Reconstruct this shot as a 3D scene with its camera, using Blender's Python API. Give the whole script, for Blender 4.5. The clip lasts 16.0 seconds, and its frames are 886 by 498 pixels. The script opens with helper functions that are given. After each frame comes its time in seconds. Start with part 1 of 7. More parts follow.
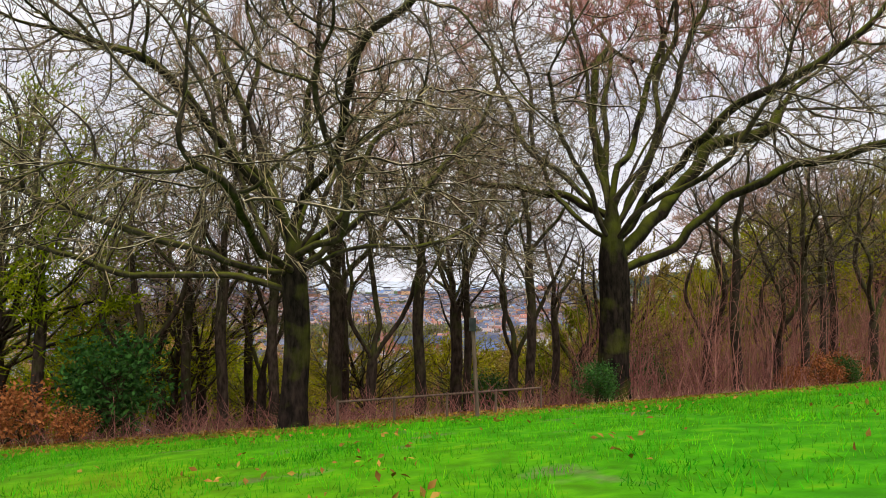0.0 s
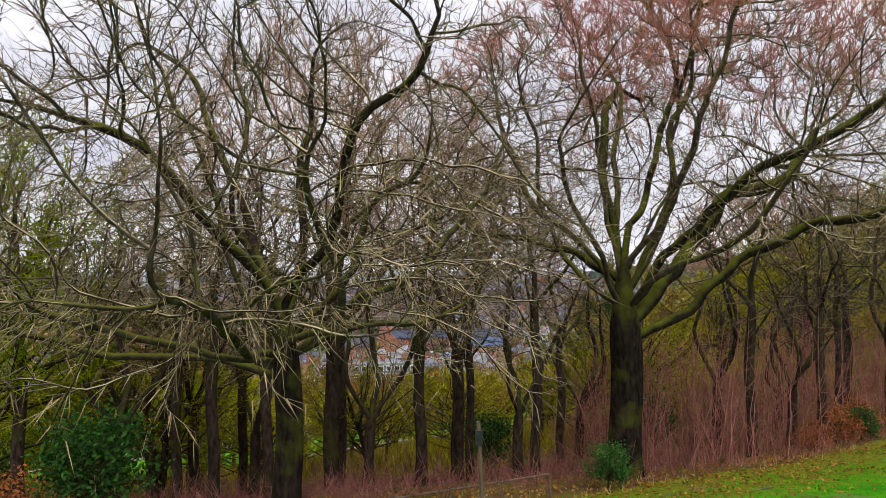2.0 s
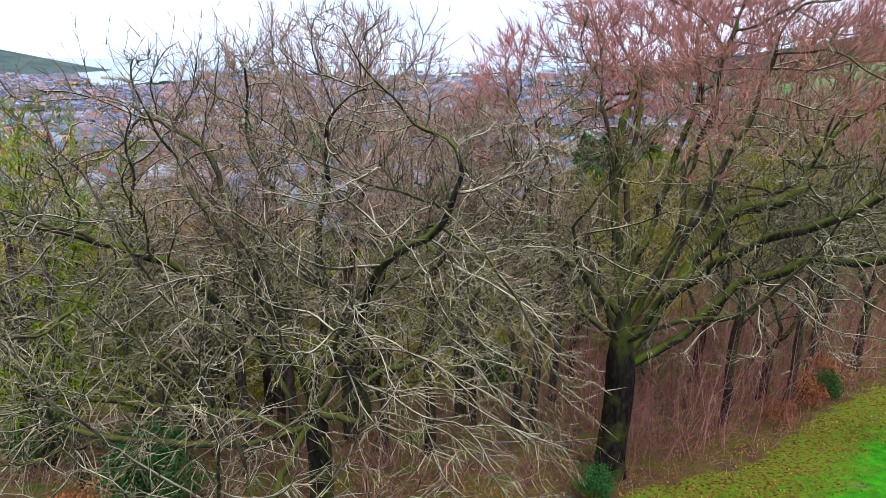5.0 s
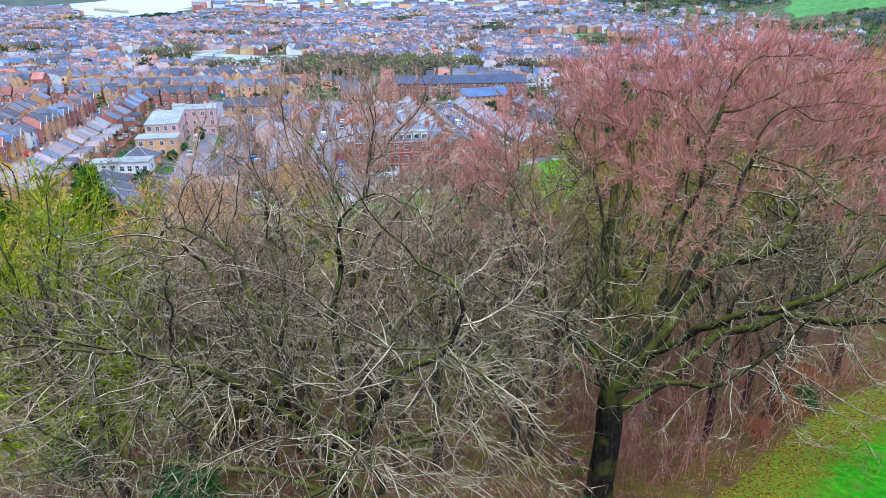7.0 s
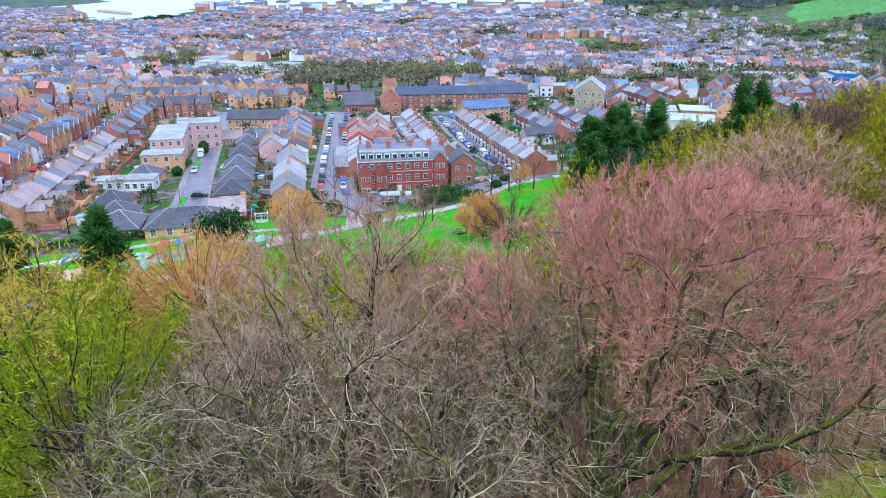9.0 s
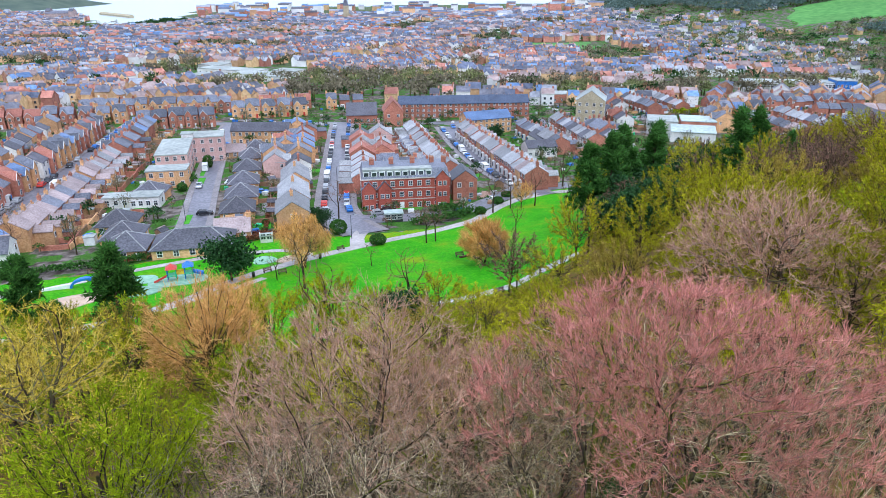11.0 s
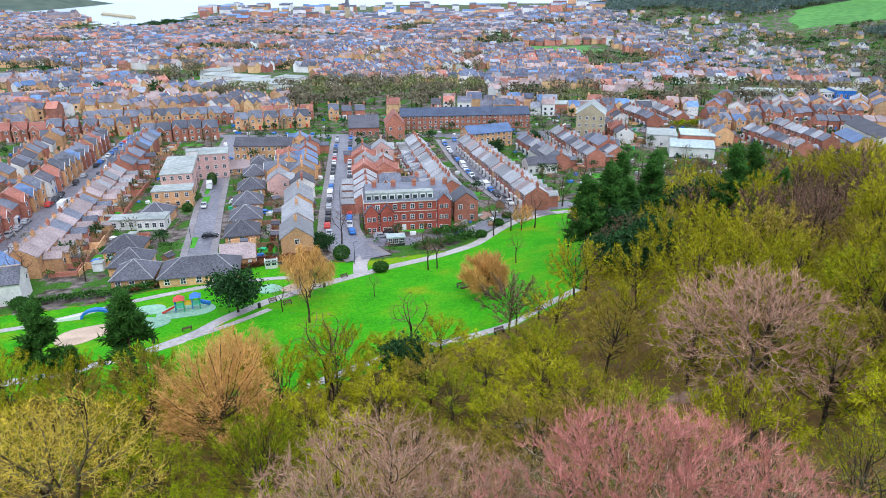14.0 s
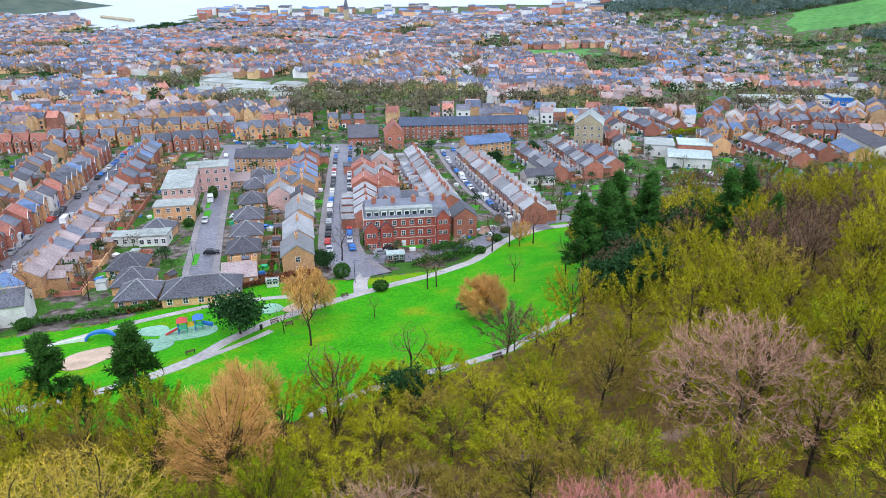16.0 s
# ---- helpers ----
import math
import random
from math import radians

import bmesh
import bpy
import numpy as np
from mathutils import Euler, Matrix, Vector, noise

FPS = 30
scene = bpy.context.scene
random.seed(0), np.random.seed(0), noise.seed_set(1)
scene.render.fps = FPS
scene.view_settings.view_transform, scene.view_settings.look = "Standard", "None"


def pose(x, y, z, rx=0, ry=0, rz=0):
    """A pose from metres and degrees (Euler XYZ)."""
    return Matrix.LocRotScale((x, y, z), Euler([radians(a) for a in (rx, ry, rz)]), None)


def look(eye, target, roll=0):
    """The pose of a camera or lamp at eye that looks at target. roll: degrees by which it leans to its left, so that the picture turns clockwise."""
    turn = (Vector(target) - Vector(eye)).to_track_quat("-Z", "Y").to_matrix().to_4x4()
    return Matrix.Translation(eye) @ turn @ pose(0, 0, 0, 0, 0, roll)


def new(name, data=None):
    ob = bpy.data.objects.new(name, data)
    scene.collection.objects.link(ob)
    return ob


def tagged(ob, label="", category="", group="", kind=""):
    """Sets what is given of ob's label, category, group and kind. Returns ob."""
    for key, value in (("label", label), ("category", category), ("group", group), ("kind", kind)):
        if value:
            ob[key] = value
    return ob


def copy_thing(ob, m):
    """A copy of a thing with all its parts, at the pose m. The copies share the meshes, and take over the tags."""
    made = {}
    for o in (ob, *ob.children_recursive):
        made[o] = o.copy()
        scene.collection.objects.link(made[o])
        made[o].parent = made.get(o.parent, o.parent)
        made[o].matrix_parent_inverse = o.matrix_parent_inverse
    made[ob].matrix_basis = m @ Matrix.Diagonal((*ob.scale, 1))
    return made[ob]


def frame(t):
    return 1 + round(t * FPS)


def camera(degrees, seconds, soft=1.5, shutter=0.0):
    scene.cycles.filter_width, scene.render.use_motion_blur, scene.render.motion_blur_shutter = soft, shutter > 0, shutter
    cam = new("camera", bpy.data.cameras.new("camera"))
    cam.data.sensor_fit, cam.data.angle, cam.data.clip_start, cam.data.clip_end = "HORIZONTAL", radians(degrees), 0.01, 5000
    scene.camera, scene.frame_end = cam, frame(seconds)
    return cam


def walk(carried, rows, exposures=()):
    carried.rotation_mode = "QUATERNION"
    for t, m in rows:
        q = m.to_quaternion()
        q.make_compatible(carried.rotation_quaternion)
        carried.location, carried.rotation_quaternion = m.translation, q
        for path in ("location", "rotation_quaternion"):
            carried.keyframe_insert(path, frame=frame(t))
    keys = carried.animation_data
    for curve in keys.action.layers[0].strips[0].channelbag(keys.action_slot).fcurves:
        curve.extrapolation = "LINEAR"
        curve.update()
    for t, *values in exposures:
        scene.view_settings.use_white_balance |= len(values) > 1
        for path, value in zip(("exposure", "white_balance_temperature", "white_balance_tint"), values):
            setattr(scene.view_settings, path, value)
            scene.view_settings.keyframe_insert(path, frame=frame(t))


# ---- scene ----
import collections

cam = camera(67.3, 16.0, soft=0.65)
PATH = [
    (0.0, pose(0.000, 0.000, 2.000, 92.00, 0.00, 0.00)),
    (0.5, pose(-0.010, 0.678, 2.074, 91.90, 0.00, 0.00)),
    (1.0, pose(-0.050, 1.163, 2.221, 92.00, 0.00, 0.10)),
    (1.5, pose(-0.070, 1.174, 3.062, 92.00, 0.10, 0.00)),
    (2.0, pose(-0.090, 1.119, 4.330, 91.10, 0.10, -0.10)),
    (2.5, pose(-0.080, 1.199, 5.474, 85.00, 0.10, 0.10)),
    (3.0, pose(-0.130, 1.198, 6.675, 77.90, -0.20, 0.10)),
    (3.5, pose(-0.260, 1.215, 7.886, 75.40, -0.30, 0.10)),
    (4.0, pose(-0.390, 1.261, 9.158, 75.00, -0.50, 0.00)),
    (4.5, pose(-0.600, 1.305, 10.481, 74.70, -0.90, -0.20)),
    (7.0, pose(-0.600, 1.105, 16.481, 67.60, 0.00, 0.00)),
    (7.5, pose(-0.600, 1.093, 17.779, 67.60, 0.00, 0.00)),
    (8.0, pose(-0.577, 1.089, 19.099, 67.60, -0.10, 0.10)),
    (8.5, pose(-0.531, 1.065, 20.428, 67.60, -0.10, 0.10)),
    (9.0, pose(-0.485, 1.040, 21.756, 67.60, -0.10, 0.20)),
    (11.5, pose(-0.784, 0.994, 27.920, 67.60, 0.00, 0.30)),
    (12.0, pose(-0.807, 0.934, 29.164, 67.50, 0.00, 0.30)),
    (12.5, pose(-0.830, 0.904, 30.420, 67.40, 0.00, 0.40)),
    (13.0, pose(-0.830, 0.896, 31.667, 67.40, 0.00, 0.40)),
    (13.5, pose(-0.830, 0.858, 32.902, 67.40, 0.00, 0.40)),
    (14.0, pose(-0.807, 0.862, 34.119, 67.40, 0.00, 0.40)),
    (14.5, pose(-0.784, 0.836, 35.324, 67.40, 0.00, 0.40)),
    (15.0, pose(-0.784, 0.810, 36.529, 67.40, 0.00, 0.40)),
    (15.5, pose(-0.784, 0.793, 37.755, 67.40, 0.10, 0.30)),
    (16.0, pose(-0.761, 0.789, 38.951, 67.40, 0.10, 0.30)),
]
EXPOSURE = [(0.0, -0.34, 6400, 12), (1.5, -0.3, 6300, 13), (2.4, -0.55, 6300, 14), (3.0, 0.32, 6500, 26), (3.5, 0.45, 6500, 24), (4.0, 0.15, 6300, 15), (4.7, -0.12, 5300, 11), (7.0, 0.05, 4800, 10), (9.2, 0.02, 4850, 10), (11.3, -0.02, 5300, 8), (16.0, -0.1, 5450, 7)]
walk(cam, PATH, EXPOSURE)

# ---- world and light ----
SUN_ELEV, SUN_ROT = 54, 160
world = bpy.data.worlds.new("overcast")
world.use_nodes = True
scene.world = world
wn, wl = world.node_tree.nodes, world.node_tree.links
wn.clear()
sky = wn.new("ShaderNodeTexSky")
sky.sky_type, sky.sun_disc = "NISHITA", False
sky.sun_elevation, sky.sun_rotation = radians(SUN_ELEV), radians(SUN_ROT)
sky_bg = wn.new("ShaderNodeBackground")
sky_bg.inputs[1].default_value = 0.1
wl.new(sky.outputs[0], sky_bg.inputs[0])
wco = wn.new("ShaderNodeTexCoord")
wmap = wn.new("ShaderNodeMapping")
wmap.inputs["Scale"].default_value = (1.6, 1.6, 5.0)
wno = wn.new("ShaderNodeTexNoise")
wno.inputs["Scale"].default_value, wno.inputs["Detail"].default_value = 2.2, 7
wramp = wn.new("ShaderNodeValToRGB")
wramp.color_ramp.elements[0].position, wramp.color_ramp.elements[0].color = 0.32, (0.66, 0.65, 0.74, 1)
wramp.color_ramp.elements[1].position, wramp.color_ramp.elements[1].color = 0.62, (0.97, 0.95, 0.98, 1)
cloud_bg = wn.new("ShaderNodeBackground")
cloud_bg.inputs[1].default_value = 1.7
wmix = wn.new("ShaderNodeMixShader")
wmix.inputs[0].default_value = 0.88
wout = wn.new("ShaderNodeOutputWorld")
wl.new(wco.outputs["Generated"], wmap.inputs[0])
wl.new(wmap.outputs[0], wno.inputs["Vector"])
wl.new(wno.outputs[0], wramp.inputs[0])
wl.new(wramp.outputs[0], cloud_bg.inputs[0])
wl.new(sky_bg.outputs[0], wmix.inputs[1])
wl.new(cloud_bg.outputs[0], wmix.inputs[2])
wl.new(wmix.outputs[0], wout.inputs[0])

sun_data = bpy.data.lights.new("sun", "SUN")
sun_data.energy, sun_data.angle, sun_data.color = 1.8, radians(12), (1.0, 0.95, 0.87)
sun_lamp = new("sun", sun_data)
_az = radians(SUN_ROT)
_dir = Vector((math.sin(_az) * math.cos(radians(SUN_ELEV)), math.cos(_az) * math.cos(radians(SUN_ELEV)), math.sin(radians(SUN_ELEV))))
sun_lamp.matrix_world = look(_dir * 200, (0, 0, 0))


# ---- materials ----
def mat(name, c1, c2, scale=4.0, rough=0.85, bump=0.15, metal=0.0, rand=0.0, island=0.0, hue=0.0, coarse=0.25, moss_lit_top=None, stretch=(1, 1, 1), spec=0.3, moss_lit_at=(0.52, 0.9)):
    """Two colours mixed by fine noise, darkened and lightened by coarse noise; rand and island vary the value piece by piece."""
    m = bpy.data.materials.new(name)
    m.use_nodes = True
    n, l = m.node_tree.nodes, m.node_tree.links
    b = n["Principled BSDF"]
    b.inputs["Roughness"].default_value, b.inputs["Metallic"].default_value = rough, metal
    b.inputs["Specular IOR Level"].default_value = spec
    geo = n.new("ShaderNodeNewGeometry")
    mp = n.new("ShaderNodeMapping")
    mp.inputs["Scale"].default_value = stretch
    l.new(geo.outputs["Position"], mp.inputs[0])
    fine = n.new("ShaderNodeTexNoise")
    fine.inputs["Scale"].default_value, fine.inputs["Detail"].default_value = scale, 8
    big = n.new("ShaderNodeTexNoise")
    big.inputs["Scale"].default_value, big.inputs["Detail"].default_value = scale * 0.09, 4
    l.new(mp.outputs[0], fine.inputs["Vector"])
    l.new(mp.outputs[0], big.inputs["Vector"])
    ramp = n.new("ShaderNodeValToRGB")
    ramp.color_ramp.elements[0].position, ramp.color_ramp.elements[1].position = 0.35, 0.66
    ramp.color_ramp.elements[0].color, ramp.color_ramp.elements[1].color = (*c1, 1), (*c2, 1)
    l.new(fine.outputs[0], ramp.inputs[0])
    hsv = n.new("ShaderNodeHueSaturation")
    val = n.new("ShaderNodeMapRange")
    val.inputs["From Min"].default_value, val.inputs["From Max"].default_value = 0.25, 0.75
    val.inputs["To Min"].default_value, val.inputs["To Max"].default_value = 1 - coarse, 1 + coarse
    l.new(big.outputs[0], val.inputs["Value"])
    factor, source = val.outputs[0], None
    for src, amount in ((n.new("ShaderNodeObjectInfo").outputs["Random"], rand), (geo.outputs["Random Per Island"], island)):
        if not amount:
            continue
        source = src
        vr = n.new("ShaderNodeMapRange")
        vr.inputs["To Min"].default_value, vr.inputs["To Max"].default_value = 1 - amount, 1 + amount
        l.new(src, vr.inputs["Value"])
        mul = n.new("ShaderNodeMath")
        mul.operation = "MULTIPLY"
        l.new(vr.outputs[0], mul.inputs[0])
        l.new(factor, mul.inputs[1])
        factor = mul.outputs[0]
    l.new(factor, hsv.inputs["Value"])
    if source is not None:
        if hue:
            frac = n.new("ShaderNodeMath")
            frac.operation = "MULTIPLY"
            frac.inputs[1].default_value = 7.31
            l.new(source, frac.inputs[0])
            fr = n.new("ShaderNodeMath")
            fr.operation = "FRACT"
            l.new(frac.outputs[0], fr.inputs[0])
            hr = n.new("ShaderNodeMapRange")
            hr.inputs["To Min"].default_value, hr.inputs["To Max"].default_value = 0.5 - hue, 0.5 + hue
            l.new(fr.outputs[0], hr.inputs["Value"])
            l.new(hr.outputs[0], hsv.inputs["Hue"])
    l.new(ramp.outputs[0], hsv.inputs["Color"])
    colour = hsv.outputs[0]
    # tint on upward faces: moss on bark, painted sky light on fine branches
    if moss_lit_top:
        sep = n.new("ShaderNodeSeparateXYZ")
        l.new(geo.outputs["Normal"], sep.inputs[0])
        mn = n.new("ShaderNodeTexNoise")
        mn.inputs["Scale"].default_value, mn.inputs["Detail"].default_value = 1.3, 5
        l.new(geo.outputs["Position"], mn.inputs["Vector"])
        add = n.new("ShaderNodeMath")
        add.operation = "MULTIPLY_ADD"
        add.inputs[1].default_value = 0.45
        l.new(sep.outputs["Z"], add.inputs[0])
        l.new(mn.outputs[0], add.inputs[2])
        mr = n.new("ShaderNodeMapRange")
        mr.inputs["From Min"].default_value, mr.inputs["From Max"].default_value = moss_lit_at
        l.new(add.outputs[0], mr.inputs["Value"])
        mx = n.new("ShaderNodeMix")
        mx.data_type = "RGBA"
        mx.inputs["B"].default_value = (*moss_lit_top, 1)
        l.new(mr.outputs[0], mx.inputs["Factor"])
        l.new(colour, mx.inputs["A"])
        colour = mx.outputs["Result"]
    l.new(colour, b.inputs["Base Color"])
    if bump:
        bp = n.new("ShaderNodeBump")
        bp.inputs["Strength"].default_value, bp.inputs["Distance"].default_value = bump, 0.05
        l.new(fine.outputs[0], bp.inputs["Height"])
        l.new(bp.outputs[0], b.inputs["Normal"])
    return m


BARK = mat("oak_bark", (0.010, 0.0075, 0.006), (0.038, 0.026, 0.02), 9, 0.95, 0.9, moss_lit_top=(0.12, 0.13, 0.014), stretch=(1, 1, 0.35), spec=0.05)
OAK_BRANCH = mat("oak_branch_bark", (0.028, 0.02, 0.016), (0.085, 0.06, 0.045), 6, 0.95, 0.4, moss_lit_top=(0.14, 0.14, 0.02), spec=0.05)
BRANCH = mat("branch_bark", (0.085, 0.06, 0.045), (0.22, 0.165, 0.12), 6, 0.95, 0.4, moss_lit_top=(0.14, 0.14, 0.025))
BARK_WOOD = mat("woodland_bark", (0.028, 0.02, 0.015), (0.09, 0.062, 0.044), 8, 0.95, 0.7, moss_lit_top=(0.085, 0.09, 0.02), rand=0.25, stretch=(1, 1, 0.4), spec=0.05)
# next four: pale tops over dark undersides put sky light into the colour
OAK_FINE = mat("fine_oak_branches", (0.03, 0.022, 0.018), (0.10, 0.072, 0.052), 4, 0.9, 0, island=0.5, spec=0.04, moss_lit_top=(0.66, 0.55, 0.32), moss_lit_at=(0.66, 0.95))
FINE_GREY = mat("fine_grey_branches", (0.03, 0.022, 0.017), (0.10, 0.07, 0.052), 4, 0.9, 0, island=0.45, spec=0.04, moss_lit_top=(0.30, 0.26, 0.15), moss_lit_at=(0.66, 0.95))
FINE_TAN = mat("fine_lit_lichened_branches", (0.04, 0.03, 0.024), (0.13, 0.095, 0.07), 4, 0.9, 0, island=0.45, spec=0.04, moss_lit_top=(0.68, 0.56, 0.34), moss_lit_at=(0.66, 0.95))
FINE_ROSE = mat("fine_rose_grey_branches", (0.16, 0.10, 0.075), (0.36, 0.25, 0.19), 4, 0.9, 0, island=0.4, spec=0.04, moss_lit_top=(0.50, 0.40, 0.28))
FINE_YELLOW = mat("fine_yellow_lichened_branches", (0.20, 0.14, 0.03), (0.42, 0.32, 0.07), 3, 0.9, 0, island=0.4, spec=0.04, moss_lit_top=(0.66, 0.52, 0.12))
TWIG_TAN = mat("tan_grey_twigs", (0.17, 0.105, 0.07), (0.42, 0.285, 0.19), 3, 0.85, 0, island=0.45, spec=0.04)
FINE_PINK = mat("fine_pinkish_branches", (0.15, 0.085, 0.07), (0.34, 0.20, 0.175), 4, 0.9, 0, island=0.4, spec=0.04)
TWIG_OAK = mat("oak_twigs", (0.20, 0.135, 0.07), (0.46, 0.34, 0.18), 3, 0.85, 0, island=0.45, spec=0.04)
TWIG_ROSE = mat("rose_grey_twigs", (0.36, 0.185, 0.12), (0.60, 0.37, 0.255), 3, 0.8, 0, island=0.35, spec=0.04)
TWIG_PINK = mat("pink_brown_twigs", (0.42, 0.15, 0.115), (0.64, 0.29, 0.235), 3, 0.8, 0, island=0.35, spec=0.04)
TWIG_GREY = mat("grey_brown_twigs", (0.15, 0.11, 0.08), (0.33, 0.25, 0.18), 3, 0.8, 0, island=0.35, spec=0.04)
TWIG_GREEN = mat("lichen_green_twigs", (0.19, 0.195, 0.002), (0.46, 0.44, 0.005), 2, 0.85, 0, island=0.45, rand=0.32, spec=0.04)
TWIG_LIME = mat("lime_green_twigs", (0.15, 0.21, 0.002), (0.38, 0.43, 0.005), 2, 0.85, 0, island=0.45, rand=0.32, spec=0.04)
TWIG_OLIVE = mat("olive_brown_twigs", (0.20, 0.145, 0.02), (0.38, 0.29, 0.05), 2, 0.85, 0, island=0.45, rand=0.32, spec=0.04)
TWIG_YELLOW = mat("yellow_twigs", (0.58, 0.40, 0.02), (0.82, 0.62, 0.06), 2, 0.85, 0, island=0.35, spec=0.04)
TWIG_ORANGE = mat("orange_brown_twigs", (0.54, 0.28, 0.07), (0.76, 0.46, 0.16), 2, 0.85, 0, island=0.3, spec=0.04)
TWIG_PURPLE = mat("purple_brown_twigs", (0.15, 0.085, 0.06), (0.28, 0.17, 0.12), 2, 0.85, 0, island=0.35, spec=0.04)
LEAF_DARK = mat("evergreen_leaves", (0.015, 0.045, 0.018), (0.05, 0.11, 0.03), 3, 0.5, 0, island=0.45, spec=0.04)
LEAF_HOLLY = mat("holly_leaves", (0.02, 0.07, 0.015), (0.07, 0.17, 0.03), 3, 0.4, 0, island=0.45, spec=0.04)
LEAF_COPPER = mat("copper_beech_leaves", (0.28, 0.09, 0.03), (0.50, 0.19, 0.06), 4, 0.8, 0, island=0.4, spec=0.04)
NEEDLE = mat("pine_needles", (0.022, 0.07, 0.012), (0.07, 0.16, 0.025), 3, 0.6, 0, island=0.45, spec=0.04)
HEDGE = mat("hedge_leaves", (0.025, 0.075, 0.015), (0.08, 0.17, 0.03), 3, 0.6, 0, island=0.4, spec=0.04)
HEDGE_RED = mat("beech_hedge_leaves", (0.12, 0.045, 0.025), (0.22, 0.09, 0.045), 3, 0.7, 0, island=0.4, spec=0.04)
BRAMBLE = mat("bramble_stems", (0.25, 0.095, 0.075), (0.46, 0.21, 0.16), 2, 0.85, 0, island=0.35, spec=0.04)
GRASS = mat("grass_blades", (0.03, 0.22, 0.002), (0.12, 0.47, 0.004), 1.6, 0.7, 0, island=0.4, hue=0.02, spec=0.05)
DEADGRASS = mat("straw_grass", (0.35, 0.26, 0.08), (0.52, 0.42, 0.16), 2, 0.8, 0, island=0.3)
FALLEN = mat("fallen_leaves", (0.22, 0.10, 0.02), (0.46, 0.27, 0.05), 4, 0.8, 0, island=0.45, hue=0.02, spec=0.04)
ROAD = mat("wet_asphalt", (0.13, 0.13, 0.155), (0.24, 0.23, 0.265), 1.2, 0.42, 0.05)
PAVE = mat("pavement_concrete", (0.20, 0.18, 0.185), (0.32, 0.29, 0.29), 1.5, 0.6, 0.05)
PATHM = mat("park_path_tarmac", (0.36, 0.32, 0.31), (0.52, 0.48, 0.46), 1.6, 0.55, 0.05)
DIRT = mat("worn_earth", (0.27, 0.15, 0.11), (0.44, 0.29, 0.22), 3, 0.9, 0.4)
BRICK = mat("red_brick", (0.33, 0.12, 0.08), (0.49, 0.215, 0.145), 2.5, 0.9, 0.1, rand=0.22)
BRICK_RED = mat("deep_red_brick", (0.30, 0.065, 0.045), (0.45, 0.125, 0.085), 2.5, 0.9, 0.1)
BANDS = mat("pale_stone_bands", (0.50, 0.42, 0.36), (0.64, 0.56, 0.50), 2, 0.9, 0.1)
BRICK_TAN = mat("buff_brick", (0.52, 0.28, 0.13), (0.72, 0.44, 0.23), 2.5, 0.9, 0.1, rand=0.22)
RENDER_W = mat("white_render", (0.66, 0.63, 0.60), (0.80, 0.78, 0.75), 2, 0.8, 0.05, rand=0.1)
RENDER_P = mat("pink_render", (0.58, 0.36, 0.32), (0.70, 0.47, 0.42), 2, 0.8, 0.05)
STONE = mat("buff_stone", (0.38, 0.32, 0.20), (0.52, 0.45, 0.31), 2, 0.9, 0.1)
SLATE = mat("blue_slate", (0.085, 0.09, 0.115), (0.19, 0.20, 0.245), 2.5, 0.5, 0.2, rand=0.45)
SLATE_L = mat("pale_grey_slate", (0.22, 0.22, 0.23), (0.40, 0.40, 0.41), 2.5, 0.55, 0.2, rand=0.35)
SLATE_N = mat("navy_slate", (0.05, 0.065, 0.11), (0.11, 0.135, 0.20), 2.5, 0.55, 0.2)
SLATE_B = mat("bright_blue_slate", (0.09, 0.14, 0.27), (0.17, 0.25, 0.42), 2.5, 0.45, 0.2, rand=0.2)
TILE = mat("red_clay_tile", (0.27, 0.10, 0.075), (0.42, 0.185, 0.135), 2.5, 0.8, 0.2, rand=0.25)
TILE_B = mat("brown_concrete_tile", (0.29, 0.22, 0.215), (0.43, 0.35, 0.34), 2.5, 0.7, 0.2, rand=0.2)
TILE_D = mat("dark_concrete_tile", (0.065, 0.065, 0.08), (0.14, 0.135, 0.16), 2.5, 0.6, 0.2, rand=0.25)
FLATROOF = mat("pale_roof_felt", (0.30, 0.33, 0.31), (0.46, 0.48, 0.45), 0.8, 0.7, 0.05, rand=0.08)
SHEET = mat("green_grey_roof_sheet", (0.36, 0.43, 0.42), (0.50, 0.57, 0.55), 0.8, 0.5, 0.05)
FRAME = mat("white_window_frame", (0.74, 0.74, 0.73), (0.82, 0.82, 0.80), 3, 0.5, 0)
GLASS = mat("window_glass", (0.02, 0.025, 0.035), (0.06, 0.07, 0.09), 0.5, 0.08, 0, spec=0.8)
POT = mat("terracotta_pots", (0.42, 0.20, 0.11), (0.55, 0.30, 0.18), 4, 0.9, 0.1)
RIDGE = mat("pale_ridge_tiles", (0.34, 0.25, 0.22), (0.50, 0.40, 0.36), 3, 0.8, 0.1, rand=0.2)
WOODM = mat("weathered_timber", (0.09, 0.055, 0.04), (0.20, 0.13, 0.09), 12, 0.9, 0.4, stretch=(1, 1, 0.2))
METAL = mat("dark_metal", (0.03, 0.03, 0.035), (0.07, 0.07, 0.075), 6, 0.5, 0.05, metal=0.4)
RUBBER = mat("green_safety_surface", (0.20, 0.38, 0.27), (0.34, 0.52, 0.38), 1.5, 0.9, 0.05)
SAND = mat("play_sand", (0.50, 0.36, 0.25), (0.62, 0.47, 0.35), 3, 0.95, 0.1)
RED = mat("red_paint", (0.50, 0.04, 0.03), (0.60, 0.07, 0.05), 5, 0.4, 0)
BLUE = mat("blue_paint", (0.03, 0.14, 0.50), (0.06, 0.22, 0.62), 5, 0.4, 0)
GREENP = mat("green_paint", (0.03, 0.38, 0.16), (0.06, 0.48, 0.22), 5, 0.4, 0)
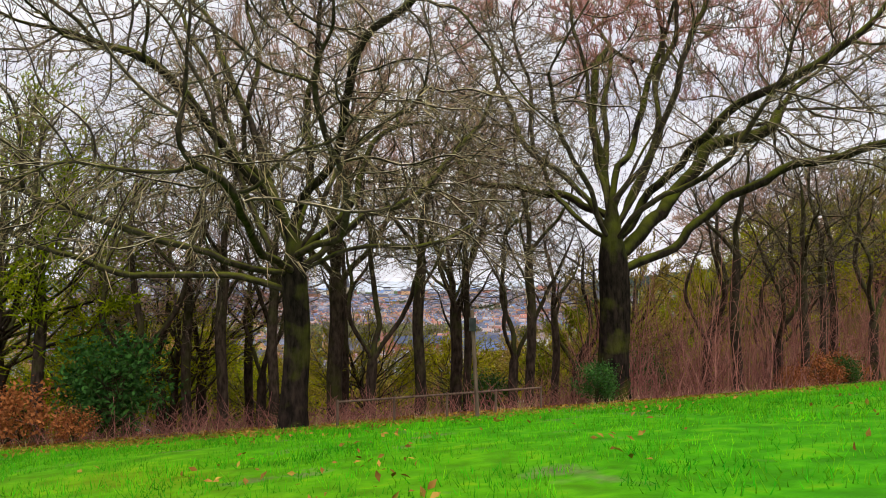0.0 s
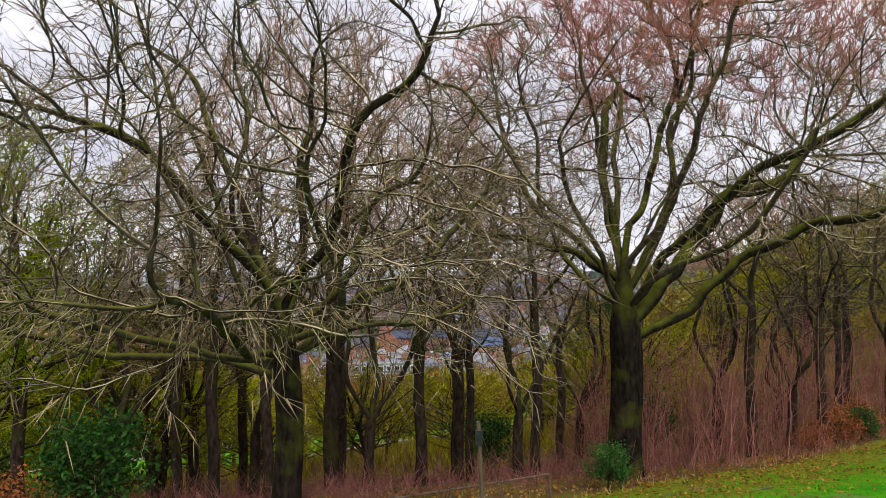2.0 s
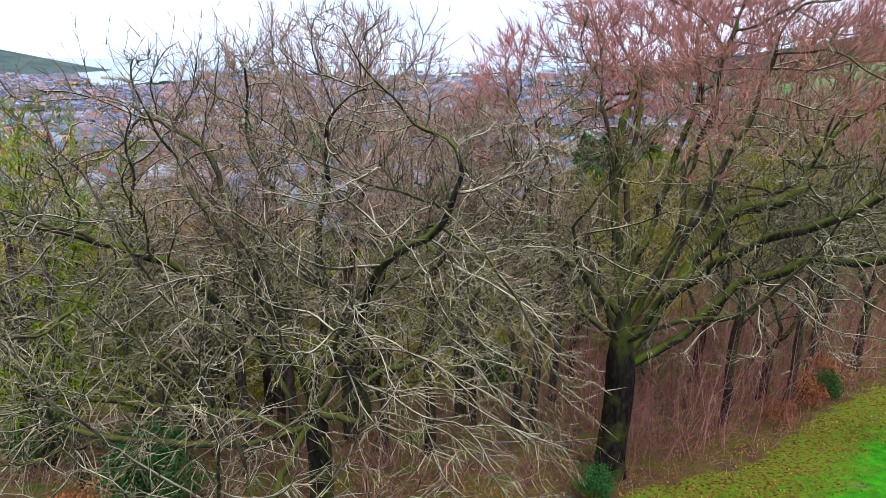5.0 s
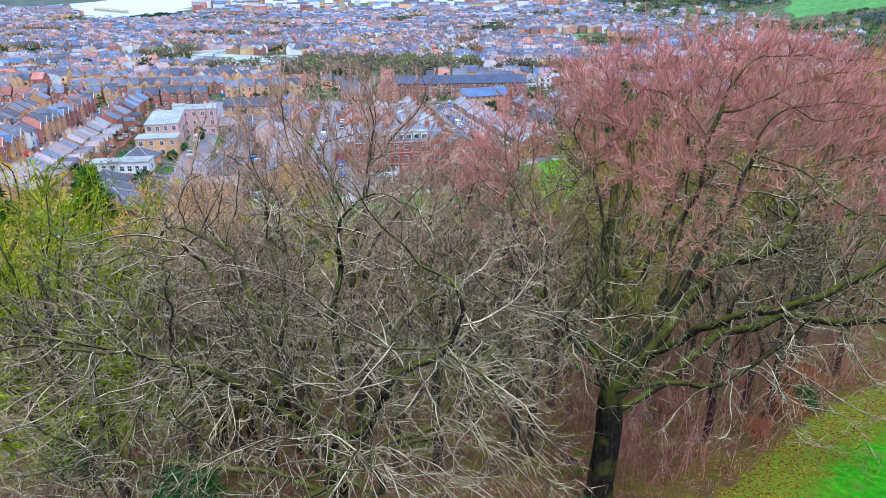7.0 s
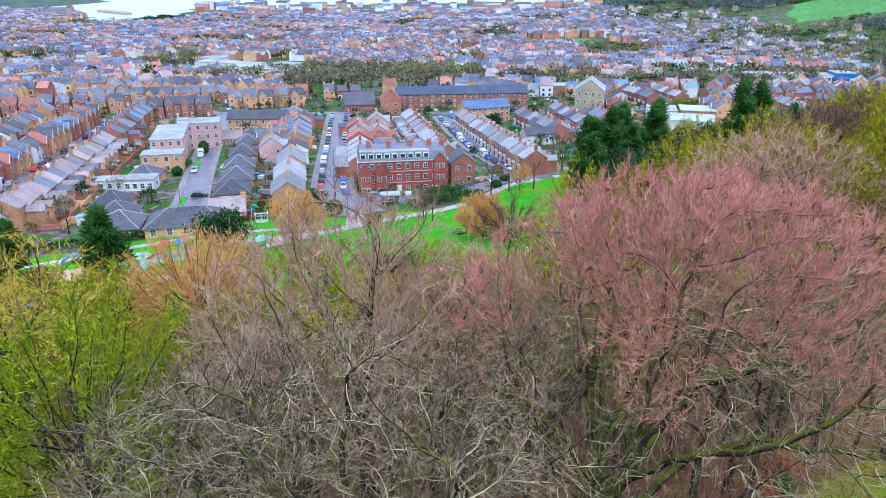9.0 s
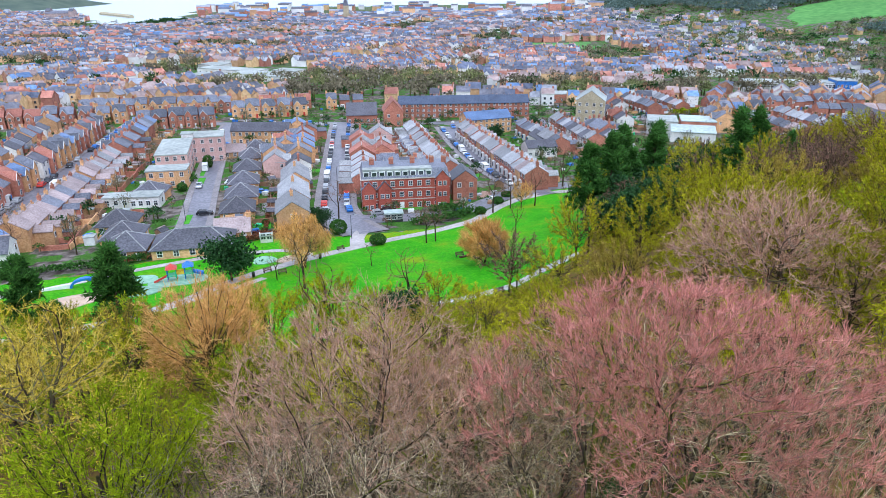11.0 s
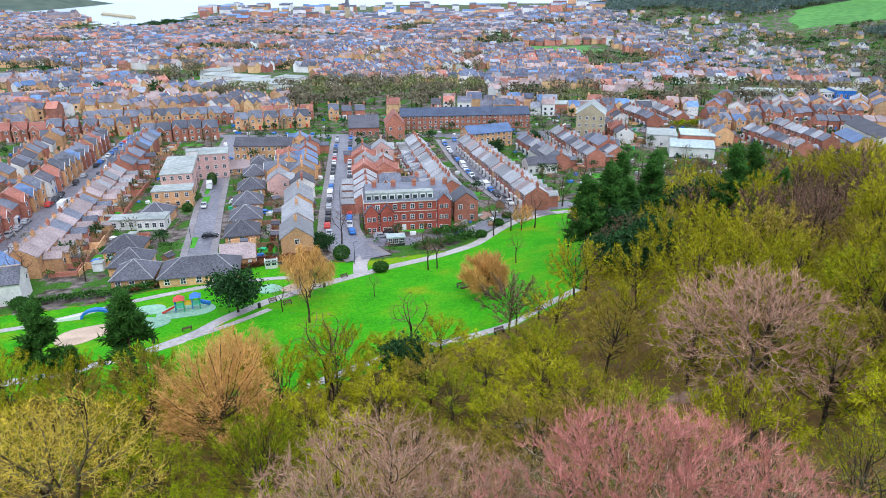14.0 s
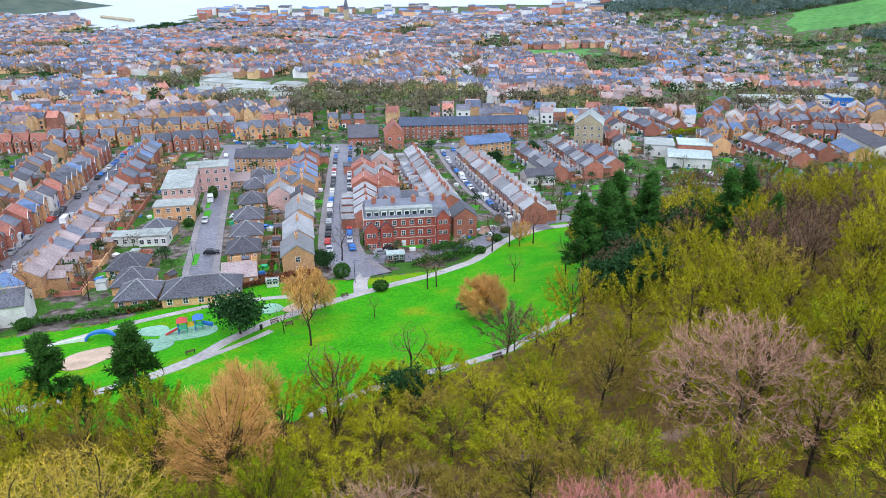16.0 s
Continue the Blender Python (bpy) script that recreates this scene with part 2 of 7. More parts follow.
YELLOW = mat("yellow_paint", (0.70, 0.46, 0.03), (0.80, 0.55, 0.05), 5, 0.4, 0)
WHITE = mat("white_paint", (0.72, 0.72, 0.72), (0.80, 0.80, 0.80), 5, 0.35, 0)
SILVER = mat("silver_car_paint", (0.42, 0.43, 0.45), (0.50, 0.51, 0.53), 5, 0.3, 0, metal=0.4)
BLACK = mat("black_car_paint", (0.015, 0.015, 0.02), (0.03, 0.03, 0.035), 5, 0.25, 0)
TYRE = mat("tyre_rubber", (0.015, 0.015, 0.015), (0.03, 0.03, 0.03), 5, 0.9, 0)
FENCE = mat("garden_fence_boards", (0.22, 0.12, 0.07), (0.36, 0.22, 0.13), 4, 0.9, 0.2, rand=0.2)

# water: smooth, with the pale sky's glare put into its base colour
WATER = bpy.data.materials.new("sea_water")
WATER.use_nodes = True
_b = WATER.node_tree.nodes["Principled BSDF"]
_b.inputs["Base Color"].default_value = (0.50, 0.58, 0.62, 1)
_b.inputs["Roughness"].default_value = 0.25
_b.inputs["IOR"].default_value = 1.33
_wn = WATER.node_tree.nodes.new("ShaderNodeTexNoise")
_wn.inputs["Scale"].default_value = 0.05
_wb = WATER.node_tree.nodes.new("ShaderNodeBump")
_wb.inputs["Strength"].default_value = 0.3
WATER.node_tree.links.new(_wn.outputs[0], _wb.inputs["Height"])
WATER.node_tree.links.new(_wb.outputs[0], _b.inputs["Normal"])


# ---- helpers for meshes ----
def raw(name, verts, faces, mats, idx=None, smooth=False):
    me = bpy.data.meshes.new(name)
    me.from_pydata(verts if isinstance(verts, list) else verts.tolist(), [], faces if isinstance(faces, list) else faces.tolist())
    for m in mats if isinstance(mats, (list, tuple)) else [mats]:
        me.materials.append(m)
    if idx is not None:
        me.polygons.foreach_set("material_index", np.asarray(idx, dtype=np.int32))
    if smooth:
        me.polygons.foreach_set("use_smooth", np.ones(len(me.polygons), dtype=bool))
    me.update()
    return me


def put(name, me, parent=None, m=None, label=""):
    ob = new(name, me)
    if parent is not None:
        ob.parent = parent
    if m is not None:
        ob.matrix_basis = m
    if label:
        tagged(ob, label)
    return ob


def part(name, bm, material, parent, label="", m=None):
    me = bpy.data.meshes.new(name)
    bm.to_mesh(me)
    bm.free()
    for q in material if isinstance(material, (list, tuple)) else [material]:
        me.materials.append(q)
    return put(name, me, parent, m, label)


class Soup:
    """Collects boxes and prisms into one mesh, with a material slot for each face."""

    def __init__(self):
        self.v, self.f, self.i = [], [], []

    def add(self, verts, faces, slot=0):
        k = len(self.v)
        self.v += [tuple(p) for p in verts]
        self.f += [[q + k for q in f] for f in faces]
        self.i += [slot] * len(faces)

    def box(self, x0, x1, y0, y1, z0, z1, slot=0):
        self.add([(x0, y0, z0), (x1, y0, z0), (x1, y1, z0), (x0, y1, z0), (x0, y0, z1), (x1, y0, z1), (x1, y1, z1), (x0, y1, z1)],
                 [(0, 3, 2, 1), (4, 5, 6, 7), (0, 1, 5, 4), (1, 2, 6, 5), (2, 3, 7, 6), (3, 0, 4, 7)], slot)

    def tube(self, p, q, r0, r1, s=6, slot=0):
        p, q = Vector(p), Vector(q)
        d = (q - p).normalized()
        u = d.orthogonal().normalized()
        w = d.cross(u)
        ring = [u * math.cos(2 * math.pi * k / s) + w * math.sin(2 * math.pi * k / s) for k in range(s)]
        self.add([p + a * r0 for a in ring] + [q + a * r1 for a in ring],
                 [(k, (k + 1) % s, s + (k + 1) % s, s + k) for k in range(s)] + [tuple(range(s))[::-1], tuple(range(s, 2 * s))], slot)

    def mesh(self, name, mats, smooth=False):
        return raw(name, self.v, self.f, mats, self.i, smooth)


def box_mesh(name, x0, x1, y0, y1, z0, z1, material):
    s = Soup()
    s.box(x0, x1, y0, y1, z0, z1)
    return s.mesh(name, material)


# ---- the lie of the land ----
PY = [-300, -100, -30, 0, 5, 9, 12, 15, 18, 21, 25, 30, 50, 70, 95, 115, 140, 165, 190, 250, 400, 700, 1000, 1400, 6000]
PZ = [18, 9, 2.6, 0.75, 0.3, -0.2, -0.72, -1.32, -1.9, -2.4, -3.6, -5.2, -10, -14.5, -20, -24, -29, -33, -34.5, -38, -44, -53, -58, -61, -61]
CY = [-300, 0, 20, 50, 90, 120, 150, 190, 6000]
CC = [0.09, 0.09, 0.07, 0.15, 0.11, 0.1, 0.03, 0.0, 0.0]
SEA = -62.0


def ease(a, b, t):
    t = np.clip((t - a) / (b - a), 0, 1)
    return t * t * (3 - 2 * t)


def sea_mask(x, y):
    """1 where the bay lies: a wedge that opens away from the town, and all beyond the coast."""
    left = -640 - np.clip(y - 1360, 0, None) * 0.92
    right = np.interp(y, [1360, 1800, 1960, 2090, 2235, 2600, 3100], [-575, -650, -650, -490, -166, 900, 4300])
    return ((y > 1360) & (x > left) & (x < right)) | (y > 3100)


def height(x, y):
    x, y = np.asarray(x, float), np.asarray(y, float)
    z, cross = 0, 0
    s = np.clip(np.abs(y) * 0.05, 1.5, 12)
    for k in (-1, 0, 1):
        z = z + np.interp(y + k * s, PY, PZ) / 3
        cross = cross + np.interp(y + k * s, CY, CC) / 3
    z = z + cross * 60 * np.tanh(x / 60)
    z = z + 0.22 * np.clip(x - 10, 0, 70) * ease(22, 50, y) * (1 - ease(130, 190, y - 0.25 * np.clip(x - 10, 0, 200)))
    z = z + 125 * np.exp(-(((x - 980) / 420) ** 2 + ((y - 1250) / 480) ** 2)) + 25 * np.exp(-(((x - 420) / 260) ** 2 + ((y - 1500) / 350) ** 2))
    return z


def hz(x, y):
    return float(height(x, y))


WOOD_X, WOOD_Y = [-60, -30, -12, 0, 4, 11, 16, 22, 30, 60, 120], [13, 15.5, 17.6, 17.9, 18.8, 21.6, 26.5, 30, 33, 38, 50]
LAWN_X, LAWN_Y = [-160, -100, -70, -50, -18, 0, 21, 30, 36, 60], [84, 84, 82, 77, 77, 89, 103, 130, 182, 500]
EDGE_X, EDGE_Y = [-200, -92, -76, -44, -21, 0, 20, 36, 60, 110, 150, 200, 400], [105, 119, 125, 149, 150, 158, 187, 203, 226, 238, 262, 285, 360]


def spread(a, b, first, grow, big):
    out, step = [a], first
    while out[-1] < b:
        out.append(out[-1] + step)
        step = min(step * grow, big)
    return out


gx = spread(0, 30, 0.75, 1.0, 1) + spread(31, 160, 1.4, 1.03, 5) + spread(166, 4200, 6, 1.08, 90)
gx = np.array(sorted(set([-v for v in gx] + gx)))
gy = np.array([-v for v in reversed(spread(3, 420, 3, 1.25, 60))] + spread(0, 40, 0.7, 1.0, 1) + spread(41.2, 240, 1.6, 1.006, 4) + spread(244, 4600, 5, 1.06, 110))
X, Y = np.meshgrid(gx, gy)
Z = height(X, Y)
nz = np.array([noise.noise((a * 0.35, b * 0.35, 0.0)) + 0.5 * noise.noise((a * 1.1, b * 1.1, 3.0)) if abs(a) < 45 and -10 < b < 120 else 0.0 for a, b in zip(X.ravel(), Y.ravel())]).reshape(X.shape)
Z = Z + nz * 0.07 * (1 + ease(18, 30, Y)) * (1 - ease(70, 110, Y))
wet = sea_mask(X, Y)
Z = np.where(wet, SEA - 6, np.where(Y > 1350, np.maximum(Z, SEA + 1.5), Z))
ny, nx = X.shape
V = np.stack([X.ravel(), Y.ravel(), Z.ravel()], 1)
K = np.arange(ny * nx).reshape(ny, nx)
Fq = np.stack([K[:-1, :-1].ravel(), K[:-1, 1:].ravel(), K[1:, 1:].ravel(), K[1:, :-1].ravel()], 1)

# zones: mown grass, leaf-strewn grass, woodland floor, park lawn, town
wood_y, lawn_y, edge_y = np.interp(X, WOOD_X, WOOD_Y), np.interp(X, LAWN_X, LAWN_Y), np.interp(X, EDGE_X, EDGE_Y)
z_wood = ease(-0.8, 0.8, Y - wood_y) * (1 - ease(-2, 2, Y - lawn_y))
z_leaf = ease(-5.5, -1.5, Y - wood_y)
z_town = ease(-1.0, 1.0, Y - edge_y)
# bare earth worn along the footpaths
TRACKS = [[(3.3, 14.1), (2.9, 15.0), (2.2, 16.6), (1.4, 17.9), (0.7, 18.8)], [(-30, 27), (-24, 29.5), (-19, 34), (-14, 42), (-8, 58)], [(-10, 60), (2, 62), (14, 60), (26, 57), (38, 56)]]
z_bare = np.zeros_like(X)
for q in TRACKS:
    for (ax, ay), (bx, by) in zip(q[:-1], q[1:]):
        u = np.clip(((X - ax) * (bx - ax) + (Y - ay) * (by - ay)) / ((bx - ax) ** 2 + (by - ay) ** 2), 0, 1)
        dist = np.hypot(X - ax - u * (bx - ax), Y - ay - u * (by - ay))
        z_bare = np.maximum(z_bare, 1.25 - np.clip(dist / 0.6, 0, 1.25))

GROUND = bpy.data.materials.new("ground_surface")
GROUND.use_nodes = True
gn, gl = GROUND.node_tree.nodes, GROUND.node_tree.links
gb = gn["Principled BSDF"]
gb.inputs["Roughness"].default_value = 0.9
gb.inputs["Specular IOR Level"].default_value = 0.05
gpos = gn.new("ShaderNodeNewGeometry")


def gnoise(scale, detail=6, off=0.0):
    t = gn.new("ShaderNodeTexNoise")
    t.noise_dimensions = "4D"
    t.inputs["W"].default_value = off
    t.inputs["Scale"].default_value, t.inputs["Detail"].default_value = scale, detail
    gl.new(gpos.outputs["Position"], t.inputs["Vector"])
    return t.outputs[0]


def gramp(src, stops):
    r = gn.new("ShaderNodeValToRGB")
    e = r.color_ramp.elements
    while len(e) < len(stops):
        e.new(0.5)
    for k, (p, c) in enumerate(stops):
        e[k].position, e[k].color = p, (*c, 1)
    gl.new(src, r.inputs[0])
    return r.outputs[0]


def gmix(fac, a, b):
    m = gn.new("ShaderNodeMix")
    m.data_type = "RGBA"
    gl.new(fac, m.inputs["Factor"])
    gl.new(a, m.inputs["A"])
    gl.new(b, m.inputs["B"])
    return m.outputs["Result"]


def gmask(name, nz_out, width=0.12):
    at = gn.new("ShaderNodeAttribute")
    at.attribute_name = name
    m = gn.new("ShaderNodeMath")
    m.operation = "SUBTRACT"
    gl.new(at.outputs["Fac"], m.inputs[0])
    sc = gn.new("ShaderNodeMapRange")
    sc.inputs["From Min"].default_value, sc.inputs["From Max"].default_value = 0.25, 0.75
    gl.new(nz_out, sc.inputs["Value"])
    gl.new(sc.outputs[0], m.inputs[1])
    r = gn.new("ShaderNodeMapRange")
    r.inputs["From Min"].default_value, r.inputs["From Max"].default_value = -width, width
    gl.new(m.outputs[0], r.inputs["Value"])
    return r.outputs[0]


fine, mid, broad, tuft = gnoise(9, 8), gnoise(1.1, 6, 2), gnoise(0.12, 5, 4), gnoise(3.2, 7, 12)
grass_a = gramp(tuft, [(0.33, (0.012, 0.10, 0.002)), (0.47, (0.04, 0.27, 0.002)), (0.58, (0.09, 0.42, 0.003)), (0.72, (0.26, 0.48, 0.005))])
grass_b = gramp(broad, [(0.32, (0.05, 0.28, 0.002)), (0.46, (0.08, 0.37, 0.003)), (0.58, (0.16, 0.37, 0.004)), (0.68, (0.38, 0.34, 0.008))])
half = gn.new("ShaderNodeValue")
half.outputs[0].default_value = 0.5
grass_c = gmix(half.outputs[0], grass_a, grass_b)
leafy = gramp(fine, [(0.34, (0.05, 0.028, 0.012)), (0.44, (0.20, 0.105, 0.015)), (0.53, (0.22, 0.24, 0.012)), (0.66, (0.11, 0.33, 0.006))])
floor_c = gramp(mid, [(0.30, (0.08, 0.045, 0.02)), (0.5, (0.17, 0.105, 0.035)), (0.6, (0.16, 0.135, 0.018)), (0.72, (0.055, 0.10, 0.012))])
town_a = gramp(gnoise(0.5, 5, 9), [(0.36, (0.065, 0.05, 0.04)), (0.5, (0.14, 0.12, 0.105)), (0.64, (0.26, 0.22, 0.2))])
town_g = gramp(tuft, [(0.35, (0.035, 0.085, 0.014)), (0.6, (0.08, 0.19, 0.025))])
town_c = gmix(gramp(gnoise(0.16, 4, 21), [(0.48, (0, 0, 0)), (0.52, (1, 1, 1))]), town_a, town_g)
col = gmix(gmask("leafy", mid, 0.3), grass_c, leafy)
col = gmix(gmask("woody", mid), col, floor_c)
col = gmix(gmask("bare", mid, 0.3), col, gramp(fine, [(0.35, (0.25, 0.14, 0.105)), (0.65, (0.42, 0.28, 0.22))]))
col2 = gmix(gmask("lawny", mid), col, grass_c)
col2 = gmix(gmask("towny", mid, 0.05), col2, town_c)
# far hill ground leans bluish, with some distance haze in its colour
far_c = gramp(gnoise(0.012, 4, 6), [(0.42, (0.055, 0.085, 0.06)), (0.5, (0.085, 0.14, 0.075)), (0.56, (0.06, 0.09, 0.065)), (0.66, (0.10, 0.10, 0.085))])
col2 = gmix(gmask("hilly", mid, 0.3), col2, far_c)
gl.new(col2, gb.inputs["Base Color"])
gbump = gn.new("ShaderNodeBump")
gbump.inputs["Strength"].default_value, gbump.inputs["Distance"].default_value = 0.8, 0.12
gl.new(tuft, gbump.inputs["Height"])
gl.new(gbump.outputs[0], gb.inputs["Normal"])

me = raw("ground", V, Fq, GROUND, smooth=True)
z_lawn = ease(-2, 2, Y - lawn_y) * (1 - z_town)
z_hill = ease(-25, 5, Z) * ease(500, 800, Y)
for key, arr in (("leafy", z_leaf), ("bare", z_bare), ("woody", z_wood), ("lawny", z_lawn), ("towny", z_town), ("hilly", z_hill)):
    me.attributes.new(key, "FLOAT", "POINT").data.foreach_set("value", arr.ravel().astype(np.float32))
tagged(new("ground", me), "grassy hillside running down to park and town", "ground", kind="structure")

sv = [(-4300, 1300, SEA), (4300, 1300, SEA), (4300, 4700, SEA), (-4300, 4700, SEA)]
tagged(new("water", raw("water", sv, [(0, 1, 2, 3)], WATER)), "pale bay beyond the town under bright cloud", "sea", kind="structure")


def strip(name, pts, width, lift, material, label, category, thick=0.0, step=1.5):
    """A ribbon that follows the ground along a bent line; with thick it has upright sides."""
    line = []
    for (ax, ay), (bx, by) in zip(pts[:-1], pts[1:]):
        n = max(1, int(math.hypot(bx - ax, by - ay) / step))
        line += [(ax + (bx - ax) * k / n, ay + (by - ay) * k / n) for k in range(n)]
    line.append(pts[-1])
    q = np.array(line, float)
    for _ in range(3):
        q[1:-1] = (q[:-2] + 2 * q[1:-1] + q[2:]) / 4
    t = np.gradient(q, axis=0)
    t /= np.linalg.norm(t, axis=1)[:, None]
    nrm = np.stack([-t[:, 1], t[:, 0]], 1)
    w = (np.array(width) if isinstance(width, (list, tuple)) else np.array([width, width], float))
    w = np.interp(np.linspace(0, 1, len(q)), np.linspace(0, 1, len(w)), w)[:, None]
    a, c = q + nrm * w / 2, q - nrm * w / 2
    za, zc = height(a[:, 0], a[:, 1]), height(c[:, 0], c[:, 1])
    zt = np.maximum(np.maximum(za, zc), height(q[:, 0], q[:, 1])) * 0.5 + (za + zc) * 0.25 + lift
    A, C = np.column_stack([a, za * 0.5 + zt * 0.5 + lift * 0.5]), np.column_stack([c, zc * 0.5 + zt * 0.5 + lift * 0.5])
    low = np.array([0, 0, -0.5 - thick])
    n = len(q)
    verts = np.concatenate([A, C, A + low, C + low])
    f = []
    for k in range(n - 1):
        f += [(k + 1, k, n + k, n + k + 1), (k, k + 1, 2 * n + k + 1, 2 * n + k), (n + k + 1, n + k, 3 * n + k, 3 * n + k + 1)]
    return tagged(new(name, raw(name, verts, f, material)), label, category, kind="structure")


# ---- trees ----
def unit(a):
    return a / np.maximum(np.linalg.norm(a, axis=-1, keepdims=True), 1e-9)


def sweep(rng, P, D, L, m, wander, up):
    """Bent lines from P along D: places (N, m+1, 3) and directions."""
    pts, dirs, d = [P], [D], D
    for _ in range(m):
        d = unit(d + rng.normal(0, wander, d.shape) + np.array([0, 0, 1.0]) * up)
        pts.append(pts[-1] + d * (L / m)[:, None])
        dirs.append(d)
    return np.stack(pts, 1), np.stack(dirs, 1)


def tubes(P, D, R, s):
    n, k = P.shape[:2]
    ref = np.where(np.abs(D[:, :1, 2:]) > 0.9, np.array([1.0, 0, 0]), np.array([0, 0, 1.0]))
    u = unit(np.cross(D, np.broadcast_to(ref, D.shape)))
    w = np.cross(D, u)
    a = np.arange(s) * 2 * np.pi / s
    ring = u[:, :, None] * np.cos(a)[:, None] + w[:, :, None] * np.sin(a)[:, None]
    verts = (P[:, :, None] + ring * R[:, :, None, None]).reshape(-1, 3)
    idx = np.arange(n * k * s).reshape(n, k, s)
    nxt = np.roll(idx, -1, 2)
    faces = np.stack([idx[:, :-1], nxt[:, :-1], nxt[:, 1:], idx[:, 1:]], -1).reshape(-1, 4)
    return verts, faces


def spikes(P, D, L, r):
    """Slender three-sided twigs."""
    ref = np.where(np.abs(D[:, 2:]) > 0.9, np.array([1.0, 0, 0]), np.array([0, 0, 1.0]))
    u = unit(np.cross(D, ref))
    w = np.cross(D, u)
    c = [P + (u * math.cos(k * 2.094) + w * math.sin(k * 2.094)) * r[:, None] for k in range(3)]
    verts = np.stack(c + [P + D * L[:, None]], 1).reshape(-1, 3)
    i = np.arange(len(P))[:, None, None] * 4
    faces = (i + np.array([[0, 1, 3], [1, 2, 3], [2, 0, 3]])).reshape(-1, 3)
    return verts, faces


def sprays(rng, P, D, L, width):
    """Fine straight twigs, too thin to show their sides."""
    u = unit(np.cross(D, rng.normal(0, 1, D.shape)))
    h = (width * rng.uniform(0.6, 1.3, len(P)))[:, None]
    verts = np.stack([P + u * h, P - u * h, P + D * L[:, None]], 1).reshape(-1, 3)
    return verts, np.arange(len(P) * 3).reshape(-1, 3)


def offshoots(rng, P, D, R, n, lo, ang, spread_ang=12, ratio=0.6, pos=1.0):
    """Where n children leave each line: start, direction, radius there, and how far along."""
    N, k = P.shape[:2]
    par = np.repeat(np.arange(N), n)
    base = np.tile((np.arange(n) + 0.5) / n, N)
    t = lo + (1 - lo) * np.clip(base + rng.uniform(-0.5, 0.5, N * n) / n, 0, 0.999) ** pos
    f = t * (k - 1)
    i = np.minimum(f.astype(int), k - 2)
    g = (f - i)[:, None]
    start = P[par, i] * (1 - g) + P[par, i + 1] * g
    tang = D[par, i + 1]
    rad = R[par, i] * (1 - g[:, 0]) + R[par, i + 1] * g[:, 0]
    perp = unit(np.cross(tang, rng.normal(0, 1, tang.shape)))
    a = np.radians(rng.normal(ang, spread_ang, len(par)))[:, None]
    return start, unit(tang * np.cos(a) + perp * np.sin(a)), rad * ratio, t


def fit_crown(P, centre, radii, hard=0.78):
    q = (P - centre) / radii
    r = np.linalg.norm(q, axis=-1, keepdims=True)
    lim = hard + (1 - hard) * np.tanh(np.maximum(r - hard, 0) / (1 - hard) * 0.7)
    return np.where(r > hard, centre + q / np.maximum(r, 1e-6) * lim * radii, P)


def merge(name, pieces, mats):
    """pieces: (verts, faces, slot)."""
    vs, fs, sl, k = [], [], [], 0
    for v, f, slot in pieces:
        vs.append(v)
        fs += (f + k).tolist()
        sl += [slot] * len(f)
        k += len(v)
    return raw(name, np.concatenate(vs), fs, mats, sl, smooth=True)


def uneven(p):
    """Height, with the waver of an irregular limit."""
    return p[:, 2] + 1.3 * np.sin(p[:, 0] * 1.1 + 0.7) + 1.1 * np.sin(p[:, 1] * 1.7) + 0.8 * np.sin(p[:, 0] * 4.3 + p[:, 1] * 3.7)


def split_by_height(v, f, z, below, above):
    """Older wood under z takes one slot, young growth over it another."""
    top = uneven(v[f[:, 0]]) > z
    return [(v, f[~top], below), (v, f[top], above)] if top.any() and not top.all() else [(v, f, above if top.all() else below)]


def colonise(rng, nodes, parents, goals, reach, near, step, up, jitter, keep=0.35, rounds=140):
    """Grows a branching skeleton from the given nodes towards the goals; returns places and parents, parents first."""
    cap = 26000
    P, par, kids = np.zeros((cap, 3)), np.full(cap, -1), np.zeros(cap, int)
    heading = np.zeros((cap, 3))
    n = len(nodes)
    P[:n], par[:n] = nodes, parents
    for i in range(1, n):
        heading[i] = unit(P[i] - P[par[i]])
    A = np.array(goals)
    gap, owner = np.full(len(A), 1e9), np.zeros(len(A), int)

    def update(lo, hi):
        d = np.linalg.norm(A[:, None] - P[None, lo:hi], axis=2)
        j = d.argmin(1)
        best = d[np.arange(len(A)), j]
        closer = best < gap
        gap[closer], owner[closer] = best[closer], j[closer] + lo

    update(0, n)
    for _ in range(rounds):
        act = gap < reach
        if not act.any() or n > cap - 4000:
            break
        pull = np.zeros((n, 3))
        np.add.at(pull, owner[act], unit(A[act] - P[owner[act]]))
        who = np.unique(owner[act])
        who = who[kids[who] < 3]
        if not len(who):
            break
        d = unit(unit(pull[who]) + keep * heading[who] + rng.normal(0, jitter, (len(who), 3)) + [0, 0, up])
        m = len(who)
        P[n:n + m], par[n:n + m], heading[n:n + m] = P[who] + d * step * rng.uniform(0.85, 1.15, (m, 1)), who, d
        kids[who] += 1
        update(n, n + m)
        n += m
        left = gap > near
        A, gap, owner = A[left], gap[left], owner[left]
        if not len(A):
            break
    return P[:n], par[:n]


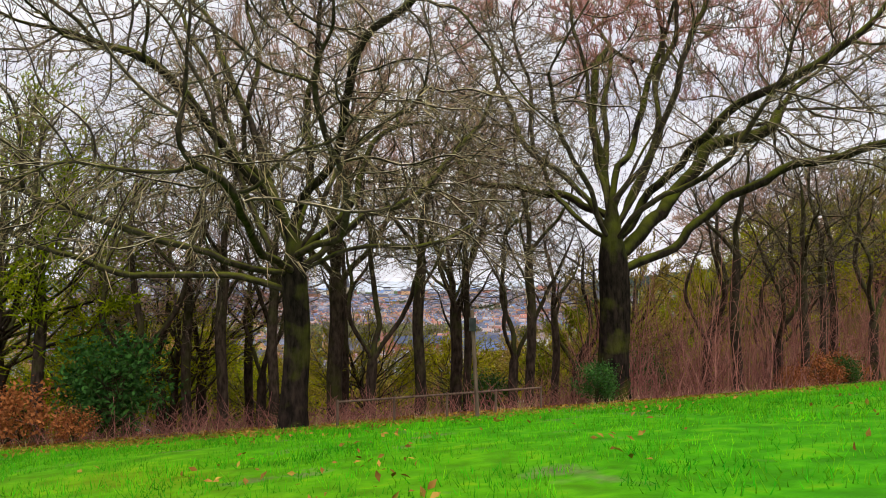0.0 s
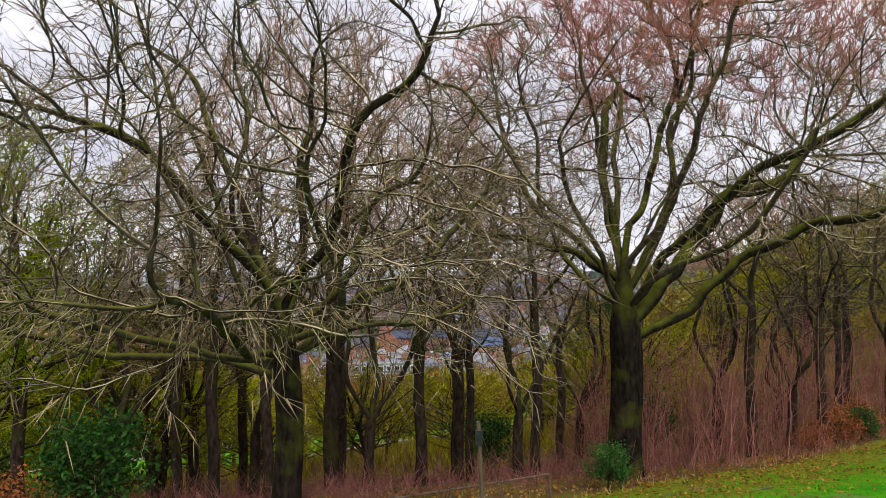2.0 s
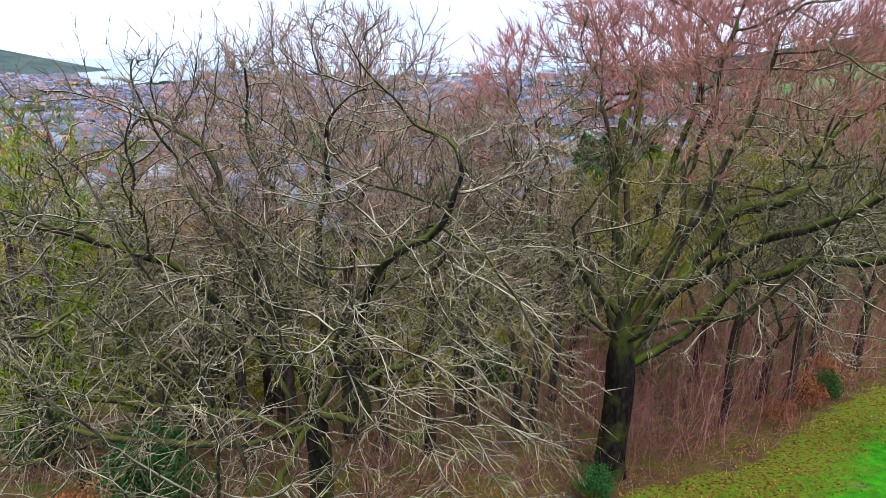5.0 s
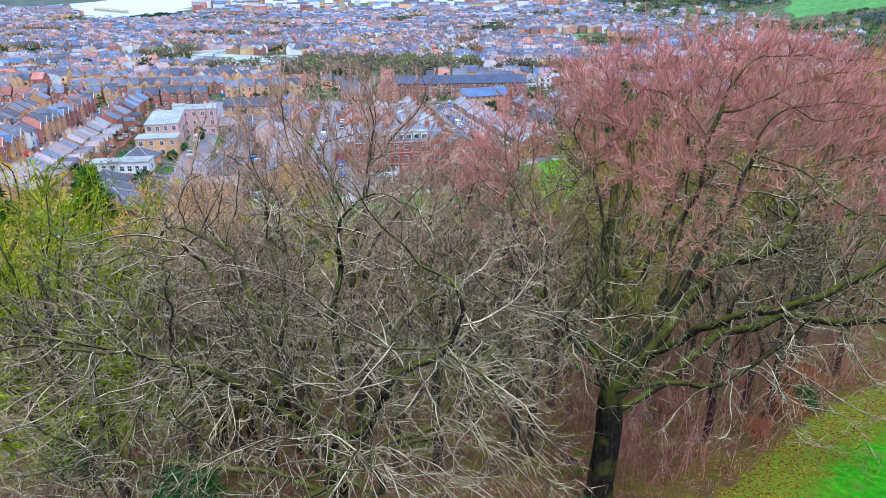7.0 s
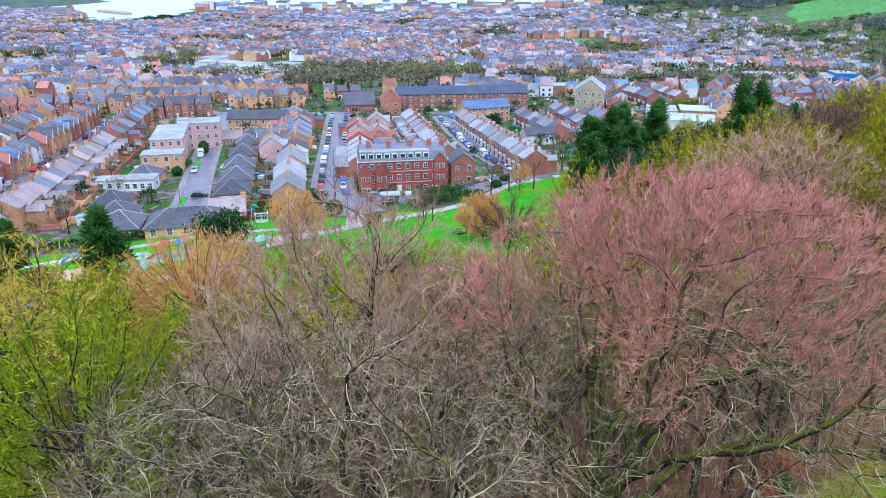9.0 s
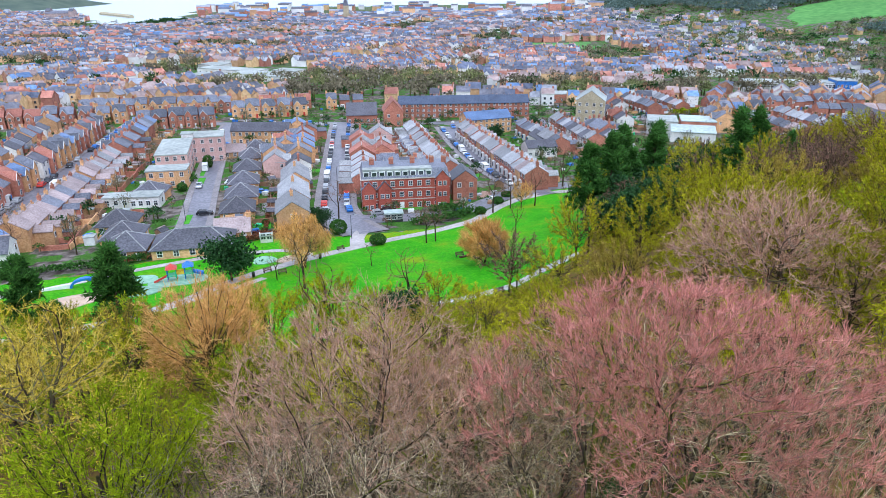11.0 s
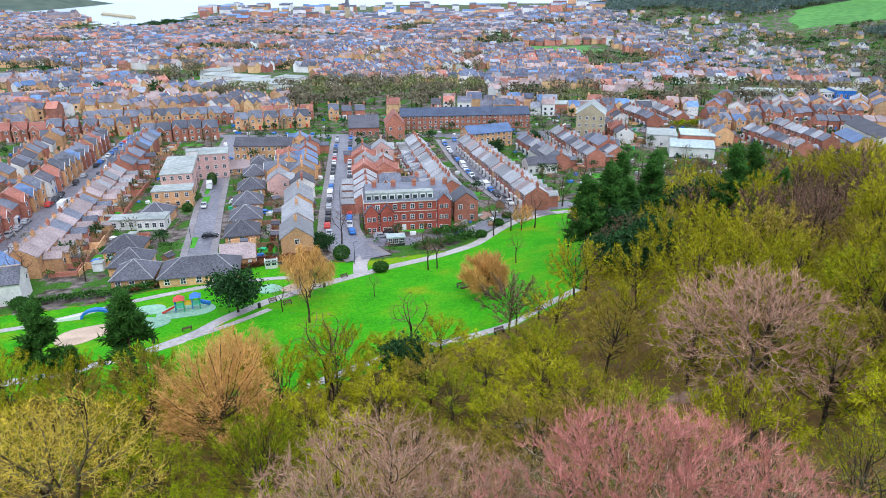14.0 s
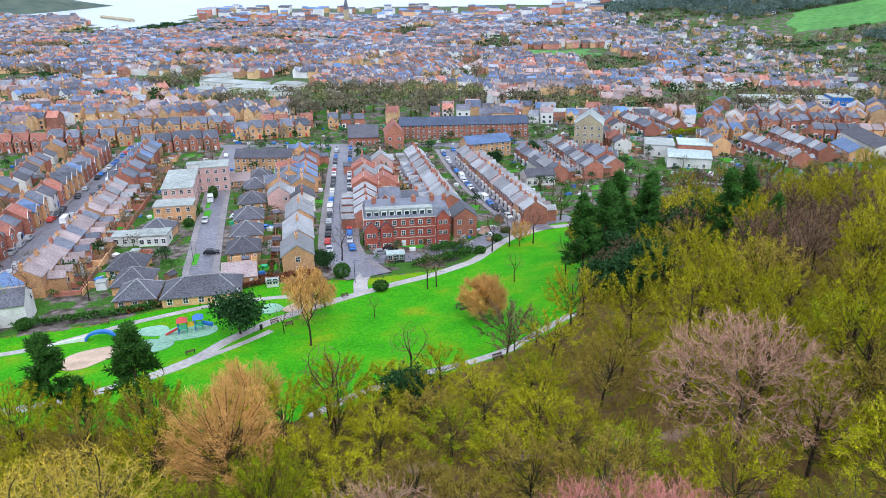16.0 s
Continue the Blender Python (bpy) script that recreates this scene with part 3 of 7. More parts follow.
def grow_tree(name, label, seed, trunk, girth, limbs, crown_c, crown_r, goals, twigs, twig_len, mats, category="tree", low=-0.6, fill=3.2, tip=0.006, step=0.35, reach=4.0, near=0.55, up=0.03, jitter=0.12,
              twig_w=0.007, twig_up=0.2, droop=0.0, young=99.0, lean=(0.0, 0.0), bumps=0.0, side=0, side_len=0.9, thick=1):
    """A bare tree grown towards goals within its crown: trunk and heavy limbs are one part, branches and twigs the other.
    limbs: height, heading, elevation, length; mats: bark, branch, fine, twig, upper fine, upper twig."""
    rng = np.random.default_rng(seed)
    c, r = np.array(crown_c, float), np.array(crown_r, float)
    m = max(4, int(trunk / 0.4))
    h = np.linspace(-0.4, trunk, m + 1)
    nodes = [np.array([lean[0] * t + 0.05 * math.sin(t * 1.3 + seed), lean[1] * t + 0.05 * math.cos(t * 1.1 + seed), t]) for t in h]
    parents = list(range(-1, m))
    for z0, az, el, length in limbs:
        i = int(np.abs(h - z0).argmin())
        d = np.array([math.cos(radians(az)) * math.cos(radians(el)), math.sin(radians(az)) * math.cos(radians(el)), math.sin(radians(el))])
        bend, d0 = rng.normal(0, 0.03, 3), d
        k = max(2, int(length / 0.4))
        for q in range(k):
            d = unit(d + 0.22 * d0 + bend + rng.normal(0, 0.19, 3))
            if q % 4 == 3:
                bend = rng.normal(0, 0.06, 3) + [0, 0, up * 0.6]
            nodes.append(nodes[i] + d * length / k)
            parents.append(i)
            i = len(nodes) - 1
    g = unit(rng.normal(0, 1, (goals * 3, 3)))
    g = g[g[:, 2] > low][:goals]
    swell = 1 + bumps * np.array([noise.noise(Vector(p) * 2.2 + Vector((seed, 0, 0))) for p in g])[:, None]
    goal = c + g * r * (rng.random((len(g), 1)) ** (1 / fill)) * swell
    P, par = colonise(rng, np.array(nodes), np.array(parents), goal, reach, near, step, up, jitter)
    n, n0 = len(P), len(nodes)
    ends = np.ones(n, int)
    is_par = np.zeros(n, bool)
    is_par[par[1:]] = True
    ends = np.where(is_par, 0, 1)
    for i in range(n - 1, 0, -1):
        ends[par[i]] += ends[i]
    power = math.log(max(ends[0], 2)) / math.log(girth / tip)
    R = tip * ends ** (1 / power)
    R[: m + 1] *= 1 + 0.6 * np.exp(-(h + 0.4) * 1.9)
    main = np.full(n, -1)
    for i in range(1, n):
        p = par[i]
        if main[p] < 0 or ends[i] > ends[main[p]]:
            main[p] = i
    k = np.where((main >= 0) & (np.arange(n) >= n0))[0]
    P[k] = 0.5 * P[k] + 0.25 * (P[par[k]] + P[main[k]])
    lines = collections.defaultdict(list)
    for i in range(n):
        if i and main[par[i]] == i:
            continue
        line = [par[i], i] if i else [0]
        while main[line[-1]] >= 0:
            line.append(main[line[-1]])
        if len(line) > 1:
            lines[len(line)].append(line)
    wood, pieces = [], []
    for k, group in lines.items():
        q = np.array(group)
        rad = R[q].copy()
        rad[:, 0] = np.where(q[:, 0] == 0, rad[:, 0], np.minimum(rad[:, 0], rad[:, 1] * 1.15))
        rad[:, -1] *= 0.6
        line = P[q]
        D = np.concatenate([unit(line[:, 1:2] - line[:, :1]), unit(line[:, 2:] - line[:, :-2]), unit(line[:, -1:] - line[:, -2:-1])], 1) if k > 2 else unit(np.repeat(line[:, 1:] - line[:, :1], 2, 1))
        for lo_r, hi_r, sides in ((0.1, 9, 12), (0.035, 0.1, 6), (0.014, 0.035, 4), (0, 0.014, 3)):
            sel = (rad[:, 1] >= lo_r) & (rad[:, 1] < hi_r)
            if not sel.any():
                continue
            v, f = tubes(line[sel], D[sel], rad[sel], sides)
            if lo_r >= 0.1:
                wood.append((v, f, 0))
            elif lo_r >= 0.035:
                pieces.append((v, f, 0))
            else:
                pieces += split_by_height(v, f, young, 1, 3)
    outer = np.where((R < tip * 3.4) & (np.arange(n) >= n0))[0]
    stem_a, stem_b = P[par[outer]], P[outer]
    if side:
        # short crooked side branches all over the finer wood
        src = np.repeat(np.where((R < max(tip * 7, 0.04)) & (np.arange(n) >= n0))[0], side)
        t = rng.random((len(src), 1))
        s0 = P[par[src]] * (1 - t) + P[src] * t
        al = unit(P[src] - P[par[src]])
        sd = unit(al * 0.55 + unit(np.cross(al, rng.normal(0, 1, al.shape))) * 0.8 + unit((s0 - c) / r) * 0.35 + [0, 0, 1] * (twig_up * 0.6 - droop * np.clip((c[2] - s0[:, 2]) / r[2] + 0.4, 0, 1))[:, None])
        Q, QD = sweep(rng, s0, sd, side_len * rng.uniform(0.45, 1.25, len(s0)), 2, 0.3, 0.04)
        v, f = tubes(Q, QD, np.array([1.0, 0.75, 0.4])[None] * np.minimum(R[src] * 0.7, tip * 1.3)[:, None], 3)
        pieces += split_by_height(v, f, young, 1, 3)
        stem_a, stem_b = np.concatenate([stem_a, Q[:, 0], Q[:, 1]]), np.concatenate([stem_b, Q[:, 1], Q[:, 2]])
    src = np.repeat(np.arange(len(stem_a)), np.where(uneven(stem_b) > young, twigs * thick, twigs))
    t = rng.random((len(src), 1))
    base = stem_a[src] * (1 - t) + stem_b[src] * t
    along = unit(stem_b[src] - stem_a[src])
    d = unit(along + rng.normal(0, 0.48, base.shape) + unit((base - c) / r) * 0.3 + [0, 0, 1] * (twig_up - droop * np.clip((c[2] - base[:, 2]) / r[2] + 0.4, 0, 1))[:, None])
    v, f = sprays(rng, base, d, twig_len * rng.uniform(0.45, 1.25, len(base)), twig_w)
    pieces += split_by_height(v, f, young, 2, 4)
    bark, branch, fine_m, twig_m, fine_up, twig_up_m = mats
    ob = tagged(new(name), label, category)
    put("trunk", merge("trunk", wood, [bark]), ob)
    put("crown", merge("crown", pieces, [branch, fine_m, twig_m, fine_up, twig_up_m]), ob)
    return ob


def make_canopy(name, label, seed, tall, R, rz, limbs, subs, twigs, sub_len, twig_len, twig_r, bark, low=-0.35, girth=0.17, sub_steps=2, twig_up=0.45, category="tree", inner=0.5, lo=0.35, spray=0.0):
    """A bushy bare tree: trunk and limbs (one part), and a rounded crown of branches and twigs (another)."""
    rng = np.random.default_rng(seed)
    c, r = np.array([0, 0, tall - rz]), np.array([R, R, rz])
    i = np.arange(limbs) + 0.5
    zz = 1 - (1 - low) * i / limbs
    az = i * 2.39996 + rng.normal(0, 0.25, limbs)
    rho = np.sqrt(np.maximum(1 - zz ** 2, 0))
    d = np.stack([rho * np.cos(az), rho * np.sin(az), zz], 1)
    E = c + d * r * rng.uniform(inner, 0.88, (limbs, 1))
    T, TD = sweep(rng, np.array([[0, 0, -0.4]]), np.array([[0, 0, 1.0]]), np.array([tall * 0.72]), 7, 0.05, 0.05)
    tv, tf = tubes(T, TD, (np.linspace(1.2, 0.3, 8) * girth)[None], 9)
    hgt = np.clip(E[:, 2] * rng.uniform(0.3, 0.62, limbs), tall * 0.12, tall * 0.6)
    k = np.interp(hgt, T[0, :, 2], np.arange(8))
    j = np.minimum(k.astype(int), 6)
    S = T[0, j] + (T[0, j + 1] - T[0, j]) * (k - j)[:, None]
    M = S * 0.45 + E * 0.55 + rng.normal(0, 0.06, S.shape) * R - np.array([0, 0, 0.08]) * tall
    t = np.linspace(0, 1, 5)[None, :, None]
    P = S[:, None] * (1 - t) ** 2 + 2 * M[:, None] * t * (1 - t) + E[:, None] * t ** 2
    P[:, 1:-1] += rng.normal(0, 0.03, P[:, 1:-1].shape) * R
    D = np.concatenate([unit(P[:, 1:2] - P[:, :1]), unit(np.diff(P, axis=1))], 1)
    Rr = np.linspace(1, 0.3, 5)[None] * np.full((limbs, 1), girth * 0.36)
    lv, lf = tubes(P, D, Rr, 4)
    s0, dn, rad, _ = offshoots(rng, P, D, Rr, subs, lo, 38, 14, 0.6)
    dn = unit(dn + unit(s0 - c) * 0.35 + [0, 0, 0.15])
    Pb, Db = sweep(rng, s0, dn, sub_len * rng.uniform(0.6, 1.25, len(s0)), sub_steps, 0.2, 0.05)
    Pb = fit_crown(Pb, c, r * 1.02, 0.85)
    Db = np.concatenate([Db[:, :1], unit(np.diff(Pb, axis=1))], 1)
    Rb = np.linspace(1, 0.4, sub_steps + 1)[None] * np.maximum(rad, twig_r * 1.5)[:, None]
    bv, bf = tubes(Pb, Db, Rb, 3)
    q, qd, _, _ = offshoots(rng, Pb, Db, Rb, twigs, 0.1, 55 if spray else 40, 18)
    qd = unit(qd * 0.7 + unit(q - c) * 0.45 + [0, 0, twig_up] + rng.normal(0, 0.6, qd.shape))
    q = q + rng.normal(0, 0.14, q.shape)
    L = twig_len * rng.uniform(0.5, 1.3, len(q))
    v, f = sprays(rng, q, qd, L, spray) if spray else spikes(q, qd, L, np.full(len(q), twig_r))
    ob = tagged(new(name), label, category)
    put("trunk", merge("trunk", [(tv, tf, 0), (lv, lf, 0)], [bark[0]]), ob)
    put("crown", merge("crown", [(bv, bf, 0), (v, f, 1)], [bark[1], bark[2]]), ob)
    return ob


def leaf_bits(rng, P, size, up=0.3):
    """Small folded leaves at P: two triangles each, with a crease."""
    n = len(P)
    a = unit(rng.normal(0, 1, (n, 3)) + [0, 0, up])
    b = unit(np.cross(a, rng.normal(0, 1, (n, 3))))
    cc = np.cross(a, b)
    s = size * rng.uniform(0.6, 1.4, (n, 1))
    verts = np.stack([P - b * s, P + cc * s * 0.5 + a * s * 0.2, P + b * s, P - cc * s * 0.5 + a * s * 0.2], 1).reshape(-1, 3)
    i = np.arange(n)[:, None, None] * 4
    return verts, (i + np.array([[0, 1, 2], [0, 2, 3]])).reshape(-1, 3)


def make_evergreen(name, label, seed, tall, radii, leaves, size, leaf, base=0.15, category="tree", lumps=14, girth=0.16):
    """A broad evergreen: trunk, limbs and a crown of leaf clumps round many branch ends."""
    rng = np.random.default_rng(seed)
    c = np.array([0, 0, tall * (base + (1 - base) / 2)])
    r = np.array([radii, radii, tall * (1 - base) / 2])
    S = np.repeat(np.array([[0, 0, tall * 0.22]]), lumps * 3, 0) + rng.uniform(-0.1, 0.35, (lumps * 3, 1)) * [0, 0, tall]
    ends = c + unit(rng.normal(0, 1, (lumps * 3, 3))) * r * rng.uniform(0.45, 0.9, (lumps * 3, 1))
    d = ends - S
    P, D = sweep(rng, S, unit(d), np.linalg.norm(d, axis=1), 3, 0.08, 0.02)
    v, f = tubes(P, D, np.linspace(1, 0.3, 4)[None] * np.full((len(S), 1), girth * 0.35), 4)
    T, TD = sweep(rng, np.array([[0, 0, -0.4]]), np.array([[0, 0, 1.0]]), np.array([tall * 0.7]), 6, 0.04, 0.05)
    tv, tf = tubes(T, TD, np.linspace(1.3, 0.3, 7)[None] * girth, 10)
    per = leaves // len(ends)
    q = np.repeat(P[:, -1], per, 0) + rng.normal(0, 1, (per * len(ends), 3)) * r * 0.19
    lv, lf = leaf_bits(rng, q, size)
    ob = tagged(new(name), label, category)
    put("trunk", merge("trunk", [(tv, tf, 0), (v, f, 0)], [BARK_WOOD]), ob)
    put("crown", merge("crown", [(lv, lf, 0)], [leaf]), ob)
    return ob


def make_pine(name, label, seed, tall, radius, needles, size, start=0.25, layers=11, power=0.9, droop=-0.1):
    """A conifer: straight trunk, whorls of boughs, needle tufts along them."""
    rng = np.random.default_rng(seed)
    T, TD = sweep(rng, np.array([[0, 0, -0.4]]), np.array([[0, 0, 1.0]]), np.array([tall + 0.4]), 8, 0.015, 0.05)
    tv, tf = tubes(T, TD, np.linspace(1.2, 0.12, 9)[None] * tall * 0.017, 9)
    n = layers * 7
    t = start + (1 - start) * (np.arange(n) / n) ** 0.95
    az = rng.uniform(0, 2 * np.pi, n)
    S = np.stack([0 * t, 0 * t, t * tall], 1)
    L = radius * (1.04 - (t - start) / (1 - start)) ** power * rng.uniform(0.55, 1.15, n)
    Dn = unit(np.stack([np.cos(az), np.sin(az), droop + 0.5 * (t - start) + rng.normal(0, 0.08, n)], 1))
    P, D = sweep(rng, S, Dn, L, 4, 0.08, 0.03)
    v, f = tubes(P, D, np.linspace(1, 0.25, 5)[None] * (0.02 + 0.012 * L)[:, None], 4)
    per = max(1, needles // n)
    s, dn, _, _ = offshoots(rng, P, D, np.ones(P.shape[:2]), per, 0.2, 50, 18)
    s = s + rng.normal(0, 0.12, s.shape) * size * 2
    lv, lf = spikes(s, unit(dn + [0, 0, 0.12]), size * rng.uniform(0.6, 1.4, len(s)), np.full(len(s), size * 0.16))
    ob = tagged(new(name), label, "tree")
    put("trunk", merge("trunk", [(tv, tf, 0), (v, f, 0)], [BARK_WOOD]), ob)
    put("crown", merge("crown", [(lv, lf, 0)], [NEEDLE]), ob)
    return ob


def at(ob, x, y, turn=0.0, s=1.0, sz=1.0, sink=0.0, tilt=0.0):
    ob.matrix_basis = pose(x, y, hz(x, y) - sink, tilt, 0, turn) @ Matrix.Diagonal((s, s, s * sz, 1))
    return ob


def copy_at(ob, x, y, turn=0.0, s=1.0, sz=1.0, label=""):
    sc = ob.scale.copy()
    m = pose(x, y, hz(x, y), 0, 0, turn) @ Matrix.Diagonal((s, s, s * sz, 1)) @ Matrix.Diagonal((1 / sc[0], 1 / sc[1], 1 / sc[2], 1))
    q = copy_thing(ob, m)
    if label:
        tagged(q, label)
    return q


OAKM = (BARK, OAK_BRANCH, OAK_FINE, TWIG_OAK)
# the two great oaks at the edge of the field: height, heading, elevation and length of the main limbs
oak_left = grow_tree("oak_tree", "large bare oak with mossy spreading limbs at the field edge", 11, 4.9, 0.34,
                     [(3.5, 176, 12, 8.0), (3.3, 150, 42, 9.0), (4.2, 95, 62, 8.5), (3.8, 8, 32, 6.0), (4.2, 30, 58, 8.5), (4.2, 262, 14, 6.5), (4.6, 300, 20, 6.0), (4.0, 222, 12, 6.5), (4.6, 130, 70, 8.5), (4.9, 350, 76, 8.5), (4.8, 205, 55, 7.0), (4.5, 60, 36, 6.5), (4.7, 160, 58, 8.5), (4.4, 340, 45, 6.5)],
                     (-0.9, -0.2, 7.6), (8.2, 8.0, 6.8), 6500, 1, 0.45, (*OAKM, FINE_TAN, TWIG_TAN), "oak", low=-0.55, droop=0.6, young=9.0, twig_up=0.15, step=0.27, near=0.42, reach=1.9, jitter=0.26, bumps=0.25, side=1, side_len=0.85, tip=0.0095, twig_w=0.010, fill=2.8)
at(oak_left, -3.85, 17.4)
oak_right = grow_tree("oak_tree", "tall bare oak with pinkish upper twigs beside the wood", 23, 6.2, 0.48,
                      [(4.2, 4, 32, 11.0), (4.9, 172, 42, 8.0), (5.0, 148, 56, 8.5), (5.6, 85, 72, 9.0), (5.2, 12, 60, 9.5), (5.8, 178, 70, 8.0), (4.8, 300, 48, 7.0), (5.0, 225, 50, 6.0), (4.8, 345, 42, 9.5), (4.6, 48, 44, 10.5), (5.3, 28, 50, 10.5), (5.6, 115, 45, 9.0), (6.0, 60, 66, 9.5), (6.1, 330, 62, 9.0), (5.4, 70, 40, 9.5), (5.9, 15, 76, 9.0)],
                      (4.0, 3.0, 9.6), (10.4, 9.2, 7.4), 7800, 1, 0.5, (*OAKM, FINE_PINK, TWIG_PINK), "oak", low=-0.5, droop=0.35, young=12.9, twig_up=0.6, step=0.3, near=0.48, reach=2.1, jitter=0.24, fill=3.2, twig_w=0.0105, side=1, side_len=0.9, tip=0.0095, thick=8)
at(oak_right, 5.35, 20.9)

# templates of the woodland trees
WOODB = (BARK_WOOD, BARK_WOOD, FINE_GREY, TWIG_GREY, FINE_GREY, TWIG_GREY)
tall_grey = grow_tree("woodland_tree", "slender bare woodland tree with grey-brown twigs", 31, 7.0, 0.2, [(5.0, 20, 55, 2.5), (5.6, 140, 58, 2.5), (6.2, 260, 60, 2.4), (6.8, 70, 75, 2.5)], (0, 0, 8.6), (3.4, 3.4, 4.2), 420, 1, 0.5, WOODB, twig_w=0.009, tip=0.01, step=0.42, near=0.7, twig_up=0.45, up=0.08, jitter=0.2, low=-0.8, side=1)
tall_green = make_canopy("woodland_tree", "bare woodland tree with lichen-green twigs", 37, 11.5, 4.9, 4.6, 34, 8, 16, 1.3, 0.4, 0.016, (BARK_WOOD, BRANCH, TWIG_GREEN), spray=0.018, twig_up=0.15, lo=0.5, inner=0.65)
fork_grey = grow_tree("woodland_tree", "forked bare woodland tree with mossy stems", 41, 2.6, 0.22, [(2.4, 200, 70, 6.0), (2.6, 20, 66, 5.5), (2.5, 100, 76, 6.0)], (0.2, 0, 7.8), (4.0, 4.0, 4.0), 450, 1, 0.5, WOODB, twig_w=0.009, tip=0.01, step=0.42, near=0.7, twig_up=0.4, up=0.08, jitter=0.2, low=-0.7, side=1)
lime_tree = make_canopy("woodland_tree", "bushy tree with bright lime-green mossy twigs", 43, 12.8, 5.6, 5.6, 48, 9, 34, 1.4, 0.36, 0.017, (BARK_WOOD, TWIG_LIME, TWIG_LIME), low=-0.6, spray=0.026, twig_up=0.15, lo=0.45, inner=0.65)
pink_tree = grow_tree("beech_tree", "domed bare beech with pinkish-grey twigs", 47, 4.0, 0.22, [(3.0, 20, 45, 4.0), (3.2, 140, 48, 4.0), (3.5, 260, 46, 4.0), (4.0, 80, 70, 4.0), (3.8, 320, 60, 4.0), (3.6, 200, 62, 4.0)], (0, 0, 6.4), (7.4, 7.4, 5.6), 1700, 5, 0.6, (BARK_WOOD, BRANCH, FINE_ROSE, TWIG_ROSE, FINE_ROSE, TWIG_ROSE), low=-0.25, tip=0.012, step=0.45, near=0.7, twig_up=0.5, fill=4.5, twig_w=0.018, side=1, side_len=0.9, jitter=0.18)
yellow_tree = grow_tree("ash_tree", "large ash with yellowish lichen-covered branches", 53, 7.0, 0.3, [(5.0, 20, 40, 4.0), (5.2, 140, 45, 4.0), (5.5, 260, 40, 4.0), (7.0, 80, 70, 4.0), (6.0, 320, 55, 4.0), (6.4, 200, 60, 4.0)], (0, 0, 11.0), (7.0, 7.0, 6.4), 1500, 2, 0.5, (BARK_WOOD, BRANCH, FINE_YELLOW, TWIG_YELLOW, FINE_YELLOW, TWIG_YELLOW), low=-0.5, tip=0.016, step=0.45, near=0.7, twig_up=0.25, fill=4.0, twig_w=0.016, bumps=0.3, side=1, jitter=0.2)
orange_tree = make_canopy("willow_tree", "rounded bare tree with orange-brown twigs", 59, 12, 5.4, 5.0, 46, 12, 22, 1.4, 0.5, 0.017, (BARK_WOOD, TWIG_ORANGE, TWIG_ORANGE), low=-0.4, twig_up=0.6, spray=0.02, lo=0.45, inner=0.6)
# a lighter build for trees farther down the slope
mid_args = (34, 8, 19, 1.05, 0.38, 0.03)
mid_green = make_canopy("woodland_tree", "rounded bare tree with olive-green twigs on the slope", 61, 11.5, 5.4, 5.0, *mid_args, (BARK_WOOD, TWIG_OLIVE, TWIG_GREEN), sub_steps=1, low=-0.45, lo=0.6, inner=0.72, spray=0.038, twig_up=0.12)
mid_lime = make_canopy("woodland_tree", "rounded tree with yellow-green mossy twigs", 62, 11.0, 5.4, 5.0, *mid_args, (BARK_WOOD, TWIG_OLIVE, TWIG_LIME), sub_steps=1, low=-0.5, lo=0.6, inner=0.72, spray=0.038, twig_up=0.12)
mid_grey = make_canopy("woodland_tree", "rounded bare tree with olive-brown twigs", 67, 12, 5.4, 5.0, *mid_args, (BARK_WOOD, TWIG_OLIVE, TWIG_OLIVE), sub_steps=1, low=-0.35, lo=0.6, inner=0.72, spray=0.038, twig_up=0.12)
far_green = make_canopy("woodland_tree", "bare tree with olive-green crown on the slope", 63, 12, 6.2, 5.0, 28, 7, 14, 1.3, 0.5, 0.04, (BARK_WOOD, TWIG_OLIVE, TWIG_GREEN), sub_steps=1, low=-0.3, lo=0.5, inner=0.62, spray=0.05, twig_up=0.12)
far_grey = make_canopy("woodland_tree", "bare brown-grey tree on the slope", 68, 12, 6.0, 5.0, 28, 7, 14, 1.3, 0.5, 0.04, (BARK_WOOD, BARK_WOOD, TWIG_PURPLE), sub_steps=1, low=-0.3, lo=0.5, inner=0.62, spray=0.05, twig_up=0.12)
park_tree = grow_tree("park_tree", "small bare park tree standing in grass", 71, 3.4, 0.12, [(2.4, 30, 55, 1.6), (2.8, 150, 58, 1.6), (3.2, 270, 60, 1.6)], (0, 0, 5.0), (2.5, 2.5, 2.6), 260, 4, 0.45, (BARK_WOOD, BARK_WOOD, TWIG_PURPLE, TWIG_PURPLE, TWIG_PURPLE, TWIG_PURPLE), tip=0.014, step=0.4, near=0.6, twig_w=0.014, twig_up=0.35)
weeping = make_canopy("weeping_willow", "weeping willow with hanging orange twigs", 73, 9.5, 4.6, 4.4, 34, 7, 24, 1.5, 1.5, 0.02, (BARK_WOOD, TWIG_ORANGE, TWIG_ORANGE), low=-0.2, girth=0.22, twig_up=-2.2, spray=0.035)
multi_shrub = make_canopy("shrub", "dense multi-stemmed olive-brown shrub on the lawn", 79, 6.4, 3.9, 3.4, 40, 12, 24, 1.2, 0.9, 0.02, (BARK_WOOD, TWIG_OLIVE, TWIG_ORANGE), low=-0.5, girth=0.12, category="shrub", twig_up=1.0, spray=0.03, lo=0.4, inner=0.6)
holm = make_evergreen("evergreen_oak", "rounded dark evergreen tree in the park", 83, 7.5, 4.4, 3800, 0.27, LEAF_DARK)
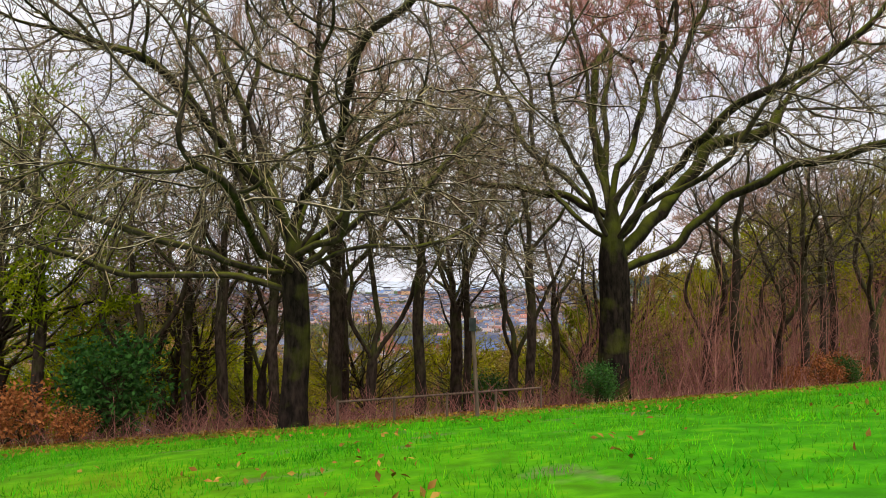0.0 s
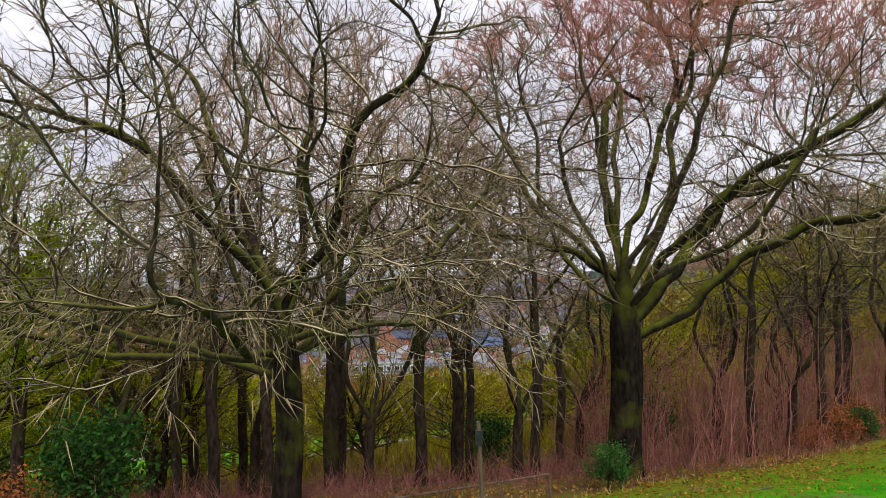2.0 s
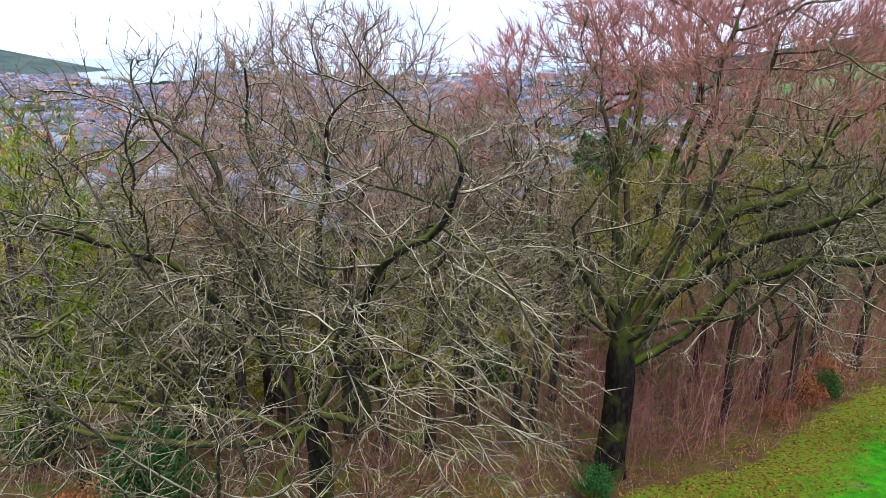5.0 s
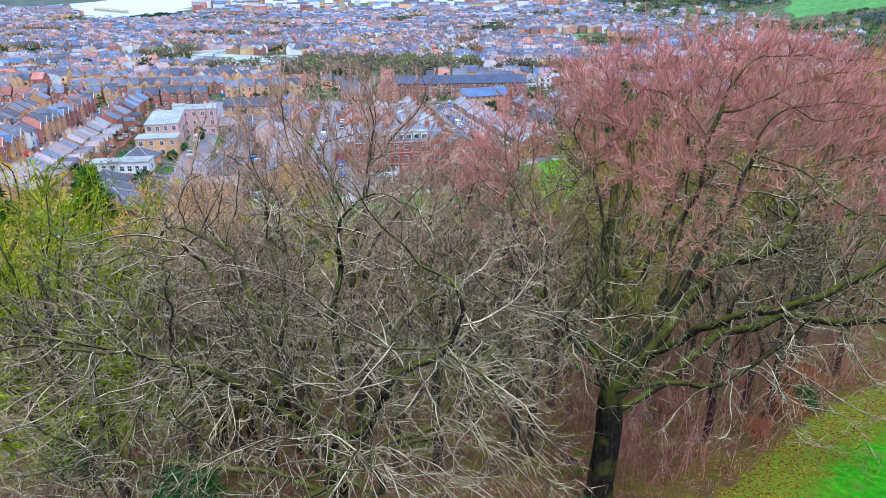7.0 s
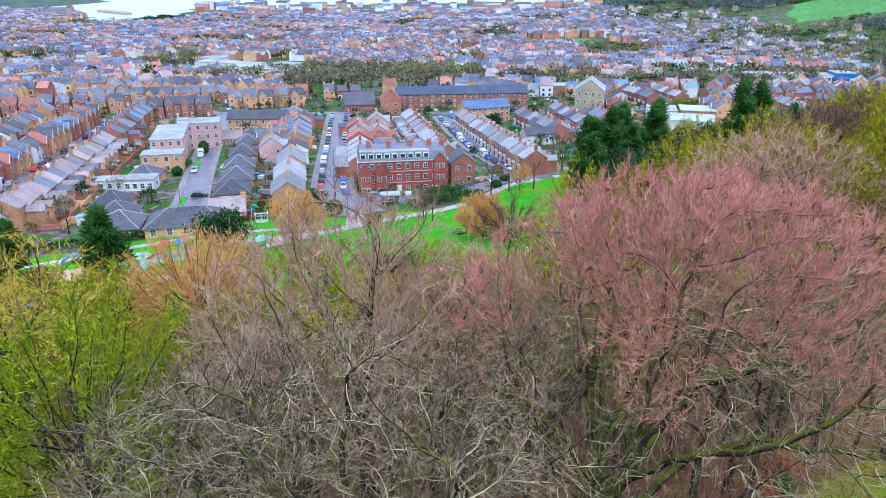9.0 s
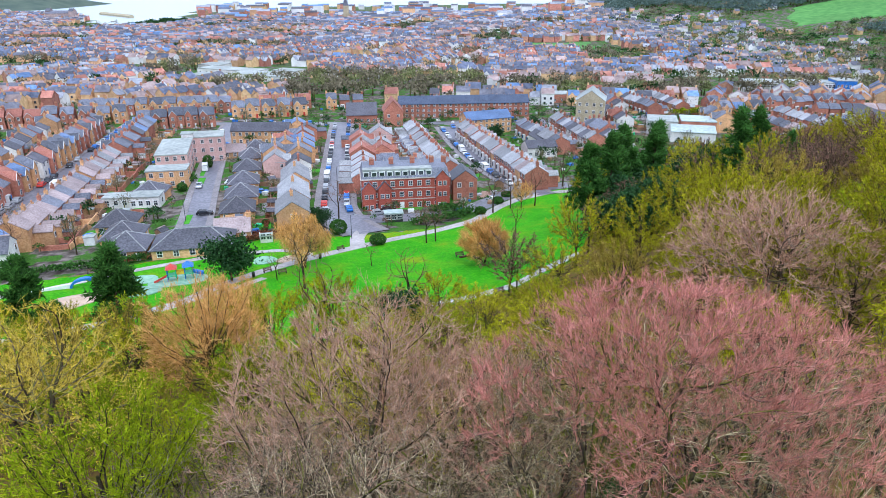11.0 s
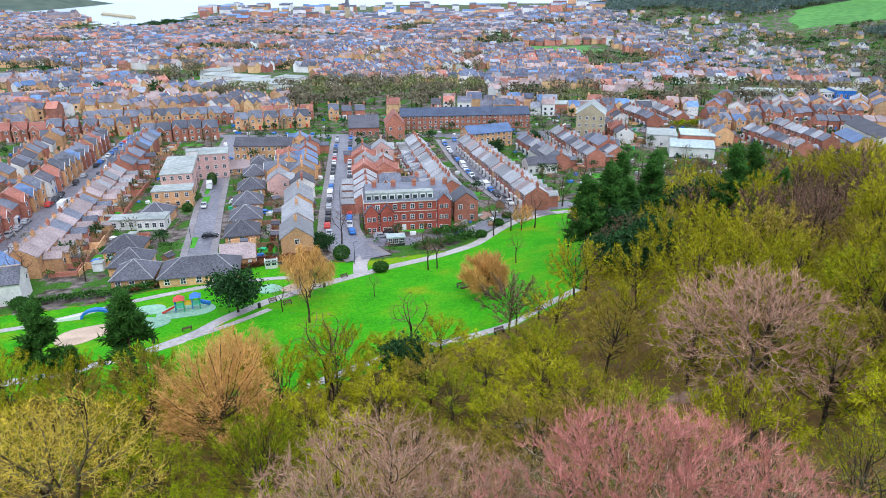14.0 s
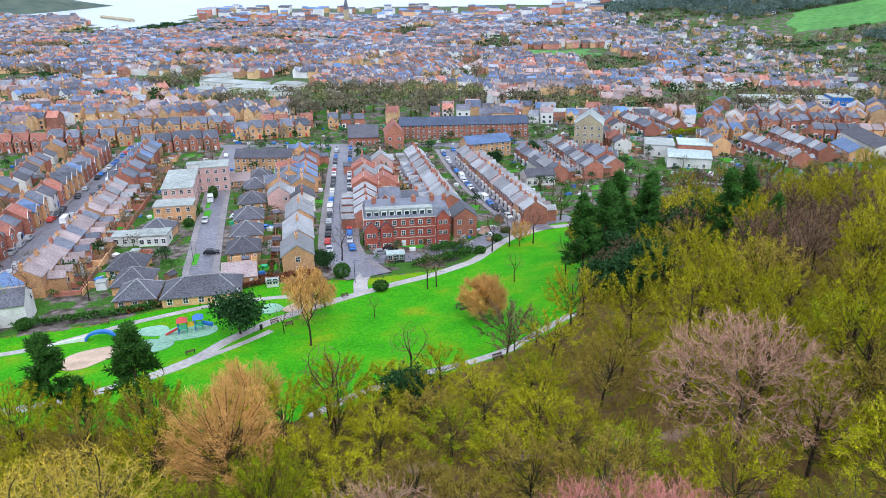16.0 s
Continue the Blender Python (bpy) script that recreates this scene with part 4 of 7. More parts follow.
holly = make_evergreen("holly_bush", "glossy green holly bush under the trees", 89, 3.2, 1.6, 3000, 0.085, LEAF_HOLLY, base=0.05, category="bush", girth=0.06)
copper = make_evergreen("beech_sapling", "beech sapling holding copper dead leaves", 97, 1.8, 1.2, 1800, 0.06, LEAF_COPPER, base=0.05, category="bush", girth=0.04, lumps=9)
pine = make_pine("pine_tree", "dark green pine beside the park path", 101, 13.5, 3.8, 3600, 0.8, 0.3, 8, 0.6)
fir = make_pine("fir_tree", "tall dark conifer rising from the wood", 103, 16, 4.6, 2600, 1.15, 0.08, 12, 0.85)

for q, s in ((tall_grey, (-8.1, 24.5)), (fork_grey, (-11.2, 24.0)), (tall_green, (-16.5, 33.5)), (lime_tree, (-16.3, 25.0)), (pink_tree, (26.0, 51.0)), (yellow_tree, (-28.0, 38.0)), (orange_tree, (-24.0, 57.5)),
             (far_green, (44.0, 92.0)), (far_grey, (50.0, 103.0)), (mid_green, (30.0, 46.0)), (mid_lime, (-34.0, 52.0)), (mid_grey, (12.0, 44.0)), (park_tree, (14.8, 140.0)), (weeping, (-29.5, 124.5)), (multi_shrub, (6.5, 116.5)), (holm, (-42.0, 117.0)), (holly, (-9.6, 19.6)), (copper, (-11.4, 18.2)), (pine, (-45.0, 81.0)), (fir, (54.0, 124.0))):
    at(q, *s)
for q, s in ((lime_tree, 1.22), (weeping, 1.35), (multi_shrub, 1.35), (holm, 1.3), (pine, 1.15), (pink_tree, 1.17), (orange_tree, 1.35)):
    q.scale = (s, s, s)

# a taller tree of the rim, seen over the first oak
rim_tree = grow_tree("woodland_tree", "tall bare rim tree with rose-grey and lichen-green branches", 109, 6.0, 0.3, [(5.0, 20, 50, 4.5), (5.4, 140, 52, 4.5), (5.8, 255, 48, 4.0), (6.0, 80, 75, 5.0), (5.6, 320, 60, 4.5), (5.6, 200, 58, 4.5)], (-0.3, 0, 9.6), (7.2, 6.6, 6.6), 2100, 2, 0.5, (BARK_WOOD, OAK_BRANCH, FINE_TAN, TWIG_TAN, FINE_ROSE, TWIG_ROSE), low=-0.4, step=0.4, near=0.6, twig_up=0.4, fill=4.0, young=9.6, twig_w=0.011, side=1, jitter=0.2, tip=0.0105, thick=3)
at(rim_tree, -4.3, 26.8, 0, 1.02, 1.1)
copy_at(rim_tree, -10.6, 29.5, 130, 0.74, 0.95)
copy_at(rim_tree, 0.6, 29.4, 250, 0.8, 1.12)
# stems seen between the oaks
rw = random.Random(5)
for x, y, s, kind in ((-13.6, 22.5, 0.95, 0), (-9.8, 25.6, 0.9, 0), (-7.4, 27.2, 0.9, 1), (-6.4, 25.2, 0.95, 0), (-2.6, 24.3, 0.85, 1), (-0.85, 24.2, 1.0, 0), (0.5, 30.0, 0.9, 0), (1.0, 27.3, 0.8, 0), (2.75, 26.0, 0.85, 1), (3.3, 25.2, 0.9, 0), (7.0, 35.5, 1.0, 1), (11.1, 25.3, 0.9, 0),
                      (14.2, 28.4, 0.85, 1), (14.6, 27.0, 0.8, 0), (19.4, 33.2, 0.95, 0), (20.0, 31.0, 0.9, 1), (17.2, 30.2, 0.85, 0), (-12.0, 28.5, 1.0, 1), (-4.5, 30.5, 0.95, 0), (12.6, 32.0, 0.95, 1), (23.5, 30.4, 0.9, 0), (5.2, 31.0, 0.9, 0), (-9.0, 31.0, 1.0, 0)):
    copy_at((tall_grey, fork_grey)[kind], x, y, rw.uniform(0, 360), s, rw.uniform(0.95, 1.1))

# the wood on the slope, lower in the middle, lighter with distance
taken = [(8.6, 26.6, 12), (-4.5, 26.5, 8), (27, 122, 12), (33, 129, 12), (31, 107, 10), (37, 113, 10), (44, 138, 12), (40, 124, 8), (-28, 38, 9.5), (-32, 32, 7), (-25, 43, 6), (26, 51, 12), (-24, 57.5, 8), (-26.5, 73, 8), (-31, 80, 5), (-36, 46, 6), (-29, 32, 5), (-44.5, 80, 5), (54, 124, 5), (-18.5, 25, 6), (-23.5, 31.5, 5), (44, 92, 6), (50, 103, 6), (30, 46, 5), (-34, 52, 5), (12, 44, 5)]
pool = []
for lo_y, hi_y, room in ((24, 80, 195), (80, 150, 72), (150, 290, 46)):
    tries, got = 0, 0
    while tries < 6000 and got < room:
        tries += 1
        x, y = rw.uniform(-64, 190), rw.uniform(lo_y, hi_y)
        edge = np.interp(x, WOOD_X, WOOD_Y) + (9 if x < 12 else 4)
        if y < edge or abs(x) > 0.72 * y + 9:
            continue
        if x < 44 and y > np.interp(x, LAWN_X, LAWN_Y) - 3 or y > np.interp(x, EDGE_X, EDGE_Y) - 3:
            continue
        if x >= 36 and y > 95 and x < 0.22 * y:
            continue
        gap = 6.2 if y < 80 else 7.4 if y < 150 else 8.6
        if any((x - a) ** 2 + (y - b) ** 2 < ((gap + c) / 2) ** 2 for a, b, c in taken):
            continue
        taken.append((x, y, gap))
        pool.append((x, y))
        got += 1
for x, y in pool:
    u = rw.random()
    low_wood = -14 < x < 18 and 30 < y < 90
    s_, sz_ = rw.uniform(0.85, 1.1), rw.uniform(0.9, 1.05)
    if low_wood:
        s_, sz_ = rw.uniform(0.8, 1.0), rw.uniform(0.6, 0.75)
    if y > 85:
        kind = far_green if u < 0.68 else far_grey if u < 0.95 or x < 40 else fir
        if kind is fir:
            s_ *= 0.7
    elif y < 40 and x < -9:
        kind = lime_tree if u < 0.55 else tall_green
        sz_ *= 0.7
    elif y < 36:
        kind = tall_green if u < (0.45 if x < 4 else 0.15) else lime_tree if u < (0.6 if x < 4 else 0.18) else fork_grey if u < 0.8 else tall_grey
    elif x < -12:
        kind = mid_lime if u < 0.38 else mid_green if u < 0.8 else mid_grey
    else:
        kind = mid_green if u < 0.55 else mid_lime if u < 0.78 else mid_grey
    copy_at(kind, x, y, rw.uniform(0, 360), s_, sz_)

# single trees of the park and its rim
for kind, x, y, s in ((orange_tree, -26.5, 73, 1.05), (orange_tree, -31, 80, 0.7), (yellow_tree, -36, 46, 0.8), (holm, -6.2, 76.5, 0.9), (pine, -58.5, 82, 1.05), (pine, -53, 80, 0.6), (fir, 37, 150, 1.1), (fir, 42, 160, 1.2), (fir, 47, 150, 1.1), (fir, 34, 162, 0.95), (fir, 60, 130, 0.95), (pine, 26.6, 122.7, 1.25), (pine, 32.4, 129.5, 1.3), (pine, 37.5, 135, 1.0), (pine, 43.8, 141, 1.2), (far_green, 40, 124, 0.8), (far_grey, 30, 116, 0.7), (holm, 31, 107, 1.2), (holm, 36.5, 112, 1.2), (far_grey, 34, 118, 0.8), (holm, 27.5, 113, 1.0), (holm, 33, 122, 1.2), (holm, 38, 133, 1.3), (holm, 53, 139, 1.3),
                      (park_tree, -16.2, 73, 1.7), (park_tree, -5.2, 140.5, 1.25), (park_tree, -3.2, 141.5, 1.2), (park_tree, 25.5, 135, 1.35), (park_tree, 23, 104, 1.2), (park_tree, -26, 108, 1.5), (park_tree, -15.6, 122, 0.7), (park_tree, -33, 116, 0.8), (park_tree, -6, 86, 1.4), (park_tree, 10, 92, 0.9), (park_tree, 14, 96, 0.9),
                      (park_tree, -29, 166, 1.5), (park_tree, 12, 172, 1.6), (park_tree, 17, 176, 1.4), (park_tree, 24, 178, 1.5), (orange_tree, 20, 176, 0.7), (park_tree, -94, 132, 1.4), (park_tree, -101, 140, 1.5), (lime_tree, -97, 128, 0.7), (fork_grey, 36, 203, 1.15), (tall_grey, 44, 212, 1.2), (fork_grey, 52, 208, 1.25), (tall_grey, 60, 222, 1.2), (fork_grey, 67, 226, 1.2), (far_grey, 74, 228, 1.0), (mid_grey, 82, 226, 1.1), (far_grey, 90, 230, 1.0), (mid_grey, 101, 234, 1.1), (far_grey, 112, 240, 1.0), (far_green, 122, 246, 1.0), (tall_grey, 130, 252, 1.2), (holm, 37, 296, 1.1), (holm, 20.5, 286, 0.9), (holm, -33, 160, 0.7), (park_tree, -84, 139, 1.1)):
    copy_at(kind, x, y, rw.uniform(0, 360), s)
for x, y, s in ((4.4, 19.3, 0.4), (-10.8, 21.2, 0.8), (16.6, 27.8, 0.45), (2.2, 34, 0.9), (9.5, 33, 1.0), (-17, 26, 1.0)):
    copy_at(holly, x, y, rw.uniform(0, 360), s)
for x, y, s in ((-13.0, 18.3, 0.8), (15.2, 27.2, 0.9), (13.4, 25.4, 0.6), (17.6, 29.5, 0.9), (-9.9, 18.0, 0.55)):
    copy_at(copper, x, y, rw.uniform(0, 360), s)


# ---- undergrowth and grass ----
rg = np.random.default_rng(7)


def scatter(n, x0, x1, y0, y1, keep):
    x, y = rg.uniform(x0, x1, n), rg.uniform(y0, y1, n)
    k = keep(x, y)
    x, y = x[k], y[k]
    return np.column_stack([x, y, height(x, y)])


def clump(x, y, f=0.5, k=0.0):
    return np.array([noise.noise((a * f, b * f, k)) for a, b in zip(x, y)])


# arching bramble and bracken stems along the rim of the wood
base = scatter(14000, -20, 24, 17, 32, lambda x, y: (y > np.interp(x, WOOD_X, WOOD_Y) + 0.2) & (clump(x, y, 0.35) > -0.12))
dirs = unit(rg.normal(0, 0.55, base.shape) + [0, 0, 1])
P, D = sweep(rg, base - [0, 0, 0.05], dirs, rg.uniform(0.4, 1.5, len(base)), 2, 0.35, -0.15)
v, f = tubes(P, D, np.linspace(1, 0.3, 3)[None] * np.full((len(base), 1), 0.011), 3)
tagged(new("undergrowth", merge("undergrowth", [(v, f, 0)], [BRAMBLE])), "reddish-brown bramble stems under the trees", "undergrowth", kind="stuff")
base = scatter(9000, -45, 70, 24, 80, lambda x, y: (y > np.interp(x, WOOD_X, WOOD_Y) + 6) & (y < np.interp(x, LAWN_X, LAWN_Y)) & (clump(x, y, 0.16, 4.0) > 0.0))
P, D = sweep(rg, base - [0, 0, 0.05], unit(rg.normal(0, 0.5, base.shape) + [0, 0, 1]), rg.uniform(0.8, 2.6, len(base)), 3, 0.25, 0.0)
v, f = tubes(P, D, np.linspace(1, 0.3, 4)[None] * np.full((len(base), 1), 0.016), 3)
tagged(new("thicket", merge("thicket", [(v, f, 0)], [TWIG_PURPLE])), "thin brown saplings filling the wooded slope", "undergrowth", kind="stuff")

# grass blades on the field
base = scatter(125000, -15, 22, 4.5, 26, lambda x, y: (y < np.interp(x, WOOD_X, WOOD_Y) - 0.3 - 2.5 * rg.random(len(x))) & (np.abs(x) < 0.75 * y + 2) & (clump(x, y, 1.3, 2.0) > -0.28))
L = rg.uniform(0.05, 0.13, len(base)) * (1 + 0.8 * np.clip(clump(base[:, 0], base[:, 1], 0.8, 8.0), 0, 1))
v, f = spikes(base - [0, 0, 0.01], unit(rg.normal(0, 0.4, base.shape) + [0, 0, 1]), L, np.full(len(base), 0.007))
tagged(new("grass", merge("grass", [(v, f, 0)], [GRASS])), "bright green grass blades on the sloping field", "grass", kind="stuff")
base = scatter(9000, -16, 20, 14, 30, lambda x, y: (np.abs(y - np.interp(x, WOOD_X, WOOD_Y)) < 0.8) & (clump(x, y, 0.8, 6.0) > 0.0))
v, f = spikes(base, unit(rg.normal(0, 0.4, base.shape) + [0, 0, 1]), rg.uniform(0.12, 0.42, len(base)), np.full(len(base), 0.008))
tagged(new("straw_grass", merge("straw_grass", [(v, f, 0)], [DEADGRASS])), "pale dead grass along the wood edge", "grass", kind="stuff")
base = scatter(42000, -16, 24, 10, 32, lambda x, y: (y > np.interp(x, WOOD_X, WOOD_Y) - 5.5 + 3 * rg.random(len(x))) & (y < np.interp(x, WOOD_X, WOOD_Y) + 4) & (clump(x, y, 1.0, 9.0) > -0.25))
v, f = leaf_bits(rg, base + [0, 0, 0.03], 0.05, 1.2)
tagged(new("fallen_leaves", merge("fallen_leaves", [(v, f, 0)], [FALLEN])), "brown and yellow fallen leaves on grass", "leaves", kind="stuff")

# scattered leaves on the open field
base = scatter(2600, -14, 20, 5, 18, lambda x, y: (np.abs(x) < 0.75 * y + 2) & (clump(x, y, 0.7, 11.0) > 0.05))
v, f = leaf_bits(rg, base + [0, 0, 0.06], 0.045, 1.2)
tagged(new("fallen_leaves", merge("fallen_leaves", [(v, f, 0)], [FALLEN])), "few brown leaves scattered over the field", "leaves", kind="stuff")
# low scrub between the trees of the slope
for mat_, lab, k_ in ((TWIG_GREEN, "olive-green scrub between the woodland trees", 2.0), (TWIG_OLIVE, "brown scrub between the woodland trees", 6.0)):
    base = scatter(2300, -60, 90, 34, 130, lambda x, y: (y > np.interp(x, WOOD_X, WOOD_Y) + 7) & (y < np.interp(x, LAWN_X, LAWN_Y) - 2) & (np.abs(x) < 0.75 * y + 8) & (clump(x, y, 0.1, k_) > -0.15))
    p_ = np.repeat(base, 26, 0) + rg.normal(0, 0.55, (len(base) * 26, 3)) * [1, 1, 0.2]
    d_ = unit(rg.normal(0, 0.6, p_.shape) + [0, 0, 0.9])
    v, f = sprays(rg, p_, d_, rg.uniform(0.8, 2.4, len(p_)), 0.03)
    tagged(new("scrub", merge("scrub", [(v, f, 0)], [mat_])), lab, "scrub", kind="stuff")
# reddish saplings that fill the gaps at the rim
base = scatter(1900, 6, 32, 21, 40, lambda x, y: (y > np.interp(x, WOOD_X, WOOD_Y) + 0.8) & (clump(x, y, 0.3, 3.0) > -0.2))
P, D = sweep(rg, base - [0, 0, 0.05], unit(rg.normal(0, 0.2, base.shape) + [0, 0, 1]), rg.uniform(1.8, 6.0, len(base)), 3, 0.12, 0.05)
Rr = np.linspace(1, 0.3, 4)[None] * np.full((len(base), 1), 0.018)
v, f = tubes(P, D, Rr, 3)
q, qd, _, _ = offshoots(rg, P, D, Rr, 12, 0.2, 55, 15)
v2, f2 = spikes(q, qd, rg.uniform(0.3, 1.0, len(q)), np.full(len(q), 0.007))
tagged(new("saplings", merge("saplings", [(v, f, 0), (v2, f2, 0)], [BRAMBLE])), "reddish-brown beech saplings crowding the wood edge", "saplings", kind="stuff")

# waymark post and handrail at the head of the path
z0 = hz(0.75, 14.2)
post = tagged(new("post"), "slim weathered timber post with a small box", "post")
post.matrix_basis = pose(0.75, 14.2, z0)
s = Soup()
s.tube((0, 0, -0.3), (-0.13, 0.05, 2.3), 0.045, 0.04, 8)
put("shaft", s.mesh("shaft", WOODM), post)
s = Soup()
s.box(-0.19, -0.05, -0.05, 0.07, 1.85, 2.13)
put("box", s.mesh("box", METAL), post)
rail = tagged(new("handrail"), "rough timber handrail on posts beside the path", "handrail")
ends = [(-2.5, 15.9), (-1.2, 16.5), (0.1, 17.1), (1.4, 17.8), (2.7, 18.5)]
for k, (x, y) in enumerate(ends):
    s = Soup()
    s.tube((x, y, hz(x, y) - 0.3), (x, y, hz(x, y) + 0.65), 0.035, 0.03, 7)
    put("post", s.mesh("post", WOODM), rail)
    if k:
        a, b = ends[k - 1], ends[k]
        s = Soup()
        s.tube((a[0], a[1], hz(*a) + 0.6), (b[0], b[1], hz(*b) + 0.6), 0.028, 0.028, 7)
        put("rail", s.mesh("rail", WOODM), rail)
stick = Soup()
stick.tube((7.4, 17.2, hz(7.4, 17.2) + 0.03), (8.0, 17.35, hz(8.0, 17.35) + 0.05), 0.02, 0.012, 6)
stick.tube((7.7, 17.27, hz(7.7, 17.27) + 0.04), (7.75, 17.55, hz(7.75, 17.55) + 0.1), 0.012, 0.006, 5)
tagged(new("stick", stick.mesh("stick", TWIG_GREY)), "fallen pale stick lying on the grass", "stick")


# ---- the town: parts shared by many houses ----
_s = Soup()
_s.box(-0.62, 0.62, -0.08, 0.04, 0, 1.5)
for _x, _z in ((-0.5, 0.12), (0.04, 0.12), (-0.5, 0.80), (0.04, 0.80)):
    _s.box(_x, _x + 0.46, -0.11, -0.06, _z, _z + 0.58, 1)
WINDOW = _s.mesh("window", [FRAME, GLASS])
DOOR = {m.name: box_mesh("door", -0.45, 0.45, -0.1, 0.04, 0.05, 2.1, m) for m in (RED, BLUE, WHITE, BLACK)}


def window_on(ob, x, y, z, turn=0, s=1.0):
    return put("window", WINDOW, ob, pose(x, y, z, 0, 0, turn) @ Matrix.Diagonal((s, 1, s, 1)))


def gable_roof(s, x0, x1, y0, y1, z, rh, over=0.3, th=0.16, slot=0, along_x=True, ridge=False):
    """Two roof slabs that meet in a ridge."""
    yc, k = ((y0 + y1) / 2, rh / ((y1 - y0) / 2)) if along_x else ((x0 + x1) / 2, rh / ((x1 - x0) / 2))
    if along_x:
        for e in (y0 - over, y1 + over):
            ze = z - over * k
            a = [(x0 - 0.1, e, ze), (x1 + 0.1, e, ze), (x1 + 0.1, yc, z + rh), (x0 - 0.1, yc, z + rh)]
            s.add(a + [(p[0], p[1], p[2] + th) for p in a], [(0, 1, 2, 3), (7, 6, 5, 4), (0, 4, 5, 1), (1, 5, 6, 2), (3, 7, 4, 0), (2, 6, 7, 3)], slot)
    else:
        for e in (x0 - over, x1 + over):
            ze = z - over * k
            a = [(e, y0 - 0.15, ze), (e, y1 + 0.1, ze), (yc, y1 + 0.1, z + rh), (yc, y0 - 0.15, z + rh)]
            s.add(a + [(p[0], p[1], p[2] + th) for p in a], [(0, 1, 2, 3), (7, 6, 5, 4), (0, 4, 5, 1), (1, 5, 6, 2), (3, 7, 4, 0), (2, 6, 7, 3)], slot)
    if ridge:
        if along_x:
            s.tube((x0 - 0.1, yc, z + rh + th), (x1 + 0.1, yc, z + rh + th), 0.16, 0.16, 5, slot + 1)
        else:
            s.tube((yc, y0 - 0.15, z + rh + th), (yc, y1 + 0.1, z + rh + th), 0.16, 0.16, 5, slot + 1)


def hip_roof(s, x0, x1, y0, y1, z, rh, over=0.4, slot=0, ridge=False):
    x0, x1, y0, y1 = x0 - over, x1 + over, y0 - over, y1 + over
    i = min(x1 - x0, y1 - y0) / 2
    yc, xc = (y0 + y1) / 2, (x0 + x1) / 2
    r = [(x0 + i, yc, z + rh), (x1 - i, yc, z + rh)] if x1 - x0 >= y1 - y0 else [(xc, y0 + i, z + rh), (xc, y1 - i, z + rh)]
    b = [(x0, y0, z), (x1, y0, z), (x1, y1, z), (x0, y1, z)]
    v = [(p[0], p[1], p[2] - 0.15) for p in b] + b + r
    f = [(3, 2, 1, 0), (0, 1, 5, 4), (1, 2, 6, 5), (2, 3, 7, 6), (3, 0, 4, 7)]
    f += [(4, 5, 9, 8), (5, 6, 9), (6, 7, 8, 9), (7, 4, 8)] if x1 - x0 >= y1 - y0 else [(4, 5, 8), (5, 6, 9, 8), (6, 7, 9), (7, 4, 8, 9)]
    s.add(v, f, slot)
    if ridge:
        s.tube(r[0], r[1], 0.15, 0.15, 5, slot + 1)
        for p in b:
            s.tube(p, min(r, key=lambda q: math.dist(p, q)), 0.13, 0.13, 5, slot + 1)


def gable_walls(s, x0, x1, y0, y1, z, rh, low=-1.5, along_x=True):
    xc, yc = (x0 + x1) / 2, (y0 + y1) / 2
    r = [(x0, yc, z + rh), (x1, yc, z + rh)] if along_x else [(xc, y0, z + rh), (xc, y1, z + rh)]
    v = [(x0, y0, low), (x1, y0, low), (x1, y1, low), (x0, y1, low), (x0, y0, z), (x1, y0, z), (x1, y1, z), (x0, y1, z)] + r
    f = [(0, 3, 2, 1), (0, 1, 5, 4), (2, 3, 7, 6), (1, 2, 6, 9, 5), (3, 0, 4, 8, 7)] if along_x else [(0, 3, 2, 1), (1, 2, 6, 5), (3, 0, 4, 7), (0, 1, 5, 8, 4), (2, 3, 7, 9, 6)]
    s.add(v, f)


def pot_row(x, y, z, pots):
    """A bedded row of tapered pots, in one piece: a plinth whose top rises into each pot."""
    xs = [x - pots * 0.16]
    for k in range(pots):
        px = x + (k - (pots - 1) / 2) * 0.32
        xs += [px - 0.12, px + 0.12]
    xs.append(x + pots * 0.16)
    v, f, n = [], [], len(xs)
    for zz in (z, z + 0.16):
        v += [(a, y + s * 0.13, zz) for s in (-1, 1) for a in xs]
    for i in range(n - 1):
        f += [(i, i + 1, 2 * n + i + 1, 2 * n + i), (n + i + 1, n + i, 3 * n + i, 3 * n + i + 1)]
        b = (2 * n + i, 2 * n + i + 1, 3 * n + i + 1, 3 * n + i)
        if i % 2 == 0:
            f.append(b)
            continue
        xc = (xs[i] + xs[i + 1]) / 2
        for rr, zz in ((0.085, 0.52), (0.11, 0.54), (0.11, 0.62), (0.07, 0.62), (0.06, 0.45)):
            k = len(v)
            v += [(xc - rr, y - rr, z + zz), (xc + rr, y - rr, z + zz), (xc + rr, y + rr, z + zz), (xc - rr, y + rr, z + zz)]
            t = (k, k + 1, k + 2, k + 3)
            f += [(b[j], b[(j + 1) % 4], t[(j + 1) % 4], t[j]) for j in range(4)]
            b = t
        f.append(b)
    f += [(0, 2 * n, 3 * n, n), (n - 1, 2 * n - 1, 4 * n - 1, 3 * n - 1)]
    return raw("chimney_cap", v, f, POT)


def chimney_on(ob, x, y, z, material, w=1.1, pots=3):
    s = Soup()
    s.box(x - w / 2, x + w / 2, y - 0.35, y + 0.35, z - 1.2, z + 1.2)
    s.box(x - w / 2 - 0.08, x + w / 2 + 0.08, y - 0.43, y + 0.43, z + 1.0, z + 1.12)
    c = put("chimney", s.mesh("chimney", material), ob)
    put("chimney_cap", pot_row(x, y, z + 1.12, pots), c)


